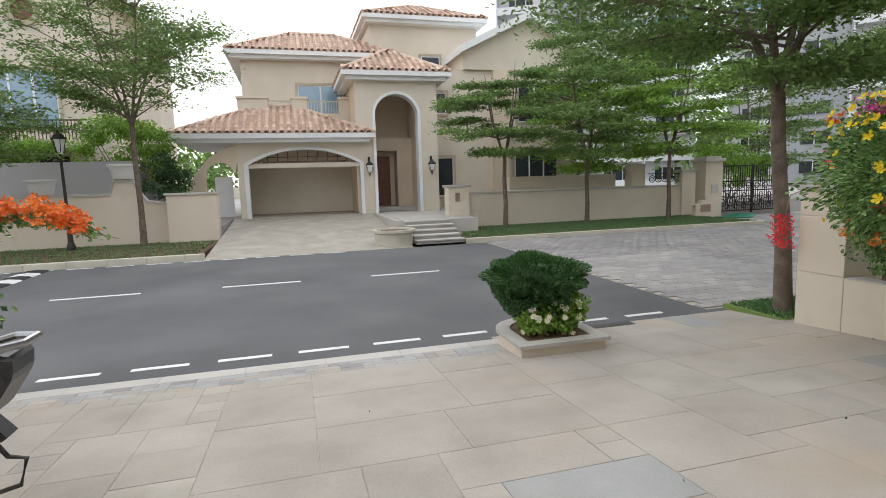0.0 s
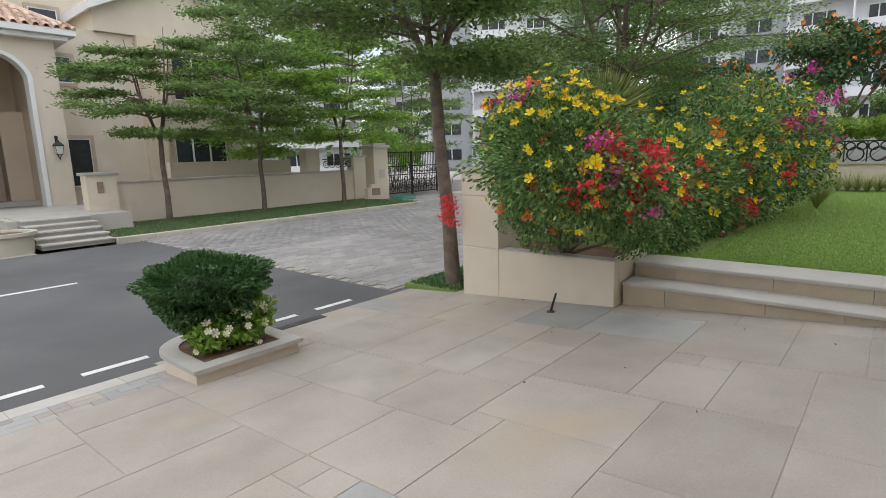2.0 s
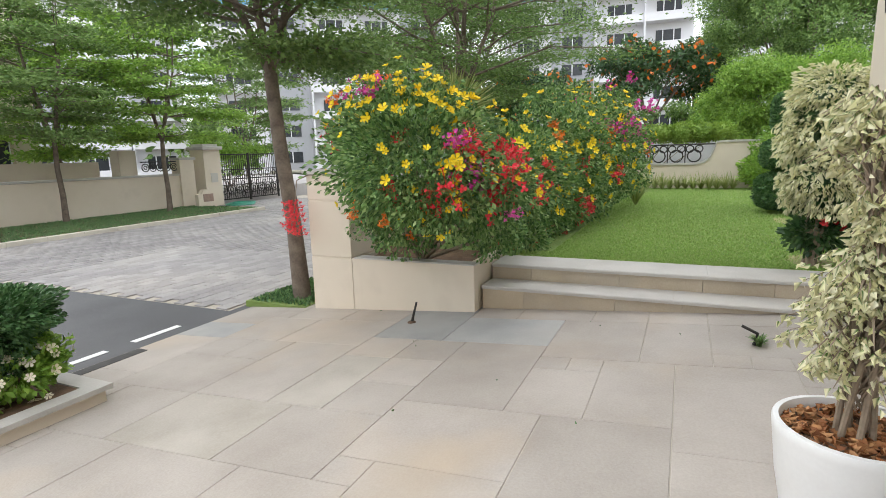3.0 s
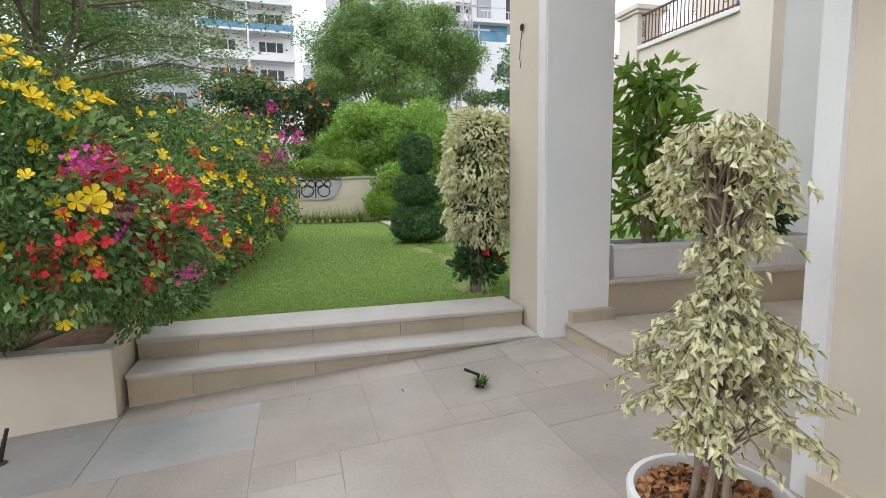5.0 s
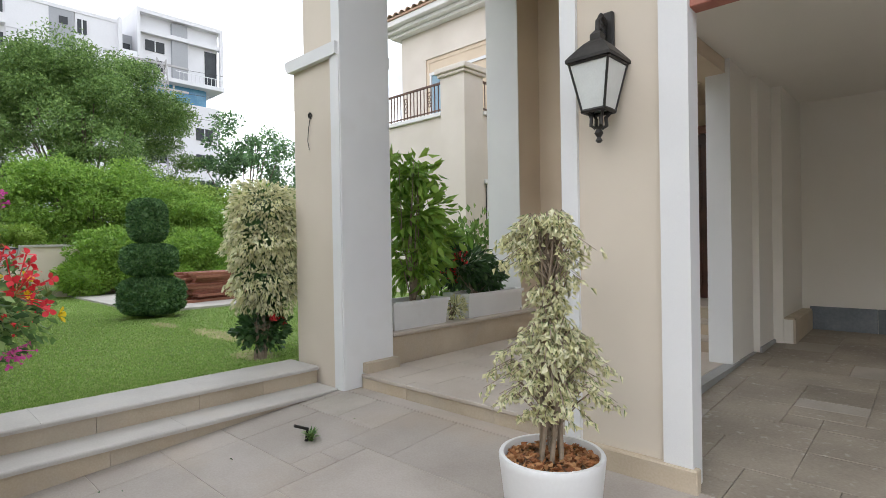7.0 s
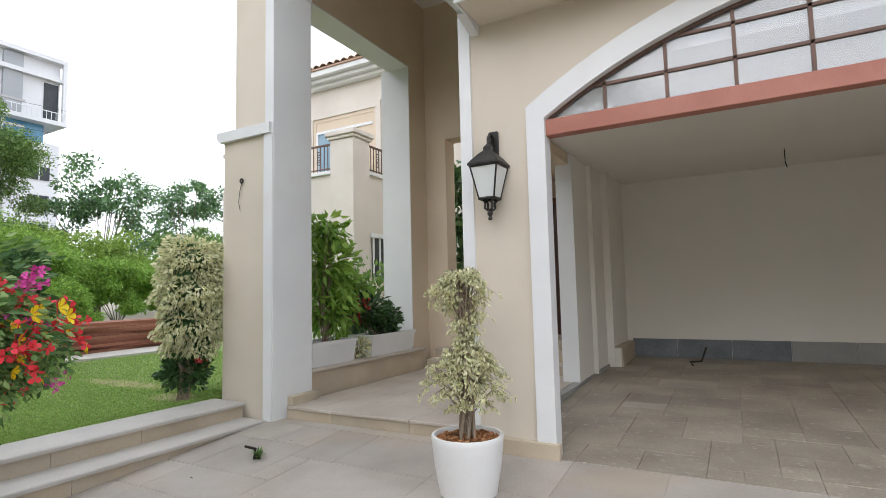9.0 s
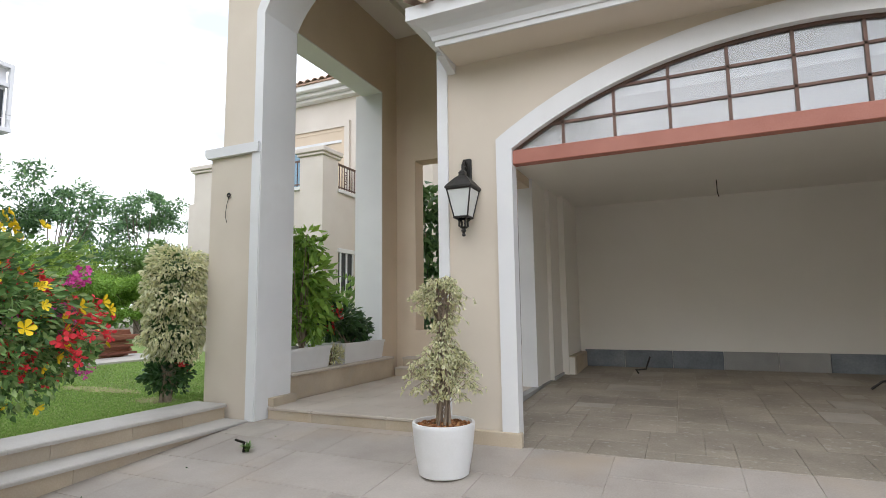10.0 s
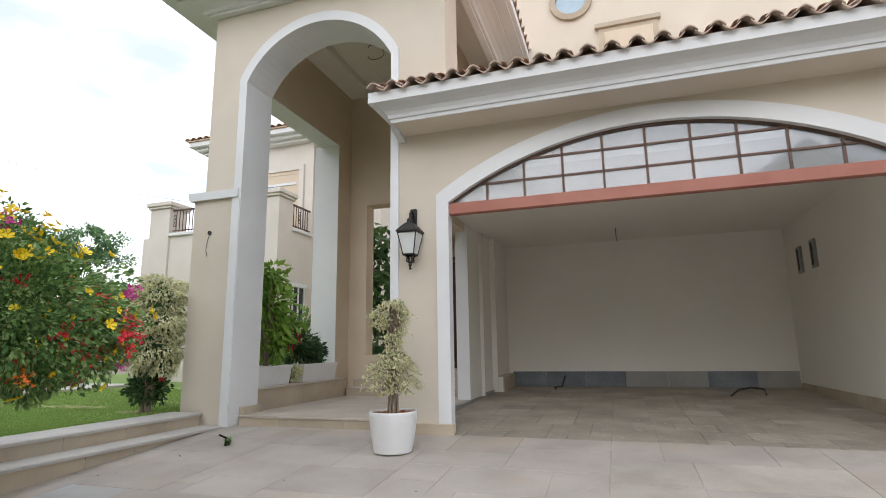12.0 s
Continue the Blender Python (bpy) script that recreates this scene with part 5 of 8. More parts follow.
def street_tree(base, height, fork, radius, seed, label, mat=L_TREE, n_leaf=14000, leaf=0.13, trunk_r=0.1, tiers=None, name="tree", low=0.0, lean=(0, 0), bias=False):
    """A tree with level, layered limbs: trunk, leaders, side limbs and flat sprays of small leaves."""
    x, y, z = base
    rr = random.Random(seed)
    t = thing(name, base, label, "tree")
    bm = bmesh.new()
    f = Vector((x + lean[0], y + lean[1], z + fork))
    tube(bm, [(x, y, z - 0.05), (x + lean[0] * 0.3 + 0.02, y + lean[1] * 0.3, z + fork * 0.35), (x + lean[0] * 0.6 - 0.02, y + lean[1] * 0.6 + 0.02, z + fork * 0.7), f], [trunk_r * 1.25, trunk_r, trunk_r * 0.9, trunk_r * 0.85], 10)
    part("trunk", bm, BARK, t, smooth=True)
    bm = bmesh.new()
    sprays = []
    tiers = tiers or max(4, int((height - fork) / 0.72))
    leaders = []
    for k in range(4):
        a = rr.uniform(0, 0.8) + k * math.pi / 2
        top = f + Vector((math.cos(a) * radius * 0.3, math.sin(a) * radius * 0.3, (height - fork) * rr.uniform(0.75, 0.98)))
        mid = f.lerp(top, 0.5) + Vector((math.cos(a), math.sin(a), 0)) * radius * 0.06
        tube(bm, [f, mid, top], [trunk_r * 0.6, trunk_r * 0.35, trunk_r * 0.1], 6)
        leaders.append((f, mid, top))
    for tier in range(tiers):
        q = (tier + 0.3) / tiers
        prof = math.sin(math.pi * (0.22 + 0.72 * q)) ** 0.8
        for k in range(7):
            a = rr.uniform(0, 2 * math.pi)
            fa, mi, to = leaders[rr.randrange(4)]
            s0 = fa.lerp(mi, q * 2) if q < 0.5 else mi.lerp(to, q * 2 - 1)
            ln = radius * prof * rr.uniform(0.55, 1.08)
            if bias and math.sin(a) < -0.2:
                ln *= 0.5
            rise = ln * rr.uniform(0.0, 0.22) - low * ln * (1 - q)
            d = Vector((math.cos(a), math.sin(a), 0))
            side = Vector((-d.y, d.x, 0))
            e = s0 + d * ln + Vector((0, 0, rise))
            m = s0.lerp(e, 0.5) + Vector((0, 0, 0.08 * ln)) + side * rr.uniform(-0.1, 0.1) * ln
            tube(bm, [s0, m, e], [trunk_r * 0.26, trunk_r * 0.15, 0.006], 5)
            for j in range(5):
                u = 0.3 + 0.7 * (j + rr.random()) / 5
                c = (s0.lerp(m, u * 2) if u < 0.5 else m.lerp(e, u * 2 - 1))
                off = side * rr.uniform(-0.45, 0.45) * ln * (1.1 - 0.6 * u)
                c2 = c + off + d * abs(off.length) * 0.5
                if off.length > 0.15:
                    tube(bm, [c, c.lerp(c2, 0.5) + Vector((0, 0, 0.03)), c2], [0.012, 0.008, 0.004], 4)
                for w in (0.5, 1.0):
                    sprays.append((c.lerp(c2, w), d))
    part("branchwork", bm, BARK, t)
    r = np.random.default_rng(seed)
    per = max(8, n_leaf // len(sprays))
    cs = np.repeat(np.array([tuple(c) for c, d in sprays]), per, 0)
    ds = np.repeat(np.array([tuple(d) for c, d in sprays]), per, 0)
    sp = radius * 0.095
    cs = cs + r.normal(0, 1, cs.shape) * np.array([sp, sp, sp * 0.22])
    if bias:
        ok = cs[:, 1] > y - 1.5
        cs, ds = cs[ok], ds[ok]
    aims = ds * 0.5 + r.normal(0, 1, cs.shape) * np.array([0.8, 0.8, 0.3])
    leaves("crown", t, seed, cs, aims, leaf, leaf * 0.45, mat, 0.3)
    return t


def puffy_tree(base, height, low, radii, seed, label, mat, n_clumps=60, per=260, leaf=0.22, trunk_r=0.22, clump=0.9, name="tree", flower=None, hollow=0.12):
    """A broad tree: forked trunk, limbs to many leafy clumps over an uneven crown."""
    x, y, z = base
    rr = random.Random(seed)
    t = thing(name, base, label, "tree")
    bm = bmesh.new()
    fork = Vector((x, y, z + low * 0.8))
    tube(bm, [(x, y, z - 0.05), (x + 0.1, y, z + low * 0.4), fork], [trunk_r * 1.2, trunk_r, trunk_r * 0.85], 8)
    part("trunk", bm, BARK, t)
    bm = bmesh.new()
    r = np.random.default_rng(seed)
    cz = z + (low + height) / 2
    P, D = [], []
    for k in range(n_clumps):
        d = r.normal(0, 1, 3)
        d /= np.linalg.norm(d)
        if d[2] < -0.55:
            d[2] *= -1
        q = r.uniform(hollow, 1.0) ** 0.5
        c = np.array((x, y, cz)) + d * q * np.array((radii[0], radii[1], (height - low) / 2))
        if k % 4 == 0:
            tube(bm, [fork, fork.lerp(Vector(c), 0.5) + Vector((0, 0, 0.2)), Vector(c)], [trunk_r * 0.4, trunk_r * 0.2, 0.02], 5)
        cs = clump * rr.uniform(0.6, 1.2)
        pts, dirs = shell(r, per, c, (cs, cs, cs * 0.65), 0.7, 0.2)
        P.append(pts)
        D.append(dirs)
    part("branchwork", bm, BARK, t)
    P, D = np.concatenate(P), np.concatenate(D)
    leaves("crown", t, seed, P, D + np.array((0, 0, -0.3)), leaf, leaf * 0.42, mat, 0.7)
    if flower:
        idx = r.choice(len(P), 260)
        leaves("blossom", t, seed + 1, P[idx] + D[idx] * 0.12, D[idx], 0.26, 0.2, flower, 0.8, label="orange-red blossom")
    return t


def bush(name, base, blobs, seed, label, mat, leaf=0.05, n=4000, thick=0.35, rough=0.1, stems=3, category="shrub", width=0.55, droop=0.0, jitter=0.6, stem_r=0.02, core=None):
    """A shrub: stems from the base and leaves in the shells of its blobs [(centre, radii)]."""
    t = thing(name, base, label, category)
    rr = random.Random(seed)
    for c, rad in blobs:
        for k in range(stems):
            bm = bmesh.new()
            e = Vector(c) + Vector((rr.uniform(-0.6, 0.6) * rad[0], rr.uniform(-0.6, 0.6) * rad[1], rr.uniform(-0.3, 0.6) * rad[2]))
            b = Vector(base) + Vector((rr.uniform(-0.03, 0.03), rr.uniform(-0.03, 0.03), 0))
            tube(bm, [b, b.lerp(e, 0.5) + Vector((rr.uniform(-0.05, 0.05), rr.uniform(-0.05, 0.05), 0)), e], [stem_r, stem_r * 0.7, stem_r * 0.25], 6)
            part("stem", bm, TWIG, t)
    if core:
        bm = bmesh.new()
        for c, rad in blobs:
            g = bmesh.ops.create_icosphere(bm, subdivisions=3, radius=1.0)
            for v in g["verts"]:
                k = core * (1 + 0.12 * noise.noise(v.co * 4))
                v.co = Vector((c[0] + v.co.x * rad[0] * k, c[1] + v.co.y * rad[1] * k, c[2] + v.co.z * rad[2] * k))
        part("inner_growth", bm, mat, t, "dense dark inner growth")
    r = np.random.default_rng(seed)
    vol = [rad[0] * rad[1] + rad[1] * rad[2] + rad[0] * rad[2] for c, rad in blobs]
    P, D = [], []
    for (c, rad), v in zip(blobs, vol):
        p, d = shell(r, int(n * v / sum(vol)), c, rad, thick, rough)
        P.append(p)
        D.append(d)
    P, D = np.concatenate(P), np.concatenate(D)
    leaves("foliage", t, seed, P, D + np.array((0, 0, -droop)), leaf, leaf * width, mat, jitter)
    return t, P, D


def petal_mesh(name, r, petals=5, cup=0.5, mat=None):
    """An open flower facing +z, with rounded lobes."""
    bm = bmesh.new()
    c = bm.verts.new((0, 0, -r * cup * 0.6))
    for k in range(petals):
        a = 2 * math.pi * k / petals
        w = math.pi / petals
        ring = [bm.verts.new((q * r * math.cos(a + u * w), q * r * math.sin(a + u * w), h * r)) for q, u, h in ((0.5, -0.85, 0.0), (0.85, -0.75, 0.12), (1.0, -0.25, 0.2), (1.0, 0.25, 0.16), (0.85, 0.75, 0.12), (0.5, 0.85, 0.0))]
        for p, q in zip(ring, ring[1:]):
            bm.faces.new((c, p, q))
    me = bpy.data.meshes.new(name)
    bm.to_mesh(me)
    bm.free()
    me.materials.append(mat)
    return me


def cluster_mesh(name, r, n, size, mat, seed):
    """A truss of papery florets, each of three rounded bracts."""
    rg = random.Random(seed)
    bm = bmesh.new()
    c = bm.verts.new((0, 0, -r * 0.5))
    for k in range(n):
        o = Vector((rg.gauss(0, 0.34), rg.gauss(0, 0.34), rg.gauss(0, 0.25))) * r
        ax = (o.normalized() + Vector((rg.gauss(0, 0.5), rg.gauss(0, 0.5), rg.gauss(0.6, 0.5)))).normalized()
        u = ax.orthogonal().normalized()
        u.rotate(Matrix.Rotation(rg.uniform(0, 6.28), 3, ax))
        for j in range(3):
            f = u.copy()
            f.rotate(Matrix.Rotation(j * 2.094, 3, ax))
            g = ax.cross(f)
            ln, w = size * rg.uniform(0.75, 1.1), size * rg.uniform(0.36, 0.46)
            rim = [(0.0, 0.0, 0.0), (0.3, 0.8, 0.2), (0.62, 1.0, 0.36), (0.88, 0.55, 0.42), (1.0, 0.0, 0.4), (0.88, -0.55, 0.42), (0.62, -1.0, 0.36), (0.3, -0.8, 0.2)]
            vs = [bm.verts.new(o + f * ln * a + g * w * b + ax * ln * h) for a, b, h in rim]
            bm.faces.new(vs)
            bm.faces.new((c, vs[0], bm.verts.new(vs[0].co + g * 0.004)))
    me = bpy.data.meshes.new(name)
    bm.to_mesh(me)
    bm.free()
    me.materials.append(mat)
    return me


YEL = petal_mesh("yellow_flower", 0.042, 5, 0.7, F_YELLOW)
REDC = cluster_mesh("red_cluster", 0.14, 18, 0.031, F_RED, 1)
PINKC = cluster_mesh("magenta_cluster", 0.13, 18, 0.031, F_PINK, 2)
ORAC = cluster_mesh("orange_cluster", 0.13, 18, 0.031, F_ORANGE, 3)
WHI = petal_mesh("white_flower", 0.04, 6, 0.3, F_WHITE)
SMALLR = cluster_mesh("small_red_cluster", 0.06, 14, 0.028, F_RED, 4)


def bloom(parent, me, P, D, count, seed, out=0.05, cond=None, scale=(0.75, 1.2)):
    r = np.random.default_rng(seed)
    idx = r.permutation(len(P))
    k = 0
    for i in idx:
        if k >= count:
            break
        if cond is not None and not cond(P[i], D[i]):
            continue
        d = Vector(D[i]) + Vector((-0.25, 0, 0.25))
        q = d.to_track_quat("Z", "Y").to_matrix().to_4x4()
        ob = link_mesh("flower", me, None, parent)
        ob.matrix_basis = Matrix.Translation(Vector(P[i]) + d.normalized() * out) @ q @ Matrix.Diagonal((*[r.uniform(*scale)] * 3, 1))
        k += 1


# street and garden trees
street_tree((6.4, 5.66, -0.45), 7.4, 3.0, 3.7, 11, "tall dark-barked shade tree with layered branches beside the drive", L_TREE, 46000, 0.095, 0.1, 8, low=0.0, lean=(0.0, 0.25), bias=True)
street_tree((7.8, 19.1, -0.4), 6.3, 2.6, 2.5, 12, "young street tree with layered green branches", L_TREE, 20000, 0.13, 0.085, low=0.12)
street_tree((11.5, 19.4, -0.4), 8.6, 2.5, 2.9, 13, "young street tree with layered green branches", L_TREE, 21000, 0.13, 0.085, low=0.1)
street_tree((15.1, 19.0, -0.4), 8.2, 2.6, 3.0, 14, "leafy bright green street tree by the gate", L_LIGHT, 24000, 0.16, 0.09, low=0.1)
street_tree((-4.9, 19.6, -0.4), 9.0, 3.9, 3.5, 15, "slender street tree with feathery layered branches", L_TREE, 20000, 0.13, 0.09, low=-0.4)
street_tree((-9.6, 18.6, -0.4), 6.6, 2.6, 3.4, 16, "slender street tree with feathery layered branches", L_TREE, 16000, 0.14, 0.09, low=0.1)
street_tree((13.8, 6.3, -0.3), 8.5, 3.0, 4.2, 17, "spreading shade tree behind the garden wall", L_TREE, 40000, 0.1, 0.14, 8, low=0.05)
street_tree((19.5, 8.4, -0.3), 9.0, 3.4, 5.0, 18, "spreading shade tree behind the garden wall", L_TREE, 44000, 0.12, 0.16, 8)
street_tree((24, 23.5, -0.4), 8.0, 2.2, 3.6, 19, "leafy street tree behind the gate", L_TREE, 16000, 0.18, 0.1, low=0.1)
street_tree((14.0, 23.5, 0.0), 7.5, 1.6, 3.6, 20, "leafy garden tree behind the boundary wall", L_LIGHT, 16000, 0.2, 0.1, low=0.15)
puffy_tree((30, -3.8, 0), 10.6, 1.6, (4.2, 5.0), 21, "large rounded green tree beyond the garden", L_NEEM, 120, 1200, 0.14, 0.25, 1.1, hollow=0.3)
puffy_tree((31, -12.0, 0), 9.0, 2.0, (3.0, 3.2), 22, "loose grey-green tree beyond the garden", L_TOPI, 40, 130, 0.26, 0.15, 0.8)
puffy_tree((33, -18.5, 0), 9.4, 2.0, (3.6, 3.6), 23, "loose grey-green tree beyond the garden", L_TOPI, 44, 130, 0.26, 0.15, 0.8)
puffy_tree((27, -8.8, 0), 4.9, 0.8, (3.0, 3.5), 24, "dense bright green shrub tree beyond the patio", L_HEDGE, 50, 240, 0.2, 0.1, 0.8)
puffy_tree((26, -14.5, 0), 5.2, 0.8, (3.0, 3.8), 25, "dense green shrub tree beyond the patio", L_NEEM, 50, 240, 0.2, 0.1, 0.8)
puffy_tree((29, -22, 0), 5.6, 0.8, (3.0, 4.5), 26, "dense green shrub tree beyond the patio", L_NEEM, 50, 220, 0.22, 0.1, 0.8)
puffy_tree((27.5, 2.6, 0), 6.3, 3.0, (2.6, 3.0), 27, "dark flame tree with orange-red blossom", L_DARK, 40, 260, 0.22, 0.15, 0.8, flower=F_ORANGE)
puffy_tree((27.0, 8.5, 0), 5.8, 2.0, (2.6, 3.6), 28, "dark leafy tree with a few orange flowers", L_DARK, 44, 260, 0.22, 0.15, 0.8, flower=F_ORANGE)
bush("shrub", (18.9, -1.9, 0.25), [((18.9, -1.25, 0.75), (0.7, 0.75, 0.58)), ((18.9, -2.45, 0.75), (0.7, 0.8, 0.58)), ((18.9, -1.9, 1.45), (0.7, 1.0, 0.65))], 129, "rounded bright green shrub in front of the garden wall", L_LIGHT, 0.11, 11000, 0.4, 0.15, 2, core=0.65)
bush("shrub", (18.9, -4.2, 0.25), [((18.9, -3.55, 0.75), (0.7, 0.75, 0.58)), ((18.9, -4.75, 0.75), (0.7, 0.8, 0.58)), ((18.9, -4.2, 1.45), (0.7, 1.0, 0.65))], 130, "rounded bright green shrub in front of the garden wall", L_LIGHT, 0.11, 11000, 0.4, 0.15, 2, core=0.65)
puffy_tree((22.8, -2.4, 0.2), 4.2, 0.4, (1.4, 3.0), 29, "large bright green garden shrub", L_LIGHT, 80, 750, 0.13, 0.06, 0.8, name="shrub", hollow=0.35)
puffy_tree((21.6, -4.4, 0.2), 3.4, 0.3, (1.2, 1.8), 30, "large bright green garden shrub", L_LIGHT, 60, 700, 0.13, 0.06, 0.7, name="shrub", hollow=0.35)
puffy_tree((21.6, -7.6, 0.2), 2.7, 0.2, (1.0, 1.9), 38, "bright green garden hedge shrub beyond the patio", L_LIGHT, 44, 500, 0.13, 0.05, 0.55, name="shrub", hollow=0.3)
puffy_tree((22.6, -11.2, 0.2), 2.8, 0.2, (1.1, 2.2), 39, "bright green garden hedge shrub beyond the patio", L_LIGHT, 48, 500, 0.13, 0.05, 0.55, name="shrub", hollow=0.3)
puffy_tree((-11, 24.6, 0.1), 4.0, 0.6, (3.2, 1.0), 31, "green garden shrubs behind the far wall", L_LIGHT, 34, 240, 0.16, 0.08, 0.6, name="shrub")
puffy_tree((-6.2, 23.8, 0.1), 4.4, 0.6, (2.0, 1.2), 32, "dense green garden shrub beside the garage", L_LIGHT, 30, 260, 0.16, 0.08, 0.6, name="shrub")
puffy_tree((-4.6, 22.8, 0.1), 2.6, 0.3, (0.8, 0.8), 33, "dark green shrub with pink buds", L_DARK, 16, 260, 0.12, 0.05, 0.4, name="shrub")
puffy_tree((21.5, 22.5, -0.4), 3.2, 0.4, (2.5, 1.2), 34, "green shrubs behind the iron gate", L_LIGHT, 26, 220, 0.16, 0.06, 0.6, name="shrub")

puffy_tree((25.5, 4.6, 0), 3.9, 0.3, (1.6, 2.6), 35, "dense green shrubs beyond the garden wall", L_NEEM, 34, 260, 0.16, 0.06, 0.6, name="shrub")
puffy_tree((25.5, 9.6, 0), 3.9, 0.3, (1.6, 2.8), 36, "dense green shrubs beyond the garden wall", L_NEEM, 34, 260, 0.16, 0.06, 0.6, name="shrub")
puffy_tree((25.0, 0.2, 0), 3.4, 0.3, (1.4, 2.4), 37, "dense green shrubs beyond the garden wall", L_NEEM, 30, 260, 0.16, 0.06, 0.6, name="shrub")

# far woods close the horizon
r = np.random.default_rng(40)
P, D = [], []
for k in range(260):
    a = r.uniform(-2.6, 3.3)
    dist = r.uniform(75, 115)
    c = (math.cos(a) * dist, math.sin(a) * dist, r.uniform(1.5, 5.5))
    p, d = shell(r, 220, c, (5, 5, 3.6), 0.4, 0.2)
    P.append(p)
    D.append(d)
leaves("far_woods", None, 40, np.concatenate(P), np.concatenate(D), 1.1, 0.7, L_NEEM, 0.7, label="distant line of green trees on the horizon")

# clipped hedge on the garden end wall, border grasses
bush("hedge", (20.4, 2.5, 0.2), [((20.4, -0.1 + 0.6 * k, 1.93), (0.45, 0.5, 0.33 + 0.03 * (k % 3))) for k in range(11)], 50, "clipped yellow-green hedge along the garden wall", L_HEDGE, 0.085, 15000, 0.35, 0.12, 1, "hedge", core=0.75)
r = np.random.default_rng(51)


def tussock(base, seed, n=70, length=0.55, spread=0.5, mat=L_SPIKE, name="border_grass", label="tuft of striped yellow-green border grass"):
    """Arching strap leaves from one root."""
    rg = np.random.default_rng(seed)
    verts, faces = [], []
    for k in range(n):
        a, ln = rg.uniform(0, 6.283), length * rg.uniform(0.6, 1.2)
        out = spread * rg.uniform(0.2, 1.0)
        d, s = np.array((math.cos(a), math.sin(a), 0)), np.array((-math.sin(a), math.cos(a), 0))
        w = 0.012 + 0.01 * rg.random()
        prev = None
        for i in range(4):
            u = i / 3
            c = np.array(base) + d * out * ln * u ** 1.3 + np.array((0, 0, ln * (u - 0.45 * u * u * out * 1.4)))
            ww = w * (1 - 0.9 * u)
            verts += [c - s * ww, c + s * ww]
            b = len(verts) - 4
            if i:
                faces.append((b, b + 1, b + 3, b + 2))
    me = bulk_mesh(name, np.array(verts), np.array(faces))
    ob = link_mesh(name, me, mat, None, label, category="grass", group="border grasses")
    return ob


for k in range(16):
    tussock((18.9 + r.uniform(-0.15, 0.15), -0.4 + 0.22 * k, LAWN_Z - 0.02), 60 + k, 60, 0.62, 0.95)
tussock((13.7, 1.95, LAWN_Z - 0.02), 90, 150, 0.95, 0.8)
tussock((14.9, 2.0, LAWN_Z - 0.02), 91, 120, 0.85, 0.8)
sp = thing("spiky_palm", (9.6, 4.7, 0.2), "tall grey-green spiky yucca behind the flowers", "shrub")
part("trunk", tube(bmesh.new(), [(9.6, 4.7, 0.2), (9.65, 4.7, 1.2), (9.6, 4.72, 2.05)], [0.09, 0.07, 0.06], 8), BARK, sp)
rg = np.random.default_rng(92)
d = rg.normal(0, 1, (420, 3)) + np.array((0, 0, 0.7))
d /= np.linalg.norm(d, axis=1)[:, None]
leaves("fronds", sp, 92, np.array((9.6, 4.72, 2.1)) + d * 0.42, d, 0.85, 0.035, L_SPIKE, 0.08, 0.1)

# topiary in three tiers
def clipped_tier(parent, x, y, z0, z1, rad, seed, n):
    """One flat-topped clipped drum of small leaves over a dense core."""
    hz, zc, p = (z1 - z0) / 2, (z0 + z1) / 2, 3.0
    bm = bmesh.new()
    prof = [(rad * 0.9 * max(0.02, 1 - abs(v) ** p) ** (1 / p), zc + hz * 0.92 * v) for v in [-1 + i / 6 for i in range(13)]]
    lathe(bm, prof, x, y, 24)
    core = part("tier", bm, L_TOPI, parent, "dense clipped inner growth")
    r = np.random.default_rng(seed)
    a, v = r.uniform(0, 6.2832, n), r.uniform(-1, 1, n)
    flat = r.uniform(0, 1, n) < 0.3
    k = np.where(flat, np.sqrt(r.uniform(0, 1, n)), (1 - np.abs(v) ** p) ** (1 / p) * r.uniform(0.9, 1.05, n))
    h = np.where(flat, np.where(v > 0, 1, -1) * (1 - k ** p * 0.9) ** (1 / p), v)
    k = k * (1 + 0.05 * np.sin(3 * a + seed) + 0.025 * np.sin(7 * a + 5 * v)) + r.normal(0, 0.025, n)
    P = np.stack([x + rad * k * np.cos(a), y + rad * k * np.sin(a), zc + hz * h * (1 + 0.04 * np.sin(5 * a))], 1)
    D = np.stack([np.cos(a) * k, np.sin(a) * k, np.where(flat, 1.2, 0.3) * np.sign(h)], 1)
    leaves("foliage", core, seed, P, D, 0.065, 0.036, L_TOPI, 0.7)


topi = thing("topiary", (12.55, -0.84, LAWN_Z - 0.02), "dark green clipped topiary in three rounded tiers on the lawn", "topiary")
part("stem", tube(bmesh.new(), [(12.55, -0.84, LAWN_Z - 0.03), (12.56, -0.83, 1.2), (12.55, -0.83, 2.0)], [0.05, 0.04, 0.03], 8), TWIG, topi)
for k in range(5):
    a = k * 1.26
    part("stem", tube(bmesh.new(), [(12.55 + 0.03 * math.cos(a), -0.84 + 0.03 * math.sin(a), LAWN_Z - 0.02), (12.55 + 0.28 * math.cos(a), -0.84 + 0.28 * math.sin(a), 0.6)], [0.018, 0.01], 6), TWIG, topi)
clipped_tier(topi, 12.55, -0.84, 0.26, 0.96, 0.55, 52, 10000)
clipped_tier(topi, 12.55, -0.83, 1.0, 1.58, 0.46, 53, 8000)
clipped_tier(topi, 12.56, -0.82, 1.62, 2.42, 0.33, 54, 7500)

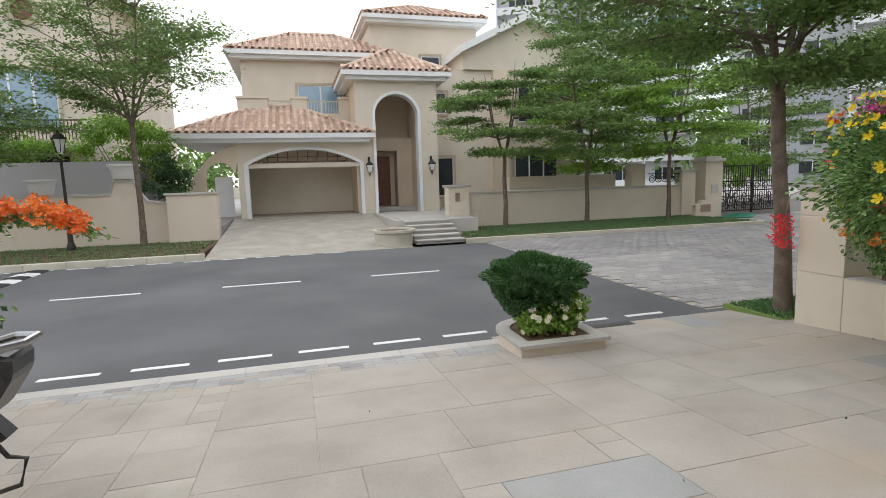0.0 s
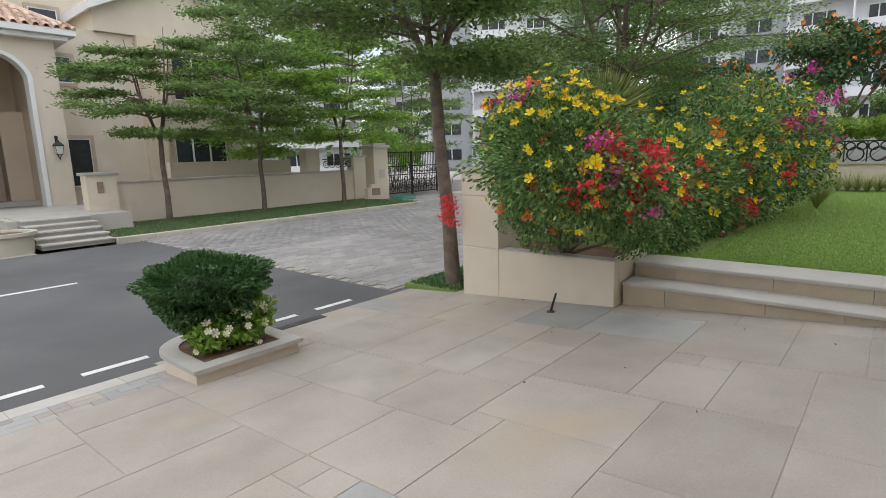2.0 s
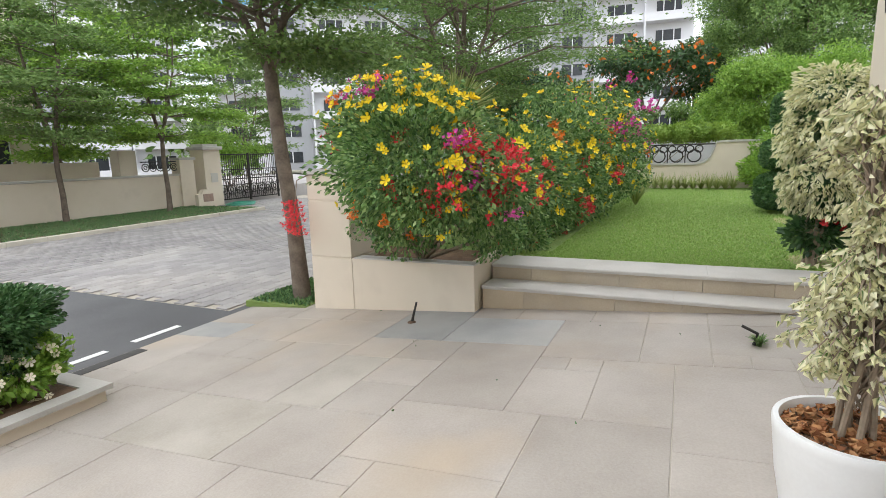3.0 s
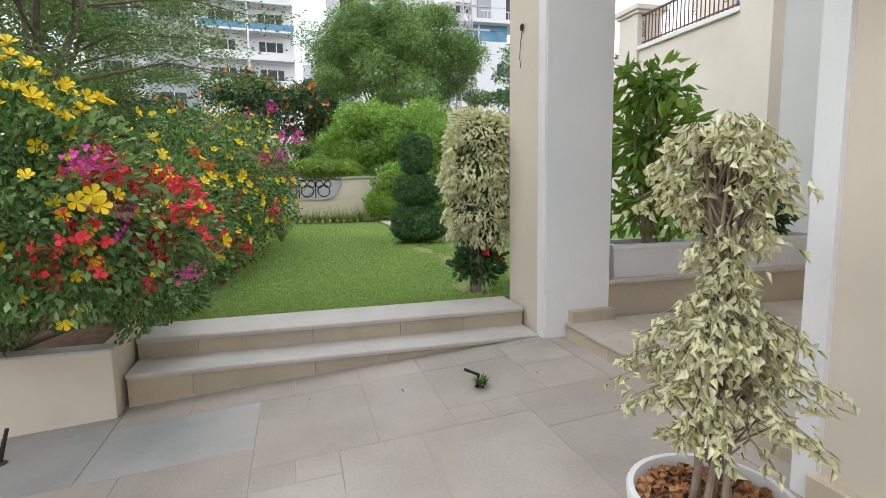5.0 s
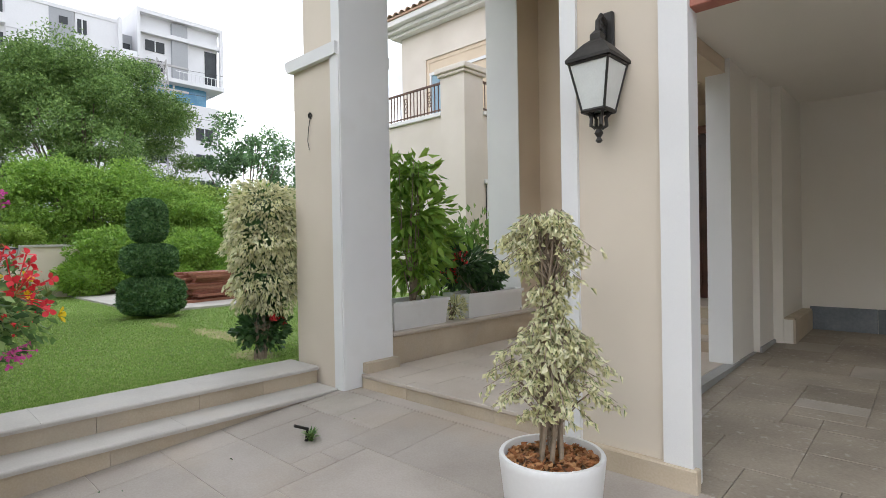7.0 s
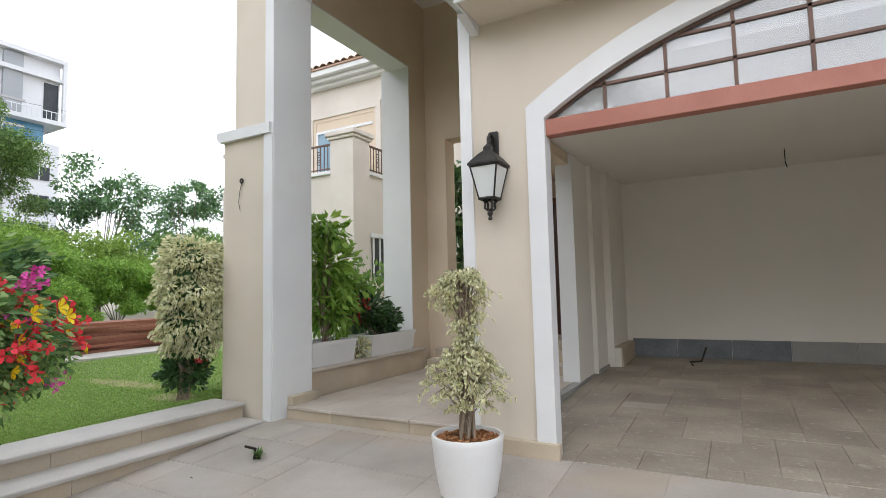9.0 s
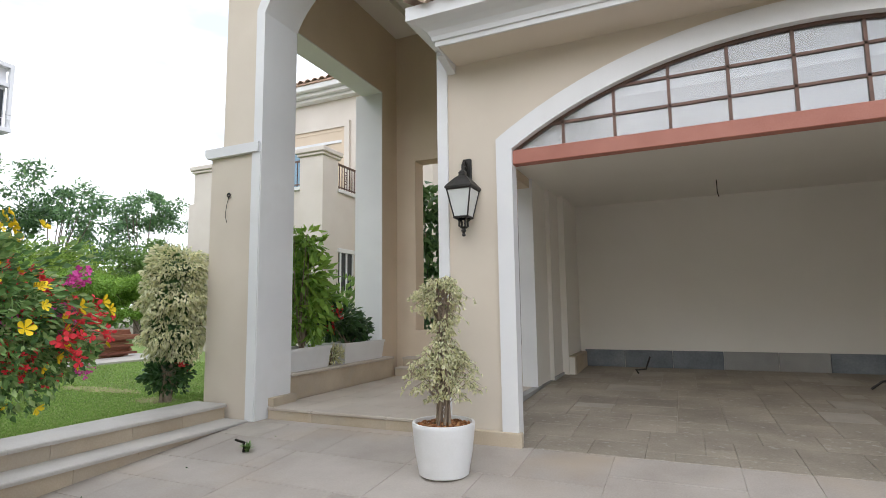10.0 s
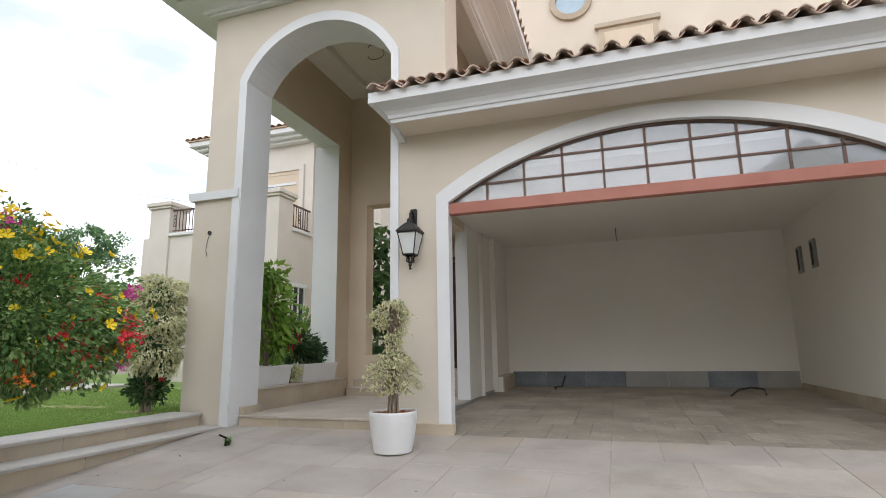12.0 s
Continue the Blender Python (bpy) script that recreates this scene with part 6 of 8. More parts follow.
# climber at the pier: cream variegated fig over dark leaves with red flowers
t, P, D = bush("climbing_fig", (7.3, -0.3, LAWN_Z - 0.02), [((7.3, -0.36, 1.9), (0.4, 0.4, 0.3)), ((7.3, -0.34, 1.5), (0.42, 0.46, 0.36)), ((7.32, -0.36, 1.05), (0.38, 0.42, 0.34))], 53, "cream variegated weeping fig clipped beside the pier", L_VAR, 0.075, 7600, 0.3, 0.2, 3, droop=1.1, width=0.46, jitter=0.4)
# dark fill behind the cream leaves: the crown's inner shade put into colour
t2_, P2, D2 = bush("fig_growth", (7.3, -0.3, LAWN_Z - 0.02), [((7.3, -0.36, 1.7), (0.3, 0.33, 0.4)), ((7.31, -0.36, 1.15), (0.3, 0.34, 0.45))], 153, "dark leaves added for the shade inside the weeping fig beside the pier", L_DARK, 0.08, 1400, 0.3, 0.1, 1, core=0.8)
t, P, D = bush("red_flower_shrub", (7.35, -0.25, LAWN_Z - 0.02), [((7.38, -0.34, 0.55), (0.3, 0.32, 0.26))], 54, "low dark green shrub with red flowers", L_DARK, 0.1, 700, 0.6, 0.15, 5)
bloom(t, SMALLR, P, D, 3, 54, 0.05)

# potted fig on the drive
POT = (3.12, 0.31)
pz = drive_z(POT[1])
pot = thing("plant_pot", (POT[0], POT[1], pz), "tall round white planter filled with bark chips", "planter")
part("shell", lathe(bmesh.new(), [(0.2, pz), (0.215, pz + 0.01), (0.25, pz + 0.2), (0.272, pz + 0.4), (0.275, pz + 0.43), (0.27, pz + 0.44), (0.25, pz + 0.44), (0.245, pz + 0.42), (0.24, pz + 0.36)], POT[0], POT[1], 48), POTW, pot, smooth=True)
part("soil", lathe(bmesh.new(), [(0.245, pz + 0.33), (0.243, pz + 0.385), (0.1, pz + 0.395)], POT[0], POT[1], 32), SOIL, pot)
rg = np.random.default_rng(55)
a, q = rg.uniform(0, 6.283, 420), 0.235 * np.sqrt(rg.uniform(0, 1, 420))
cp = np.stack([POT[0] + q * np.cos(a), POT[1] + q * np.sin(a), np.full(420, pz + 0.398) + rg.uniform(0, 0.018, 420)], 1)
leaves("mulch", pot, 55, cp, rg.normal(0, 1, (420, 3)) * np.array((1, 1, 0.25)), 0.05, 0.028, CHIPS, 0.1, 0.3, "reddish bark chips")
px, py = POT
fig = thing("weeping_fig", (px, py, pz + 0.385), "cream variegated weeping fig in the white pot", "plant")
rr = random.Random(56)
for k in range(6):
    a = k * 1.05
    part("stem", tube(bmesh.new(), [(px + 0.06 * math.cos(a), py + 0.06 * math.sin(a), pz + 0.38), (px + 0.05 * math.cos(a + 1), py + 0.05 * math.sin(a + 1), pz + 0.8), (px + 0.03 * math.cos(a + 2), py + 0.03 * math.sin(a + 2), pz + 1.3), (px + 0.08 * math.cos(a + 2.5), py + 0.08 * math.sin(a + 2.5), pz + 1.58)], [0.013, 0.011, 0.008, 0.003], 7), TWIG, fig, smooth=True)
tips = []
PROFILE = [(0.62, 0.18), (0.74, 0.29), (0.88, 0.31), (1.06, 0.2), (1.18, 0.1), (1.32, 0.11), (1.45, 0.24), (1.58, 0.25), (1.7, 0.13)]
bm = bmesh.new()
for k in range(240):
    z = rr.choice((rr.uniform(0.68, 1.08), rr.uniform(0.66, 1.05), rr.uniform(0.74, 1.05), rr.uniform(1.4, 1.7), rr.uniform(1.42, 1.68), rr.uniform(1.08, 1.4)))
    prof = float(np.interp(z, [p for p, q in PROFILE], [q for p, q in PROFILE])) * rr.uniform(0.4, 1.2)
    a = rr.uniform(0, 6.283)
    s0 = Vector((px + rr.uniform(-0.04, 0.04), py + rr.uniform(-0.04, 0.04), pz + z - 0.17))
    e = Vector((px + prof * math.cos(a), py + prof * math.sin(a), pz + z - 0.06 * prof / 0.35))
    m = Vector((px + prof * 0.6 * math.cos(a), py + prof * 0.6 * math.sin(a), pz + z + 0.02))
    tube(bm, [s0, m, e], [0.005, 0.0035, 0.0015], 4)
    tips.append((s0, m, e))
part("twig_growth", bm, TWIG, fig, "thin bare grey-brown twigs", kind="stuff")
C, A = [], []
rg = np.random.default_rng(57)
for s0, m, e in tips:
    for j in range(rr.randint(10, 22)):
        u = rg.uniform(0.35, 1.06)
        c = s0.lerp(m, u * 2) if u < 0.5 else m.lerp(e, u * 2 - 1)
        dd = (e - s0).normalized()
        w = rg.normal(0, 0.5, 3)
        C.append(np.array(c) + np.array((w[0] * 0.045, w[1] * 0.045, -0.022 + w[2] * 0.02)))
        A.append(np.array((dd.x * 0.6 + w[0], dd.y * 0.6 + w[1], -1.1)))
leaves("foliage", fig, 58, np.array(C), np.array(A), 0.041, 0.021, L_VAR, 0.4, 0.7)

# flowering climbers over the planter
blobs = [((5.1, 3.2, 1.4), (0.72, 0.8, 0.58)), ((5.0, 2.95, 1.16), (0.56, 0.6, 0.4)), ((5.85, 3.95, 1.3), (0.5, 0.5, 0.7)), ((5.3, 3.35, 1.78), (0.6, 0.7, 0.4)), ((5.95, 3.7, 0.82), (0.42, 0.8, 0.42)), ((5.6, 2.75, 1.05), (0.66, 0.46, 0.4)), ((5.2, 2.4, 1.15), (0.4, 0.33, 0.26)), ((6.4, 2.85, 0.6), (0.45, 0.34, 0.3)), ((6.2, 4.45, 1.6), (0.4, 0.42, 0.42))]
t, P, D = bush("flowering_climber", (6.4, 3.8, 0.2), blobs, 61, "mixed bougainvillea and yellow trumpet flowers spilling over a planter", L_BOUG, 0.058, 28000, 0.4, 0.2, 3, droop=0.35, jitter=0.55)
front = lambda p, d: d[0] < 0.45 and p[2] > 1.2
bloom(t, YEL, P, D, 130, 62, 0.1, lambda p, d: d[0] < 0.4 and p[2] > 1.75 and math.sin(9 * p[0] + 4 * p[1]) > -0.2)
bloom(t, YEL, P, D, 26, 63, 0.08, lambda p, d: d[0] < 0.1 and p[2] < 1.6 and p[0] < 5.3, (0.7, 1.0))
bloom(t, YEL, P, D, 34, 163, 0.1, lambda p, d: p[1] < 2.9 and 1.15 < p[2] < 2.1 and p[0] < 6.2)
bloom(t, PINKC, P, D, 6, 164, 0.09, lambda p, d: p[1] < 2.9 and 0.9 < p[2] < 1.7 and p[0] < 5.6, (0.6, 0.9))
bloom(t, REDC, P, D, 5, 64, 0.08, lambda p, d: d[0] < 0.1 and 1.0 < p[2] < 1.6 and p[0] < 5.2, (0.5, 0.8))
bloom(t, REDC, P, D, 15, 65, 0.1, lambda p, d: p[1] < 2.75 and d[1] < 0 and p[0] < 6.0 and 0.95 < p[2] < 1.55, (0.8, 1.3))
bloom(t, ORAC, P, D, 8, 66, 0.08, lambda p, d: d[0] < 0.1 and 0.6 < p[2] < 1.05 and p[1] > 3.0 and p[0] < 5.8, (0.6, 1.0))
bloom(t, PINKC, P, D, 4, 67, 0.1, lambda p, d: d[0] < 0.2 and p[2] > 1.1)
bloom(t, REDC, P, D, 3, 168, 0.09, lambda p, d: d[0] * -0.8 + d[1] * 0.55 > 0.4 and 1.0 < p[2] < 1.6, (0.6, 1.0))
bloom(t, YEL, P, D, 9, 169, 0.09, lambda p, d: d[0] * -0.8 + d[1] * 0.55 > 0.4 and 0.9 < p[2] < 1.6)
bloom(t, REDC, P, D, 9, 170, 0.12, lambda p, d: p[1] < 2.75 and p[0] < 5.7 and 0.95 < p[2] < 1.45, (0.7, 1.1))
bloom(t, YEL, P, D, 24, 171, 0.1, lambda p, d: p[1] < 3.2 and d[0] < 0.3 and 1.0 < p[2] < 1.9)
bloom(t, ORAC, P, D, 3, 68, 0.1, lambda p, d: p[1] > 3.7 and p[2] > 1.9)
bloom(t, REDC, P, D, 3, 69, 0.06, lambda p, d: p[1] > 4.9 and p[2] > 1.0)
bm = bmesh.new()
tube(bm, [(6.3, 4.9, 1.4), (5.9, 5.2, 1.2), (5.8, 5.2, 0.8)], [0.01, 0.008, 0.004], 5)
part("hanging_stem", bm, TWIG, t)
for k in range(5):
    ob = link_mesh("flower", REDC, None, t)
    ob.matrix_basis = Matrix.Translation((5.8 + rr.uniform(-0.05, 0.05), 5.2 + rr.uniform(-0.05, 0.05), 0.6 + 0.08 * k))
blobs = [((8.3, 3.3, 1.0), (1.0, 0.85, 0.9)), ((10.0, 2.95, 1.35), (1.1, 0.95, 1.15)), ((11.5, 2.6, 1.5), (1.1, 0.9, 1.15)), ((12.6, 2.4, 1.3), (0.8, 0.8, 0.95)), ((9.2, 2.75, 0.7), (0.8, 0.5, 0.5)), ((7.5, 3.0, 0.75), (0.6, 0.5, 0.55))]
t, P, D = bush("flowering_border", (9.5, 3.6, 0.2), blobs, 71, "bank of yellow trumpet flowers and bougainvillea beside the lawn", L_BOUG, 0.075, 30000, 0.4, 0.2, 3, droop=0.3)
near = lambda p, d: d[1] < 0.4 or d[0] < -0.2
bloom(t, YEL, P, D, 340, 72, 0.14, lambda p, d: (d[1] < 0.3 or d[0] < -0.2) and p[2] > 0.6, (1.1, 1.6))
bloom(t, REDC, P, D, 26, 73, 0.12, lambda p, d: d[1] < 0.2 and p[2] < 1.4 and p[0] < 10)
bloom(t, PINKC, P, D, 26, 74, 0.16, lambda p, d: p[0] > 10.8 and p[2] > 1.4 and d[1] < 0.3, (1.0, 1.5))
bloom(t, ORAC, P, D, 10, 75, 0.12, lambda p, d: d[1] < 0.2 and p[2] > 1.0)
bush("ground_cover", (9.5, 2.7, 0.2), [((7.4 + 0.7 * k, 2.75 + 0.12 * (k % 2), 0.4), (0.45, 0.32, 0.24)) for k in range(8)], 76, "low pale green ground cover along the lawn edge", L_BOUG, 0.06, 5000, 0.5, 0.2, 2)

# round clipped bush in its kerb-side planter
bp = thing("kerb_planter", (2.8, 5.6, -0.4), "low stone planter with one rounded end at the road edge", "planter")


def d_shape(x0, x1, y0, y1, r, n=10):
    return [(x1, y0), (x1, y1)] + [(x0 + r + r * math.cos(math.pi / 2 + math.pi / 2 * i / n), y1 - r + r * math.sin(math.pi / 2 + math.pi / 2 * i / n)) for i in range(n + 1)] + [(x0, y0)]


zt = -0.27
part("body", prism(bmesh.new(), d_shape(2.24, 3.26, 5.09, 6.15, 0.5), -0.75, zt - 0.04, "xy"), WALLC, bp)
outer, inner = d_shape(2.21, 3.3, 5.05, 6.18, 0.5), d_shape(2.37, 3.14, 5.2, 6.03, 0.38)
part("coping", band(bmesh.new(), inner + inner[:1], outer + outer[:1], zt - 0.04, zt, "xy"), COPING, bp)
part("soil", prism(bmesh.new(), inner, zt - 0.03, zt - 0.012, "xy"), SOIL, bp)
bush("round_shrub", (2.8, 5.68, zt - 0.02), [((2.7, 5.72, 0.34), (0.62, 0.52, 0.28)), ((2.7, 5.72, 0.12), (0.48, 0.42, 0.26))], 81, "dense dark green clipped dome shrub in a kerb planter", L_BOX, 0.05, 15000, 0.3, 0.1, 6, stem_r=0.015, core=0.7)
t, P, D = bush("white_flower_shrub", (2.82, 5.5, zt - 0.02), [((2.85, 5.42, -0.06), (0.36, 0.22, 0.2)), ((3.02, 5.48, 0.02), (0.22, 0.24, 0.22)), ((2.56, 5.45, -0.12), (0.22, 0.24, 0.15))], 82, "low leafy plant with cream and pink flowers", L_LIGHT, 0.07, 1900, 0.6, 0.15, 3)
bloom(t, WHI, P, D, 30, 83, 0.06, lambda p, d: d[1] < 0.2)

# planter boxes on the ledge
for k, (ya, yb) in enumerate(((-2.15, -1.3), (-3.75, -2.6))):
    pb = thing("planter_box", (6.35, (ya + yb) / 2, 0.5), "long white planter box with dark soil", "planter", "white planter boxes")
    bm = bmesh.new()
    v = []
    for z, e in ((0.5, 0.0), (0.78, 0.03), (0.78, 0.045), (0.82, 0.045), (0.82, -0.01), (0.74, -0.015)):
        v.append([bm.verts.new(p) for p in ((6.16 - e, ya - e, z), (6.54 + e, ya - e, z), (6.54 + e, yb + e, z), (6.16 - e, yb + e, z))])
    for a, b in zip(v, v[1:]):
        for i in range(4):
            bm.faces.new((a[i], a[(i + 1) % 4], b[(i + 1) % 4], b[i]))
    bm.faces.new(v[0])
    part("box", bm, POTW, pb)
    part("soil", boxed(6.15, 6.55, ya, yb, 0.7, 0.745), SOIL, pb)
bush("broadleaf_shrub", (6.38, -1.8, 0.745), [((6.55, -2.0, 1.8), (0.5, 0.65, 0.5)), ((6.55, -1.95, 2.3), (0.42, 0.5, 0.36)), ((6.6, -2.4, 1.5), (0.35, 0.45, 0.35)), ((6.45, -1.95, 1.2), (0.36, 0.55, 0.4))], 84, "bright green broad-leaved shrub in the planter box", L_LIGHT, 0.21, 1150, 0.85, 0.2, 5, droop=0.55, width=0.4, jitter=0.4, stem_r=0.012)
t, P, D = bush("broadleaf_shrub", (6.4, -3.0, 0.745), [((6.5, -2.9, 1.15), (0.35, 0.5, 0.35)), ((6.42, -3.3, 1.0), (0.3, 0.4, 0.3))], 85, "dark green leafy shrub with a red flower in the planter box", L_DARK, 0.14, 900, 0.75, 0.15, 4, droop=0.3, width=0.42, stem_r=0.012)
bloom(t, REDC, P, D, 2, 85, 0.06, lambda p, d: d[1] > 0.2)
bush("trailing_plant", (6.3, -2.38, 0.5), [((6.2, -2.38, 0.66), (0.15, 0.16, 0.16))], 86, "small striped leafy plant between the planter boxes", L_VAR, 0.11, 120, 0.6, 0.1, 3, width=0.3)
bush("dark_climber", (6.25, -6.0, 0.2), [((6.25, -6.0, 1.3 + 0.6 * k), (0.4, 0.4, 0.5)) for k in range(5)], 87, "large dark-leaved plant behind the porch opening", L_TOPI, 0.28, 500, 0.5, 0.1, 1, droop=0.6, width=0.6)
bush("dark_climber", (8.0, -5.0, 0.24), [((8.2, -5.2, 1.2), (0.9, 0.8, 0.9)), ((9.2, -5.6, 1.0), (0.9, 0.7, 0.8))], 88, "leafy green shrubs behind the porch", L_NEEM, 0.16, 1600, 0.5, 0.15, 3)

# orange bougainvillea at the other edge of the drive
t, P, D = bush("orange_bougainvillea", (-3.4, 4.6, -0.4), [((-2.75, 4.9, 1.2), (0.55, 0.5, 0.16)), ((-3.0, 4.7, 0.45), (0.7, 0.6, 0.4)), ((-3.5, 4.6, 0.9), (0.7, 0.7, 0.6))], 93, "orange bougainvillea with arching flower sprays", L_BOUG, 0.07, 3400, 0.5, 0.2, 4)
bloom(t, ORAC, P, D, 46, 94, 0.05)
bm = bmesh.new()
for k in range(5):
    tube(bm, [(-2.6, 4.9, 1.15), (-2.1, 4.85 + 0.05 * k, 1.33), (-1.65 + 0.05 * k, 4.8 + 0.06 * k, 1.18 - 0.02 * k)], [0.008, 0.006, 0.003], 4)
part("arching_stem", bm, TWIG, t)
C = np.array([(-1.55 - 0.9 * u + rr.uniform(-0.06, 0.06), 4.85 + rr.uniform(-0.15, 0.15), 1.18 + 0.14 * math.sin(3.1 * u) + rr.uniform(-0.07, 0.03)) for u in [rr.random() for k in range(300)]])
leaves("spray_leaves", t, 95, C, np.tile(np.array((0.5, 0, -0.6)), (300, 1)), 0.06, 0.035, L_BOUG)
for k in range(34):
    u = rr.random()
    ob = link_mesh("flower", ORAC, None, t)
    ob.matrix_basis = Matrix.Translation((-1.6 - 0.95 * u, 4.85 + rr.uniform(-0.15, 0.15), 1.22 + 0.14 * math.sin(3.1 * u) + rr.uniform(-0.02, 0.05))) @ Matrix.Rotation(rr.uniform(0, 6), 4, "Z")

# lawn grass
rg = np.random.default_rng(97)
n = 110000
gx = 7.04 + (rg.uniform(0, 1, n) ** 1.7) * 12.4
gy = rg.uniform(-0.95, 2.9, n)
side = rg.uniform(0, 1, n) < 0.22
gx[side] = 7.1 + rg.uniform(0, 1, side.sum()) * 6.6
gy[side] = rg.uniform(-4.5, -0.5, side.sum())
keep = ~((gy > 2.45) & (gx > 7.4))
for cx, cy, rx, ry in ((9.4, -0.75, 1.3, 0.28), (7.6, -0.35, 0.5, 0.3), (11.2, -0.6, 0.6, 0.18)):
    dry = ((gx - cx) / rx) ** 2 + ((gy - cy) / ry) ** 2 < rg.uniform(0.3, 1.3, n)
    keep &= ~(dry & (rg.uniform(0, 1, n) < 0.8))
    bmp = lathe(bmesh.new(), [(1.0, -0.03), (0.97, 0.004), (0.6, 0.006), (0.02, 0.007)], 0, 0, 20)
    for v in bmp.verts:
        k = 1 + 0.16 * noise.noise(Vector((v.co.x * 2 + cx, v.co.y * 2, 0)))
        v.co = Vector((cx + v.co.x * rx * 0.8 * k, cy + v.co.y * ry * 0.8 * k, LAWN_Z - 0.004 + v.co.z))
    part("ground_dry_patch", bmp, DRY, kind="structure", label="dry brown worn patch of lawn")
pts = np.stack([gx, gy, np.full(n, LAWN_Z + 0.003)], 1)[keep]
leaves("lawn_grass", None, 97, pts, np.tile(np.array((0, 0, 1.0)), (len(pts), 1)), 0.036, 0.013, L_GRASS, 0.6, 0.2, label="short mown lawn grass, patchy and dry near the patio")
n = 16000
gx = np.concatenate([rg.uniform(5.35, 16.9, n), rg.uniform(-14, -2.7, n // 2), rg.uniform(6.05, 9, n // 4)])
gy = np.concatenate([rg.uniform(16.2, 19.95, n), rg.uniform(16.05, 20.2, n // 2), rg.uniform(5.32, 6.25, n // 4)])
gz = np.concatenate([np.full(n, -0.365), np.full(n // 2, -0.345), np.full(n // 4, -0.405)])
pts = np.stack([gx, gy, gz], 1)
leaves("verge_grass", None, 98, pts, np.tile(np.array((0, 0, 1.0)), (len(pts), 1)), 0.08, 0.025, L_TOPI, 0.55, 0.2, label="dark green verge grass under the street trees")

# ---- distance: apartment towers, pylon, wires ----------------------------
def tower(loc, width, depth, floors, turn, label, fh=3.4, blue=True, seed=0):
    """An apartment tower with floor slabs, balconies, windows and grey panels; its front faces -y before the turn."""
    t = thing("apartment_tower", (0, 0, 0), label, "building", "apartment towers")
    h = floors * fh
    part("body", boxed(-width / 2, width / 2, 0.6, depth, 0, h), APTW, t)
    bays = int(width // 5.5)
    bw = width / bays
    bm_slab = bmesh.new()
    rr = random.Random(seed)
    pane_me, rail_me = {}, {}
    for b in range(bays):
        x0 = -width / 2 + b * bw
        kind = b % 3
        if kind == 1:
            part("panel", boxed(x0 + 0.2, x0 + bw - 0.2, 0.35, 0.6, 0, h), APTG, t)
        for f in range(floors):
            z = f * fh
            if kind == 1:
                w = part("window", boxed(x0 + bw * 0.28, x0 + bw * 0.72, 0.25, 0.36, z + 1.0, z + 2.4), WINDOWG, t)
                part("frame", boxed(x0 + bw * 0.49, x0 + bw * 0.51, 0.2, 0.26, z + 1.0, z + 2.4), ALU, w)
            else:
                w = part("window", boxed(x0 + bw * 0.25, x0 + bw * 0.75, 0.5, 0.61, z + 0.3, z + 2.3), WINDOWG, t)
                part("frame", boxed(x0 + bw * 0.38, x0 + bw * 0.4, 0.44, 0.51, z + 0.3, z + 2.5), ALU, w)
                part("frame", boxed(x0 + bw * 0.6, x0 + bw * 0.62, 0.44, 0.51, z + 0.3, z + 2.5), ALU, w)
                part("balcony", boxed(x0 + 0.15, x0 + bw - 0.15, -1.1, 0.6, z - 0.25, z), APTW, t)
                part("balcony_rail", boxed(x0 + 0.15, x0 + bw - 0.15, -1.1, -1.03, z, z + 0.75), BLUEG if (blue and f == 6) else APTW, t)
                part("balcony_cheek", boxed(x0, x0 + 0.2, -1.15, 0.6, z - 0.25, z + fh - 0.25), APTW, t)
    part("parapet", boxed(-width / 2 - 0.3, width / 2 + 0.3, -1.2, depth, h, h + 0.5), APTW, t)
    part("roof_room", boxed(-width / 5, width / 6, 2, depth - 1, h + 0.5, h + 3.2), APTG, t)
    t.matrix_world = Matrix.Translation(loc) @ Matrix.Rotation(turn, 4, "Z")
    return t


tower((74, 12.1, 0), 23, 14, 12, radians(-84), "white and grey apartment tower with blue balcony rails", seed=1)


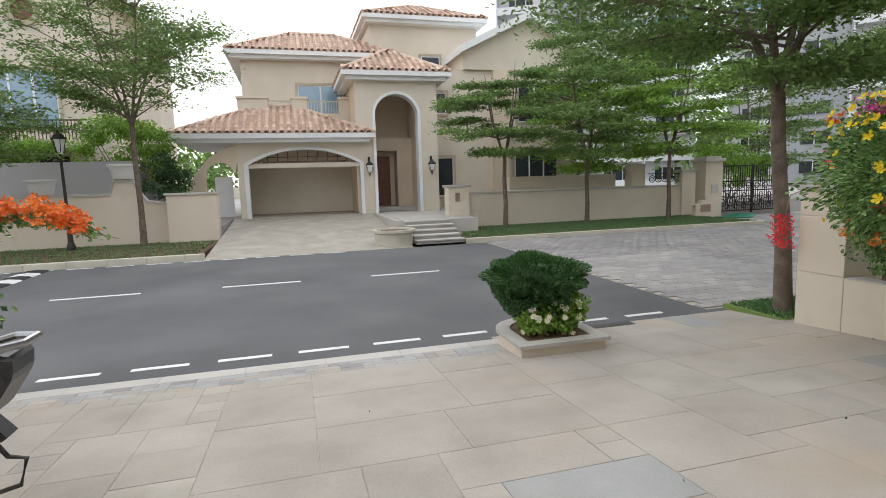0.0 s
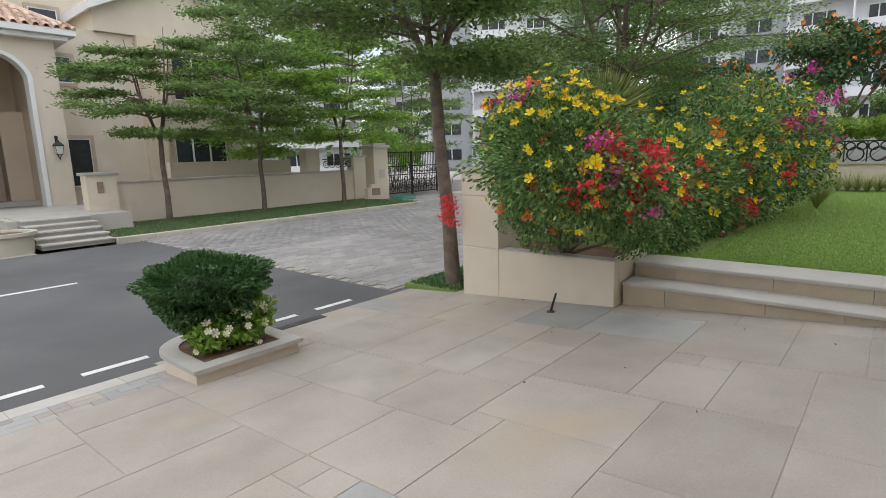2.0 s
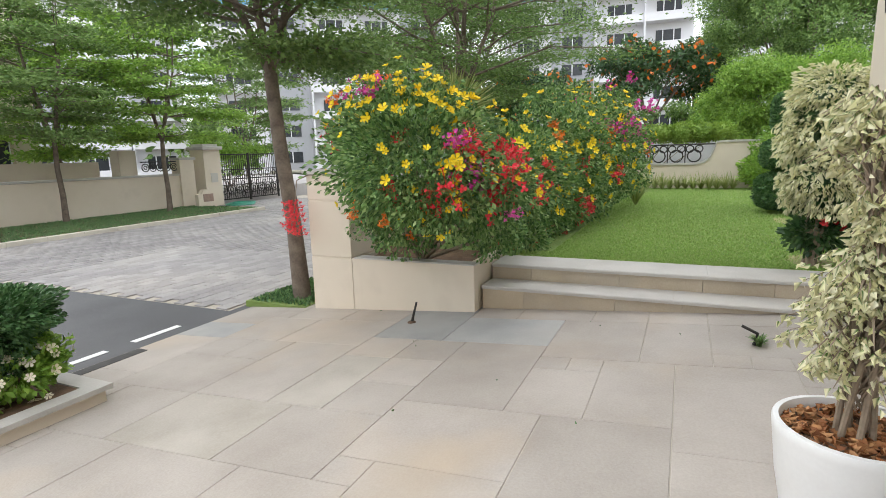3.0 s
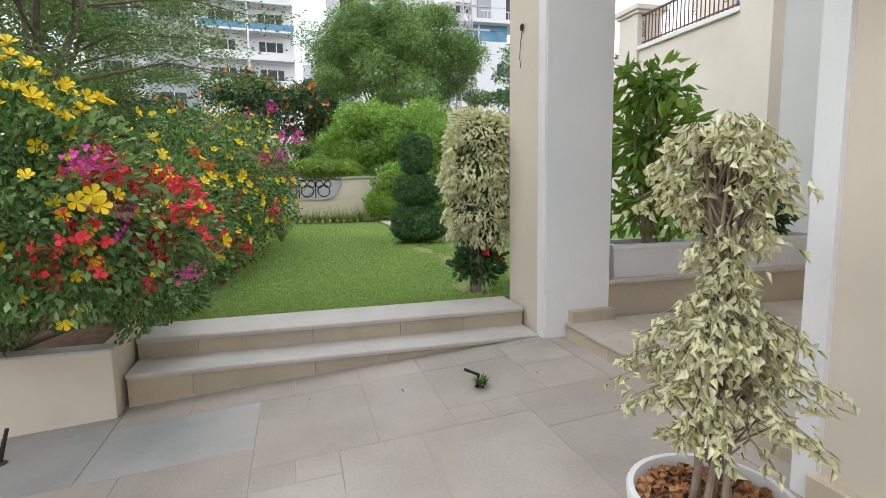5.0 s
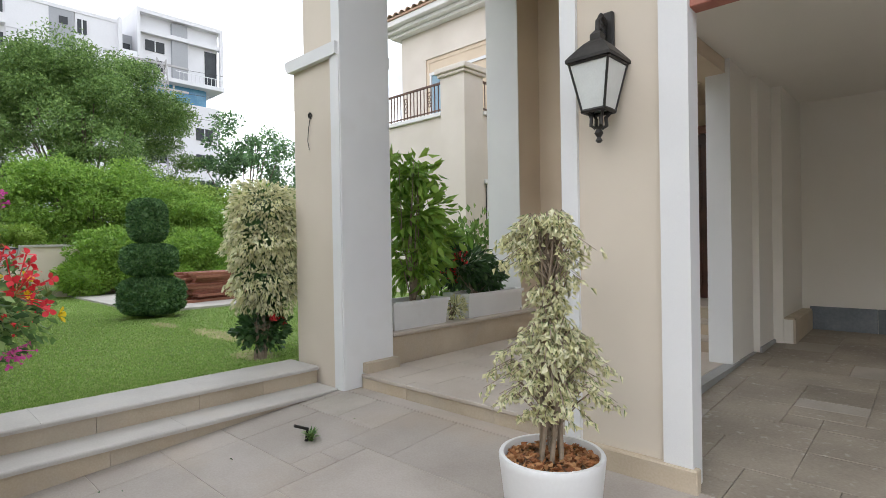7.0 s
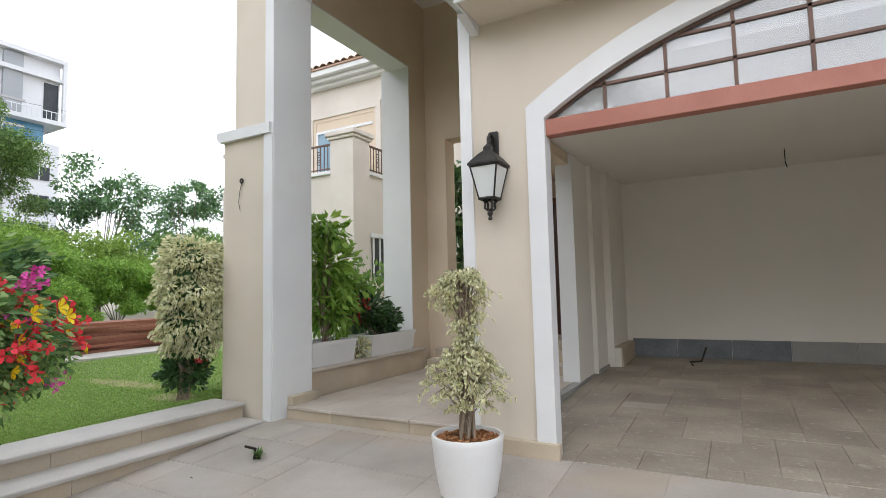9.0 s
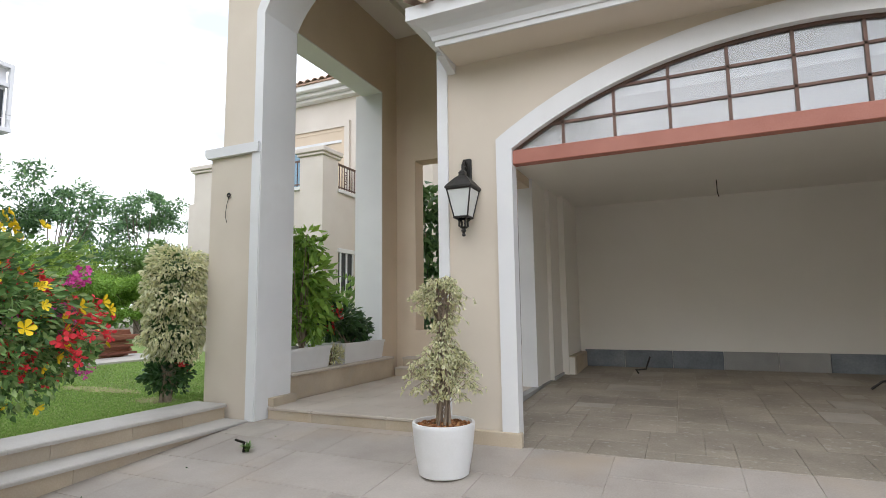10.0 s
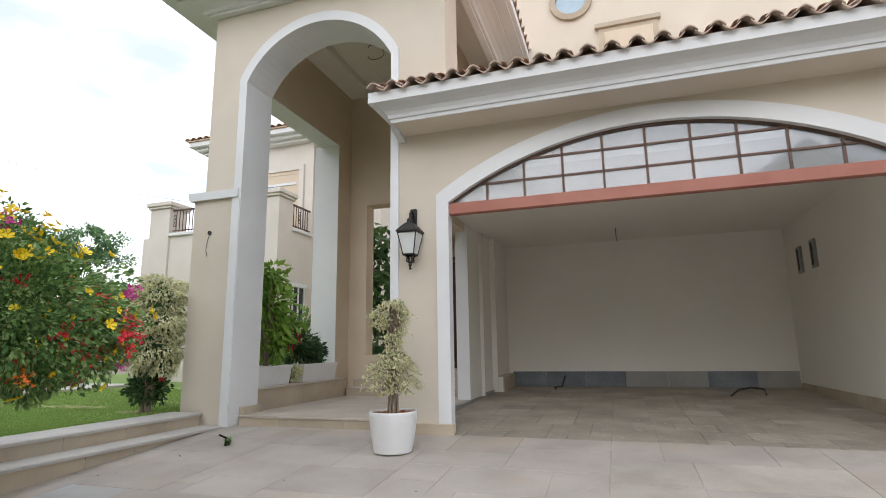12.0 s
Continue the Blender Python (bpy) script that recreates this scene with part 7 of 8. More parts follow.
def end_block():
    """A white apartment block seen across the garden: a plain wing, a slot of balconies and an overhanging corner wing."""
    t = thing("apartment_block", (72, -17, 0), "white apartment block with an overhanging upper corner and blue glass", "building")
    part("plain_wing", boxed(72.3, 88, -17.1, -4.4, 0, 28.2), APTW, t)
    part("parapet", boxed(72.1, 88, -17.1, -4.3, 28.2, 28.6), APTW, t)
    for k in range(8):
        part("wall_band", boxed(72.18, 72.3, -17.1, -12.9, 3.42 * k + 1.0, 3.42 * k + 4.36), APTW, t)
        part("wall_band", boxed(72.18, 72.3, -10.5, -6.8, 3.42 * k + 1.0, 3.42 * k + 4.36), APTW, t)
        z = 3.42 * k + 1.2
        w = part("window", boxed(72.1, 72.2, -14.0, -13.1, z + 0.8, z + 2.4), WINDOWG, t)
        part("frame", boxed(72.06, 72.12, -13.6, -13.5, z + 0.8, z + 2.4), ALU, w)
        w = part("window", boxed(72.2, 72.32, -6.6, -5.0, z + 0.3, z + 2.5), WINDOWG, t)
        part("frame", boxed(72.14, 72.22, -5.85, -5.75, z + 0.3, z + 2.5), ALU, w)
        part("balcony", boxed(71.2, 72.3, -6.7, -4.4, z - 0.2, z + 0.0), APTW, t)
        part("balcony_rail", boxed(71.2, 71.26, -6.7, -4.4, z, z + 0.8), APTW, t)
    part("grey_panel", boxed(72.15, 72.3, -12.8, -10.5, 0, 28.3), APTG, t)
    part("vent", boxed(72.08, 72.16, -12.2, -11.4, 26.6, 27.4), WINDOWG, t)
    for y in (-17.45, -19.4):
        part("fin", boxed(71.6, 80, y, y + 0.35, 0, 28.8 if y > -18 else 30.7), APTW, t)
    part("slot_wall", boxed(73.6, 80, -19.05, -17.45, 0, 27.6), APTG, t)
    for k in range(8):
        z = 3.42 * k + 0.4
        part("balcony", boxed(71.7, 73.6, -19.05, -17.45, z - 0.2, z), APTW, t)
        part("balcony_rail", boxed(71.7, 71.78, -19.05, -17.45, z, z + 0.9), ALU, t)
        part("balcony_door", boxed(73.5, 73.6, -18.8, -17.8, z, z + 2.2), WINDOWG, t)
    part("corner_wing", boxed(72.6, 88, -29.1, -19.4, 22.6, 30.2), APTW, t)
    part("roof_edge", boxed(71.7, 88, -29.5, -19.4, 30.2, 30.7), APTW, t)
    part("floor_edge", boxed(71.4, 88, -29.5, -19.4, 22.4, 22.9), APTW, t)
    part("mid_band", boxed(71.9, 72.6, -29.5, -19.4, 27.9, 28.4), APTW, t)
    part("corner_post", boxed(71.7, 72.2, -29.5, -29.1, 22.9, 30.2), APTW, t)
    part("grey_panel", boxed(72.2, 72.7, -25.1, -23.2, 22.9, 30.0), APTG, t)
    for z in (23.7, 26.0):
        w = part("window", boxed(72.5, 72.62, -22.4, -20.2, z, z + 1.3), WINDOWG, t)
        part("frame", boxed(72.45, 72.52, -21.35, -21.25, z, z + 1.3), ALU, w)
    # flat dark panel; the shade of the corner opening is only its colour
    part("corner_recess", boxed(72.5, 72.62, -28.9, -27.4, 23.0, 27.6), WINDOWG, t)
    for k in range(12):
        part("rail_post", boxed(71.45, 71.5, -29.3 + 0.5 * k, -29.26 + 0.5 * k, 22.9, 23.9), ALU, t)
    part("rail", boxed(71.44, 71.51, -29.4, -23.3, 23.85, 23.93), ALU, t)
    part("blue_glass_band", boxed(72.8, 88, -27.6, -19.4, 20.2, 22.4), BLUEG, t)
    part("blue_glass_divider", boxed(72.7, 72.8, -23.6, -23.4, 20.2, 22.4), ALU, t)
    part("lower_wing", boxed(72.4, 88, -29.2, -19.4, 0, 20.2), APTW, t)
    for f in range(5):
        w = part("window", boxed(72.3, 72.42, -22.6, -20.2, 3.42 * f + 2.0, 3.42 * f + 3.6), WINDOWG, t)
        part("frame", boxed(72.24, 72.32, -21.45, -21.35, 3.42 * f + 2.0, 3.42 * f + 3.6), ALU, w)
        w = part("window", boxed(72.3, 72.42, -28.2, -26.0, 3.42 * f + 2.0, 3.42 * f + 3.6), WINDOWG, t)
        part("frame", boxed(72.24, 72.32, -27.15, -27.05, 3.42 * f + 2.0, 3.42 * f + 3.6), ALU, w)
    far = thing("apartment_block", (97, -2, 0), "pale stepped apartment block far off between the towers", "building")
    for ya, yb, h in ((-7.0, -3.9, 28.0), (-3.9, -2.6, 25.6), (-2.6, -0.8, 21.2)):
        part("wing", boxed(97, 105, ya, yb, 0, h), APTW, far)
        for f in range(int(h // 3.3)):
            part("balcony", boxed(96.2, 97, ya + 0.15, yb - 0.1, 3.3 * f, 3.3 * f + 0.9), APTW, far)
            part("window", boxed(96.95, 97.02, ya + 0.3, yb - 0.3, 3.3 * f + 0.95, 3.3 * f + 2.4), WINDOWG, far)


end_block()
tower((62, 44, 0), 30, 14, 9, radians(-52), "white apartment building with wide balconies", seed=3)
tower((40, 66, 0), 26, 14, 9, radians(-30), "white apartment building behind the trees", seed=4)

pyl = thing("lattice_pylon", (60, -17.5, 0), "grey lattice power pylon", "pylon")
bm = bmesh.new()
for sx, sy in ((1, 1), (1, -1), (-1, 1), (-1, -1)):
    tube(bm, [(60 + sx * 1.4, -17.5 + sy * 1.4, 0), (60 + sx * 0.45, -17.5 + sy * 0.45, 21)], [0.09, 0.06], 5)
for k in range(12):
    z0, z1 = 1.75 * k, 1.75 * (k + 1)
    w0, w1 = 1.4 - 0.95 * z0 / 21, 1.4 - 0.95 * z1 / 21
    for a, b in (((-1, -1), (1, -1)), ((1, -1), (1, 1)), ((1, 1), (-1, 1)), ((-1, 1), (-1, -1))):
        tube(bm, [(60 + a[0] * w0, -17.5 + a[1] * w0, z0), (60 + b[0] * w1, -17.5 + b[1] * w1, z1)], 0.045, 4)
        tube(bm, [(60 + b[0] * w0, -17.5 + b[1] * w0, z0), (60 + a[0] * w1, -17.5 + a[1] * w1, z1)], 0.045, 4)
part("lattice", bm, TRUNKP, pyl)
for z in (15.5, 18, 20.5):
    part("cross_arm", boxed(59.9, 60.1, -20.3, -14.7, z, z + 0.2), TRUNKP, pyl)
for k, z in enumerate((15.5, 18, 20.5)):
    bm = tube(bmesh.new(), [(60, -20.3, z), (52, -38, z - 1.6), (44, -60, z - 0.5)], 0.016, 4)
    part("power_line", bm, IRON, label="thin overhead power line", category="cable", group="power lines")

# ---- street things --------------------------------------------------------
sl = thing("street_lamp", (-6.9, 19.3, -0.36), "black street lamp post with a lantern head", "lamp")
part("base", lathe(bmesh.new(), [(0.13, -0.38), (0.13, -0.25), (0.08, -0.1), (0.06, 0.4)], -6.9, 19.3, 16), IRON, sl)
part("post", tube(bmesh.new(), [(-6.9, 19.3, 0.2), (-6.9, 19.3, 2.65)], [0.05, 0.04], 12), IRON, sl)
bm = bmesh.new()
lathe(bm, [(0.08, 2.65), (0.1, 2.72), (0.17, 3.08), (0.18, 3.1)], -6.9, 19.3, 6)
part("glass", bm, FROST, sl)
bm = lathe(bmesh.new(), [(0.23, 3.1), (0.22, 3.13), (0.1, 3.27), (0.04, 3.3), (0.03, 3.4)], -6.9, 19.3, 6)
part("cap", bm, IRON, sl)
for k in range(6):
    a = k * math.pi / 3
    part("cage_bar", tube(bmesh.new(), [(-6.9 + 0.1 * math.cos(a), 19.3 + 0.1 * math.sin(a), 2.68), (-6.9 + 0.19 * math.cos(a), 19.3 + 0.19 * math.sin(a), 3.11)], 0.012, 5), IRON, sl)

# lane paint
marks = thing("road_marking", (0, 11, ROAD_Z), "white painted dashes on the asphalt", "marking", kind="structure")
for k in range(-9, 9):
    part("dash", boxed(-1.5 + 3.0 * k, 0.02 + 3.0 * k, 11.27, 11.37, ROAD_Z - 0.01, ROAD_Z + 0.004), PAINT, marks) if -1.5 + 3.0 * k < 4 else None
for k in range(-30, 9):
    part("edge_dash", boxed(-2.78 + 0.905 * k, -2.78 + 0.905 * k + 0.6, 6.41, 6.5, ROAD_Z - 0.01, ROAD_Z + 0.004), PAINT, marks) if -2.78 + 0.905 * k < 5.4 else None
for k in range(-12, 5):
    part("edge_dash", boxed(-3.0 + 0.93 * k, -3.0 + 0.93 * k + 0.66, 15.6, 15.68, ROAD_Z - 0.01, ROAD_Z + 0.004), PAINT, marks)
hump = thing("speed_hump", (-6.4, 11, ROAD_Z), "black and white painted speed hump", "speed hump", kind="structure")
for k in range(19):
    bm = prism(bmesh.new(), [(-6.7, ROAD_Z - 0.01), (-6.62, ROAD_Z + 0.03), (-6.4, ROAD_Z + 0.05), (-6.18, ROAD_Z + 0.03), (-6.1, ROAD_Z - 0.01)], 6.5 + 0.48 * k, 6.98 + 0.48 * k)
    part("block", bm, PAINT if k % 2 else RUBBER, hump)

# motorcycle parked at the edge of the drive, its tail towards the garage
mc = thing("motorcycle", (-1.5, 1.62, drive_z(3.2)), "black and grey motorcycle with a metal side guard", "motorcycle")
mz = drive_z(3.2)
for wx in (-2.35, -1.2):
    w = part("wheel", lathe(bmesh.new(), [(0.3, -0.05), (0.31, -0.03), (0.31, 0.03), (0.3, 0.05), (0.23, 0.045), (0.23, -0.045)], 0, 0, 28), RUBBER, mc)
    w.data.transform(Matrix.Translation((wx, 1.62, mz + 0.31)) @ Matrix.Rotation(math.pi / 2, 4, "X"))
    h = part("hub", lathe(bmesh.new(), [(0.05, -0.06), (0.07, -0.02), (0.07, 0.02), (0.05, 0.06)], 0, 0, 16), CHROME, mc)
    h.data.transform(Matrix.Translation((wx, 1.62, mz + 0.31)) @ Matrix.Rotation(math.pi / 2, 4, "X"))
    for k in range(5):
        a = k * 2 * math.pi / 5
        part("spoke", tube(bmesh.new(), [(wx, 1.62, mz + 0.31), (wx + 0.23 * math.cos(a), 1.62, mz + 0.31 + 0.23 * math.sin(a))], 0.014, 5), CHROME, mc)
bm = bmesh.new()
prism(bm, [(-2.0, mz + 0.55), (-1.95, mz + 0.72), (-1.5, mz + 0.8), (-0.92, mz + 0.92), (-0.74, mz + 0.97), (-0.66, mz + 0.95), (-0.67, mz + 0.84), (-0.8, mz + 0.64), (-1.1, mz + 0.46), (-1.6, mz + 0.4)], 1.48, 1.76)
bmesh.ops.bevel(bm, geom=bm.edges[:], offset=0.02, segments=1, affect="EDGES")
part("tail_panel", bm, PLASTIC, mc, "glossy black tail panel")
part("tail_stripe", prism(bmesh.new(), [(-1.25, mz + 0.74), (-0.86, mz + 0.93), (-0.84, mz + 0.9), (-1.23, mz + 0.7)], 1.47, 1.495), CHROME, mc, "grey side stripe")
part("seat", prism(bmesh.new(), [(-1.75, mz + 0.78), (-1.5, mz + 0.8), (-0.95, mz + 0.92), (-0.85, mz + 0.97), (-1.1, mz + 0.98), (-1.5, mz + 0.9), (-1.75, mz + 0.87)], 1.5, 1.74), RUBBER, mc, "black padded seat")
part("grab_rail", tube(bmesh.new(), [(-1.15, 1.46, mz + 0.9), (-0.75, 1.46, mz + 1.0), (-0.62, 1.54, mz + 1.01), (-0.62, 1.7, mz + 1.01), (-0.75, 1.78, mz + 1.0), (-1.15, 1.78, mz + 0.9)], 0.022, 8), CHROME, mc, "grey tubular grab rail")
part("tank", prism(bmesh.new(), [(-2.2, mz + 0.75), (-2.15, mz + 0.98), (-1.9, mz + 1.05), (-1.7, mz + 0.9), (-1.75, mz + 0.75)], 1.48, 1.76), PLASTIC, mc)
part("engine", boxed(-1.95, -1.55, 1.5, 1.74, mz + 0.2, mz + 0.6, bevel=0.03), CHROME, mc)
part("fork", tube(bmesh.new(), [(-2.35, 1.54, mz + 0.31), (-2.15, 1.56, mz + 0.95)], 0.025, 8), CHROME, mc)
part("fork", tube(bmesh.new(), [(-2.35, 1.7, mz + 0.31), (-2.15, 1.68, mz + 0.95)], 0.025, 8), CHROME, mc)
part("handlebar", tube(bmesh.new(), [(-2.0, 1.25, mz + 1.1), (-2.15, 1.5, mz + 1.08), (-2.15, 1.74, mz + 1.08), (-2.0, 1.99, mz + 1.1)], 0.014, 8), IRON, mc)
part("headlight", lathe(bmesh.new(), [(0.05, mz + 0.8), (0.1, mz + 0.88), (0.1, mz + 0.98), (0.05, mz + 1.02)], -2.28, 1.62, 16), FROST, mc)
part("rear_mudguard", prism(bmesh.new(), [(-1.05, mz + 0.66), (-0.85, mz + 0.62), (-0.76, mz + 0.5), (-0.79, mz + 0.48), (-0.88, mz + 0.57), (-1.06, mz + 0.6)], 1.56, 1.68), PLASTIC, mc)
bm = bmesh.new()
tube(bm, [(-1.2, 1.44, mz + 0.75), (-0.85, 1.42, mz + 0.72), (-0.78, 1.42, mz + 0.6), (-0.7, 1.42, mz + 0.46), (-0.62, 1.42, mz + 0.44), (-0.66, 1.42, mz + 0.3), (-1.0, 1.42, mz + 0.22), (-1.3, 1.42, mz + 0.3)], 0.012, 6)
for k in range(5):
    tube(bm, [(-1.2 + 0.09 * k, 1.43, mz + 0.73), (-1.28 + 0.1 * k, 1.42, mz + 0.26)], 0.007, 5)
part("side_guard", bm, IRON, mc, "black tubular side guard")
part("side_stand", tube(bmesh.new(), [(-1.6, 1.5, mz + 0.25), (-1.65, 1.35, mz + 0.0)], 0.012, 6), IRON, mc)

mc.matrix_basis = Matrix.Translation((-2.28, 3.25, mz))

# ---- drive and garage small things ---------------------------------------
for i, (sx, sy) in enumerate(((5.56, 3.53), (5.31, 0.4))):
    z = drive_z(sy)
    sk = thing("conduit_stub", (sx, sy, z), "bent dark cable stub rising out of the paving", "cable", "cable stubs")
    part("conduit", tube(bmesh.new(), [(sx, sy, z), (sx + 0.01, sy - 0.02, z + 0.09), (sx + (0.02 if i else 0.03), sy + (0.09 if i else -0.05), z + (0.14 if i else 0.22))], [0.016, 0.014, 0.012], 8), IRON, sk)
    if i == 0:
        part("dirt", lathe(bmesh.new(), [(0.05, z), (0.04, z + 0.012), (0.01, z + 0.02)], sx, sy, 12), SOIL, sk)
tussock((5.29, 0.37, drive_z(0.37)), 99, 90, 0.11, 0.9, L_BOUG, "weed_tuft", "tuft of weeds growing out of a paving joint")
for gx, gy, k in ((1.95, -5.5, 0), (-1.45, -4.75, 1)):
    gz = drive_z(gy)
    pts = [(gx, gy, gz), (gx + 0.05, gy, gz + 0.06), (gx - 0.12, gy, gz + 0.08), (gx - 0.2, gy, gz + 0.3)] if k == 0 else [(gx + 0.28, gy, gz + 0.01), (gx + 0.15, gy, gz + 0.12), (gx - 0.05, gy, gz + 0.16), (gx - 0.25, gy, gz + 0.14), (gx - 0.28, gy, gz + 0.03)]
    part("cable_loop", tube(bmesh.new(), pts, 0.016, 8), IRON, label="bent black cable lying on the garage floor", category="cable", group="garage cables")
part("ceiling_hook", tube(bmesh.new(), [(0.55, -5.0, 3.4), (0.55, -5.0, 3.2), (0.53, -5.0, 3.12)], 0.008, 6), IRON, label="thin wire hanging from the garage ceiling", category="cable")
for k, y in enumerate((-4.66, -5.42)):
    sb = thing("switch_box", (-2.7, y, 2.6), "electrical box in the garage wall, a black plate for its shaded opening", "electrical box", "electrical boxes")
    part("frame", boxed(-2.72, -2.68, y - 0.12, y + 0.12, 2.35, 2.85, bevel=0.006), CHROME, sb)
    # no real hollow: a black plate paints the shade of the opening
    part("recess", boxed(-2.69, -2.676, y - 0.07, y + 0.02, 2.4, 2.8), IRON, sb)
hk = thing("wall_cable", (6.62, YF + 0.02, 3.0), "dark bare cable end hanging on the pier", "cable")
bm = ring_bar(bmesh.new(), (6.6, YF + 0.03, 2.89), 0.024, 0.011, "xz", 14)
part("socket", bm, IRON, hk)
part("wire", tube(bmesh.new(), [(6.6, YF + 0.025, 2.87), (6.63, YF + 0.03, 2.76), (6.65, YF + 0.03, 2.62), (6.62, YF + 0.03, 2.52)], 0.004, 5), IRON, hk)

# stacked planks on the patio
for k in range(44):
    lv, j = divmod(k, 4)
    rr2 = random.Random(k)
    ob = part("plank", boxed(-1.35, 1.35, -0.1, 0.1, 0, 0.06, bevel=0.004), PLANKR, None, "reddish weathered timber plank in a stack", category="plank", group="stacked planks")
    ob.matrix_basis = Matrix.Translation((14.35 + 0.23 * j, -3.5 + rr2.uniform(-0.2, 0.2), LAWN_Z + 0.05 + 0.062 * lv)) @ Matrix.Rotation(radians(96 + rr2.uniform(-5, 5)), 4, "Z")

# fallen leaves on the drive
rg = np.random.default_rng(101)
n = 16
lx, ly = rg.uniform(0.3, 6.1, n), rg.uniform(-0.4, 5.0, n)
pts = np.stack([lx, ly, np.array([drive_z(v) + 0.009 for v in ly])], 1)
leaves("fallen_leaves", None, 101, pts, rg.normal(0, 1, (n, 3)) * np.array((1, 1, 0.05)), 0.03, 0.016, L_DARK, 0.05, 0.4, label="a few dry fallen leaves on the paving")

# ---- paving pieces ---------------------------------------------------------
SLABS = {}


def slab_mesh(w, d, mat, t=0.03, gap=0.004, e=0.003):
    key = (round(w, 3), round(d, 3), mat.name)
    if key not in SLABS:
        hw, hd = w / 2 - gap / 2, d / 2 - gap / 2
        v = [(sx * (hw - q), sy * (hd - q), z) for q, z in ((0, -t), (0, -e), (e, 0)) for sx, sy in ((-1, -1), (1, -1), (1, 1), (-1, 1))]
        f = [(8, 9, 10, 11)]
        for a in (0, 4):
            f += [(a + i, a + (i + 1) % 4, a + 4 + (i + 1) % 4, a + 4 + i) for i in range(4)]
        me = bpy.data.meshes.new("slab")
        me.from_pydata(v, [], f)
        me.materials.append(mat)
        SLABS[key] = me
    return SLABS[key]


def lay(parent, x0, x1, y0, y1, unit, sizes, mats, seed, top, slope, name="slab"):
    """Fill a field with slabs of mixed sizes on a grid; top(y) is the height and slope the fall."""
    rr = random.Random(seed)
    nx, ny = round((x1 - x0) / unit), round((y1 - y0) / unit)
    used = [[False] * ny for _ in range(nx)]
    tiltm = Matrix.Rotation(math.atan(slope), 4, "X")
    for j in range(ny):
        for i in range(nx):
            if used[i][j]:
                continue
            opts = sizes[:]
            rr.shuffle(opts)
            for a, b in opts + [(1, 1)]:
                if i + a <= nx and j + b <= ny and not any(used[i + p][j + q] for p in range(a) for q in range(b)):
                    break
            for p in range(a):
                for q in range(b):
                    used[i + p][j + q] = True
            mat = rr.choices([m for m, w in mats], [w for m, w in mats])[0]
            ob = link_mesh(name, slab_mesh(a * unit, b * unit, mat), mat, parent)
            cx, cy = x0 + (i + a / 2) * unit, y0 + (j + b / 2) * unit
            ob.matrix_basis = Matrix.Translation((cx, cy, top(cy) + rr.uniform(-0.001, 0.001))) @ tiltm


MIX = [(3, 3), (4, 3), (3, 4), (4, 3), (3, 2), (4, 2), (3, 3), (2, 3), (4, 2), (2, 2), (5, 3)]
lay(drive, -4.2, 6.3, YF + 0.005, 5.445, 0.25, MIX, [(SLAB, 16), (SLABG, 0.7), (SLABY, 1.4)], 5, drive_z, -SLOPE)
# one blue-grey slab stands out in the middle of the drive
odd = min((o for o in drive.children if o.data.vertices[-2].co.x * o.data.vertices[-2].co.y > 0.12), key=lambda o: (o.matrix_basis.translation.xy - Vector((1.74, 2.78))).length)
odd.data = odd.data.copy()
odd.data.materials[0] = SLABG
lay(drive, 2.3, 6.05, 5.445, 6.195, 0.25, [(4, 3), (3, 3), (2, 3)], [(SLAB, 5), (SLABG, 2)], 6, drive_z, -SLOPE)
lay(garage_floor, -2.7, 3.3, -6.3, YF, 0.25, [(2, 2), (3, 2), (2, 2), (2, 1), (2, 3)], [(GFLOOR, 9), (SLABY, 0.6)], 7, drive_z, -0.035)
lay(porch, 3.35, 6.05, -4.0, -0.85, 0.45, [(2, 2), (2, 1), (1, 2)], [(PORCHF, 1)], 8, lambda y: 0.146, 0)
for a, b in ((3.37, 4.3), (4.3, 5.35), (5.35, 6.02)):
    part("edge_stone", boxed(a + 0.002, b - 0.002, -0.86, -0.705, 0.11, 0.146, bevel=0.006), PORCHF, porch)
    part("edge_riser", boxed(a + 0.002, b - 0.002, -0.84, -0.72, -0.03, 0.11), RISER, porch)
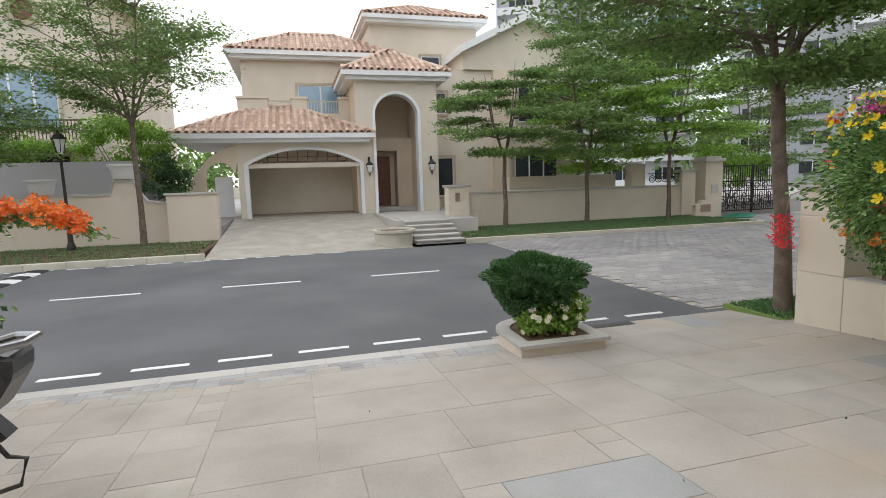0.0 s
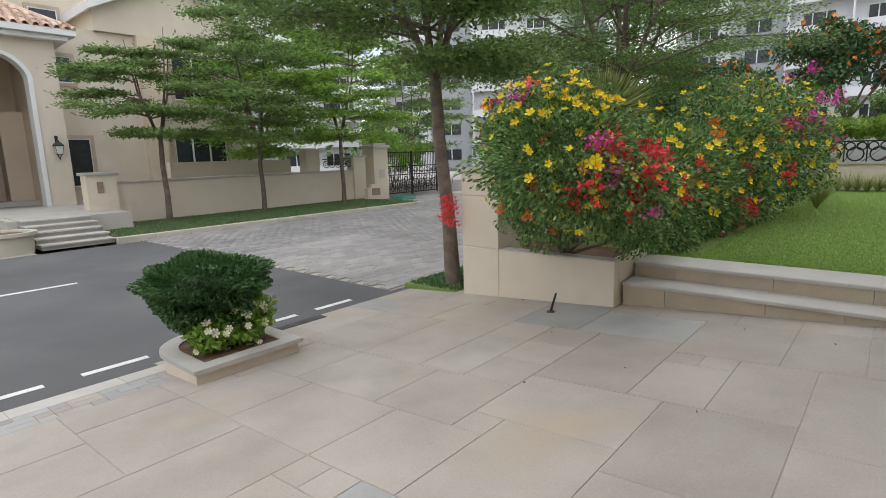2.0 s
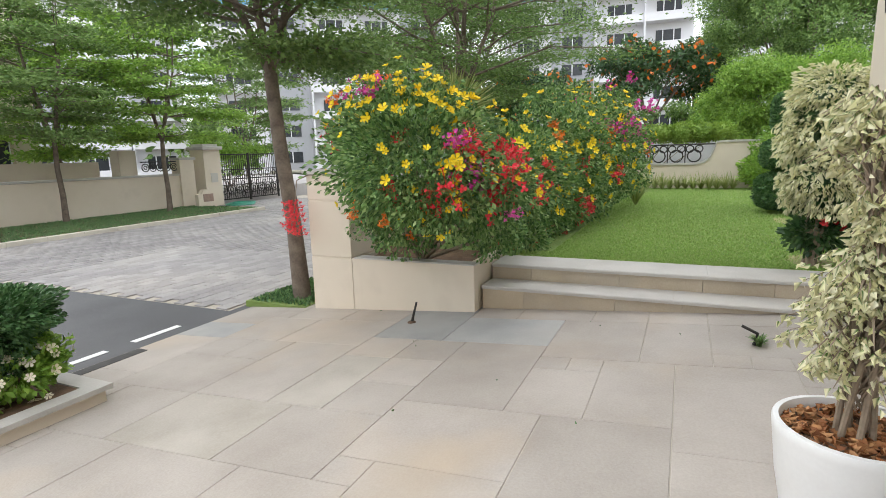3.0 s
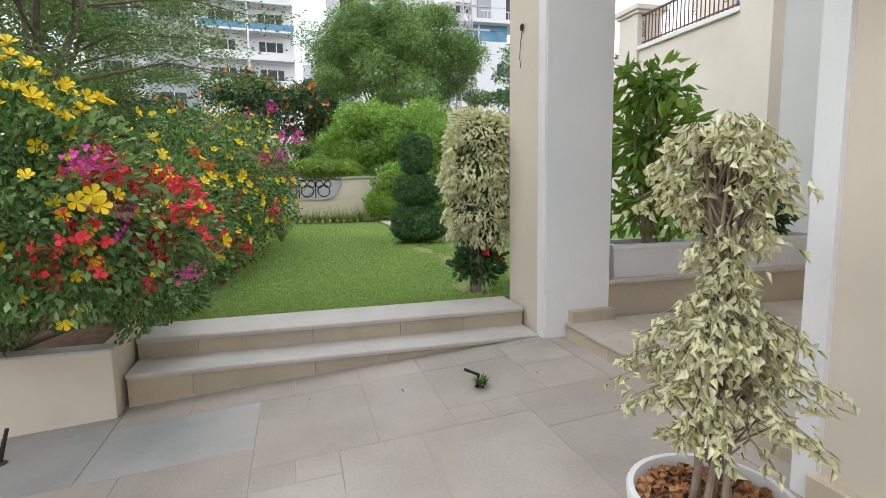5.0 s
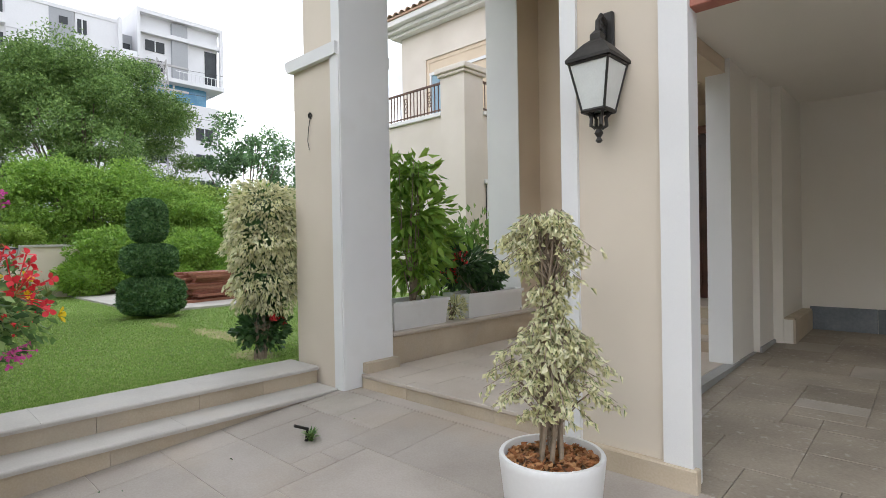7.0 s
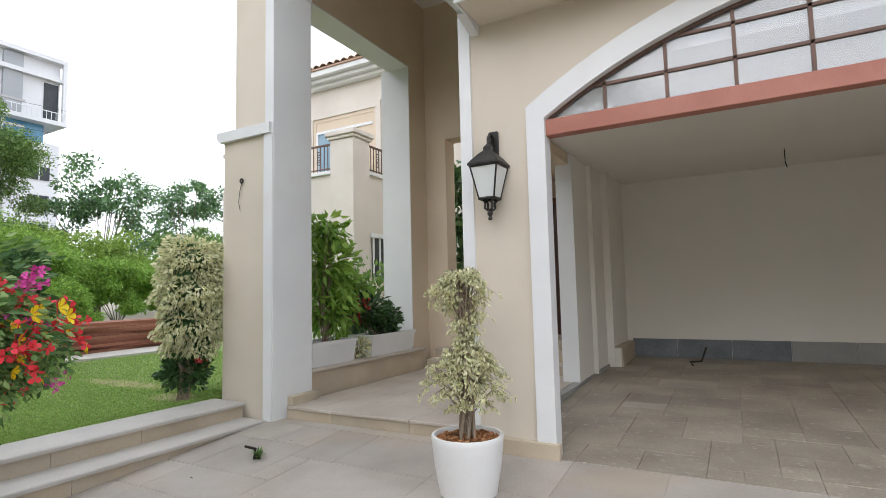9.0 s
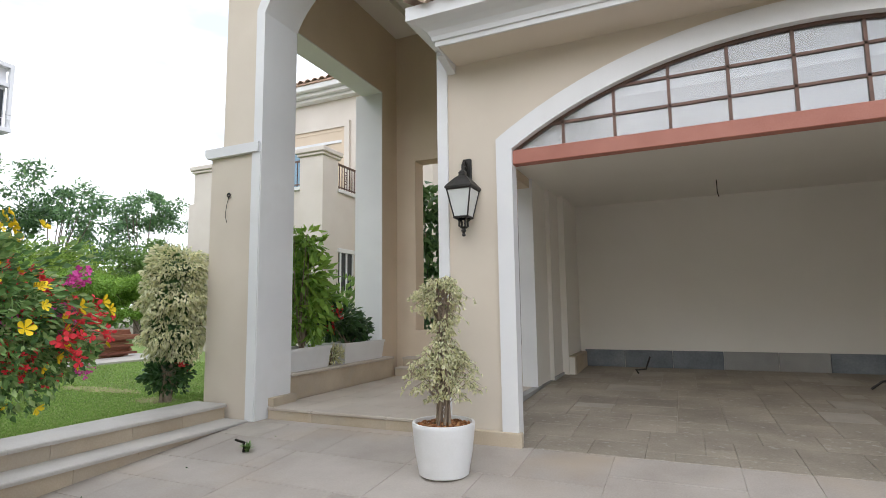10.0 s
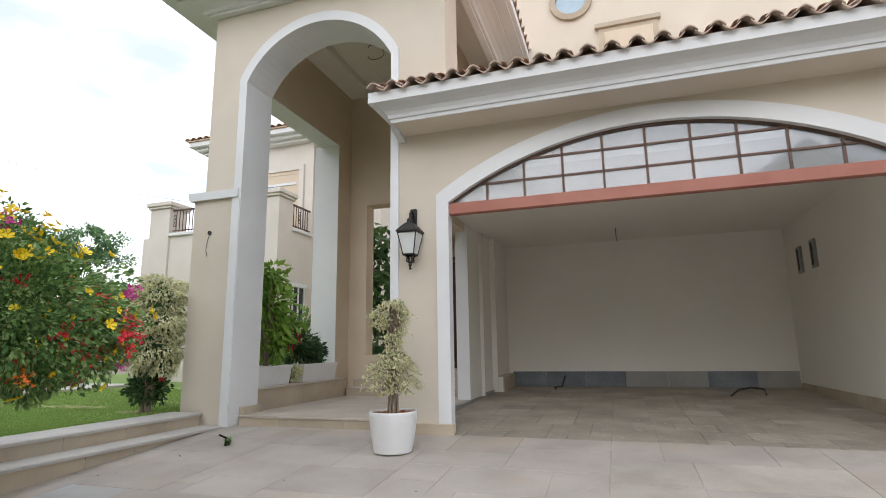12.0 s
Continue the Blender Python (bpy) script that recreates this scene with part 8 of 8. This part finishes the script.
lay(apron, -4.2, 2.3, 5.445, 5.805, 0.12, [(2, 1), (2, 1), (1, 1)], [(SLABG, 3), (PAVER, 2), (SLAB, 2)], 9, drive_z, -SLOPE, "paver")
for k in range(10):
    me = slab_mesh(0.85, 0.26, COPING)
    ob = link_mesh("kerb_slab", me, COPING, apron)
    ob.matrix_basis = Matrix.Translation((-5.3 + 0.85 * k, 5.94, drive_z(5.94))) @ Matrix.Rotation(math.atan(-SLOPE), 4, "X")
part("drain_cover", boxed(3.45, 4.3, 6.0, 6.14, -0.52, drive_z(6.07) + 0.008), IRON, label="broken dark drain slot at the road edge", category="drain")

# interlocking pavers of the side road: the nearest as pieces, the rest joined
PX0, PY0 = 5.75, 6.3
part("paver_bed", boxed(PX0, 40, PY0 + 0.05, 20.0, -0.7, ROAD_Z + 0.003), GROUT, kind="structure", label="sand bed under the interlocking pavers")
verts, faces = [], []
count = 0
rr = random.Random(12)
PW, PD = 0.3, 0.2
for j in range(68):
    for i in range(56):
        x = PX0 + (i + (0.5 if j % 2 else 0)) * PW
        y = PY0 + 0.1 + j * PD
        if x + PW > 22.5 or (y > 15.9 and x < 17.2) or (y > 15.8 and x < 17):
            continue
        z = ROAD_Z + 0.022 + rr.uniform(-0.002, 0.002)
        if j < 26 and i < 12 and count < 300:
            ob = link_mesh("paver", slab_mesh(PW, PD, PAVER, 0.03, 0.012), PAVER, pavers)
            ob.matrix_basis = Matrix.Translation((x + PW / 2, y + PD / 2, z))
            count += 1
            continue
        b = len(verts)
        g = 0.006
        for zz, q in ((z - 0.02, g), (z, g + 0.004)):
            verts += [(x + q, y + q, zz), (x + PW - q, y + q, zz), (x + PW - q, y + PD - q, zz), (x + q, y + PD - q, zz)]
        faces += [(b + 4, b + 5, b + 6, b + 7)] + [(b + k, b + (k + 1) % 4, b + 4 + (k + 1) % 4, b + 4 + k) for k in range(4)]
link_mesh("paver_field", bulk_mesh("paver_field", np.array(verts), np.array(faces)), PAVER, pavers, "joined grey interlocking pavers", kind="stuff")
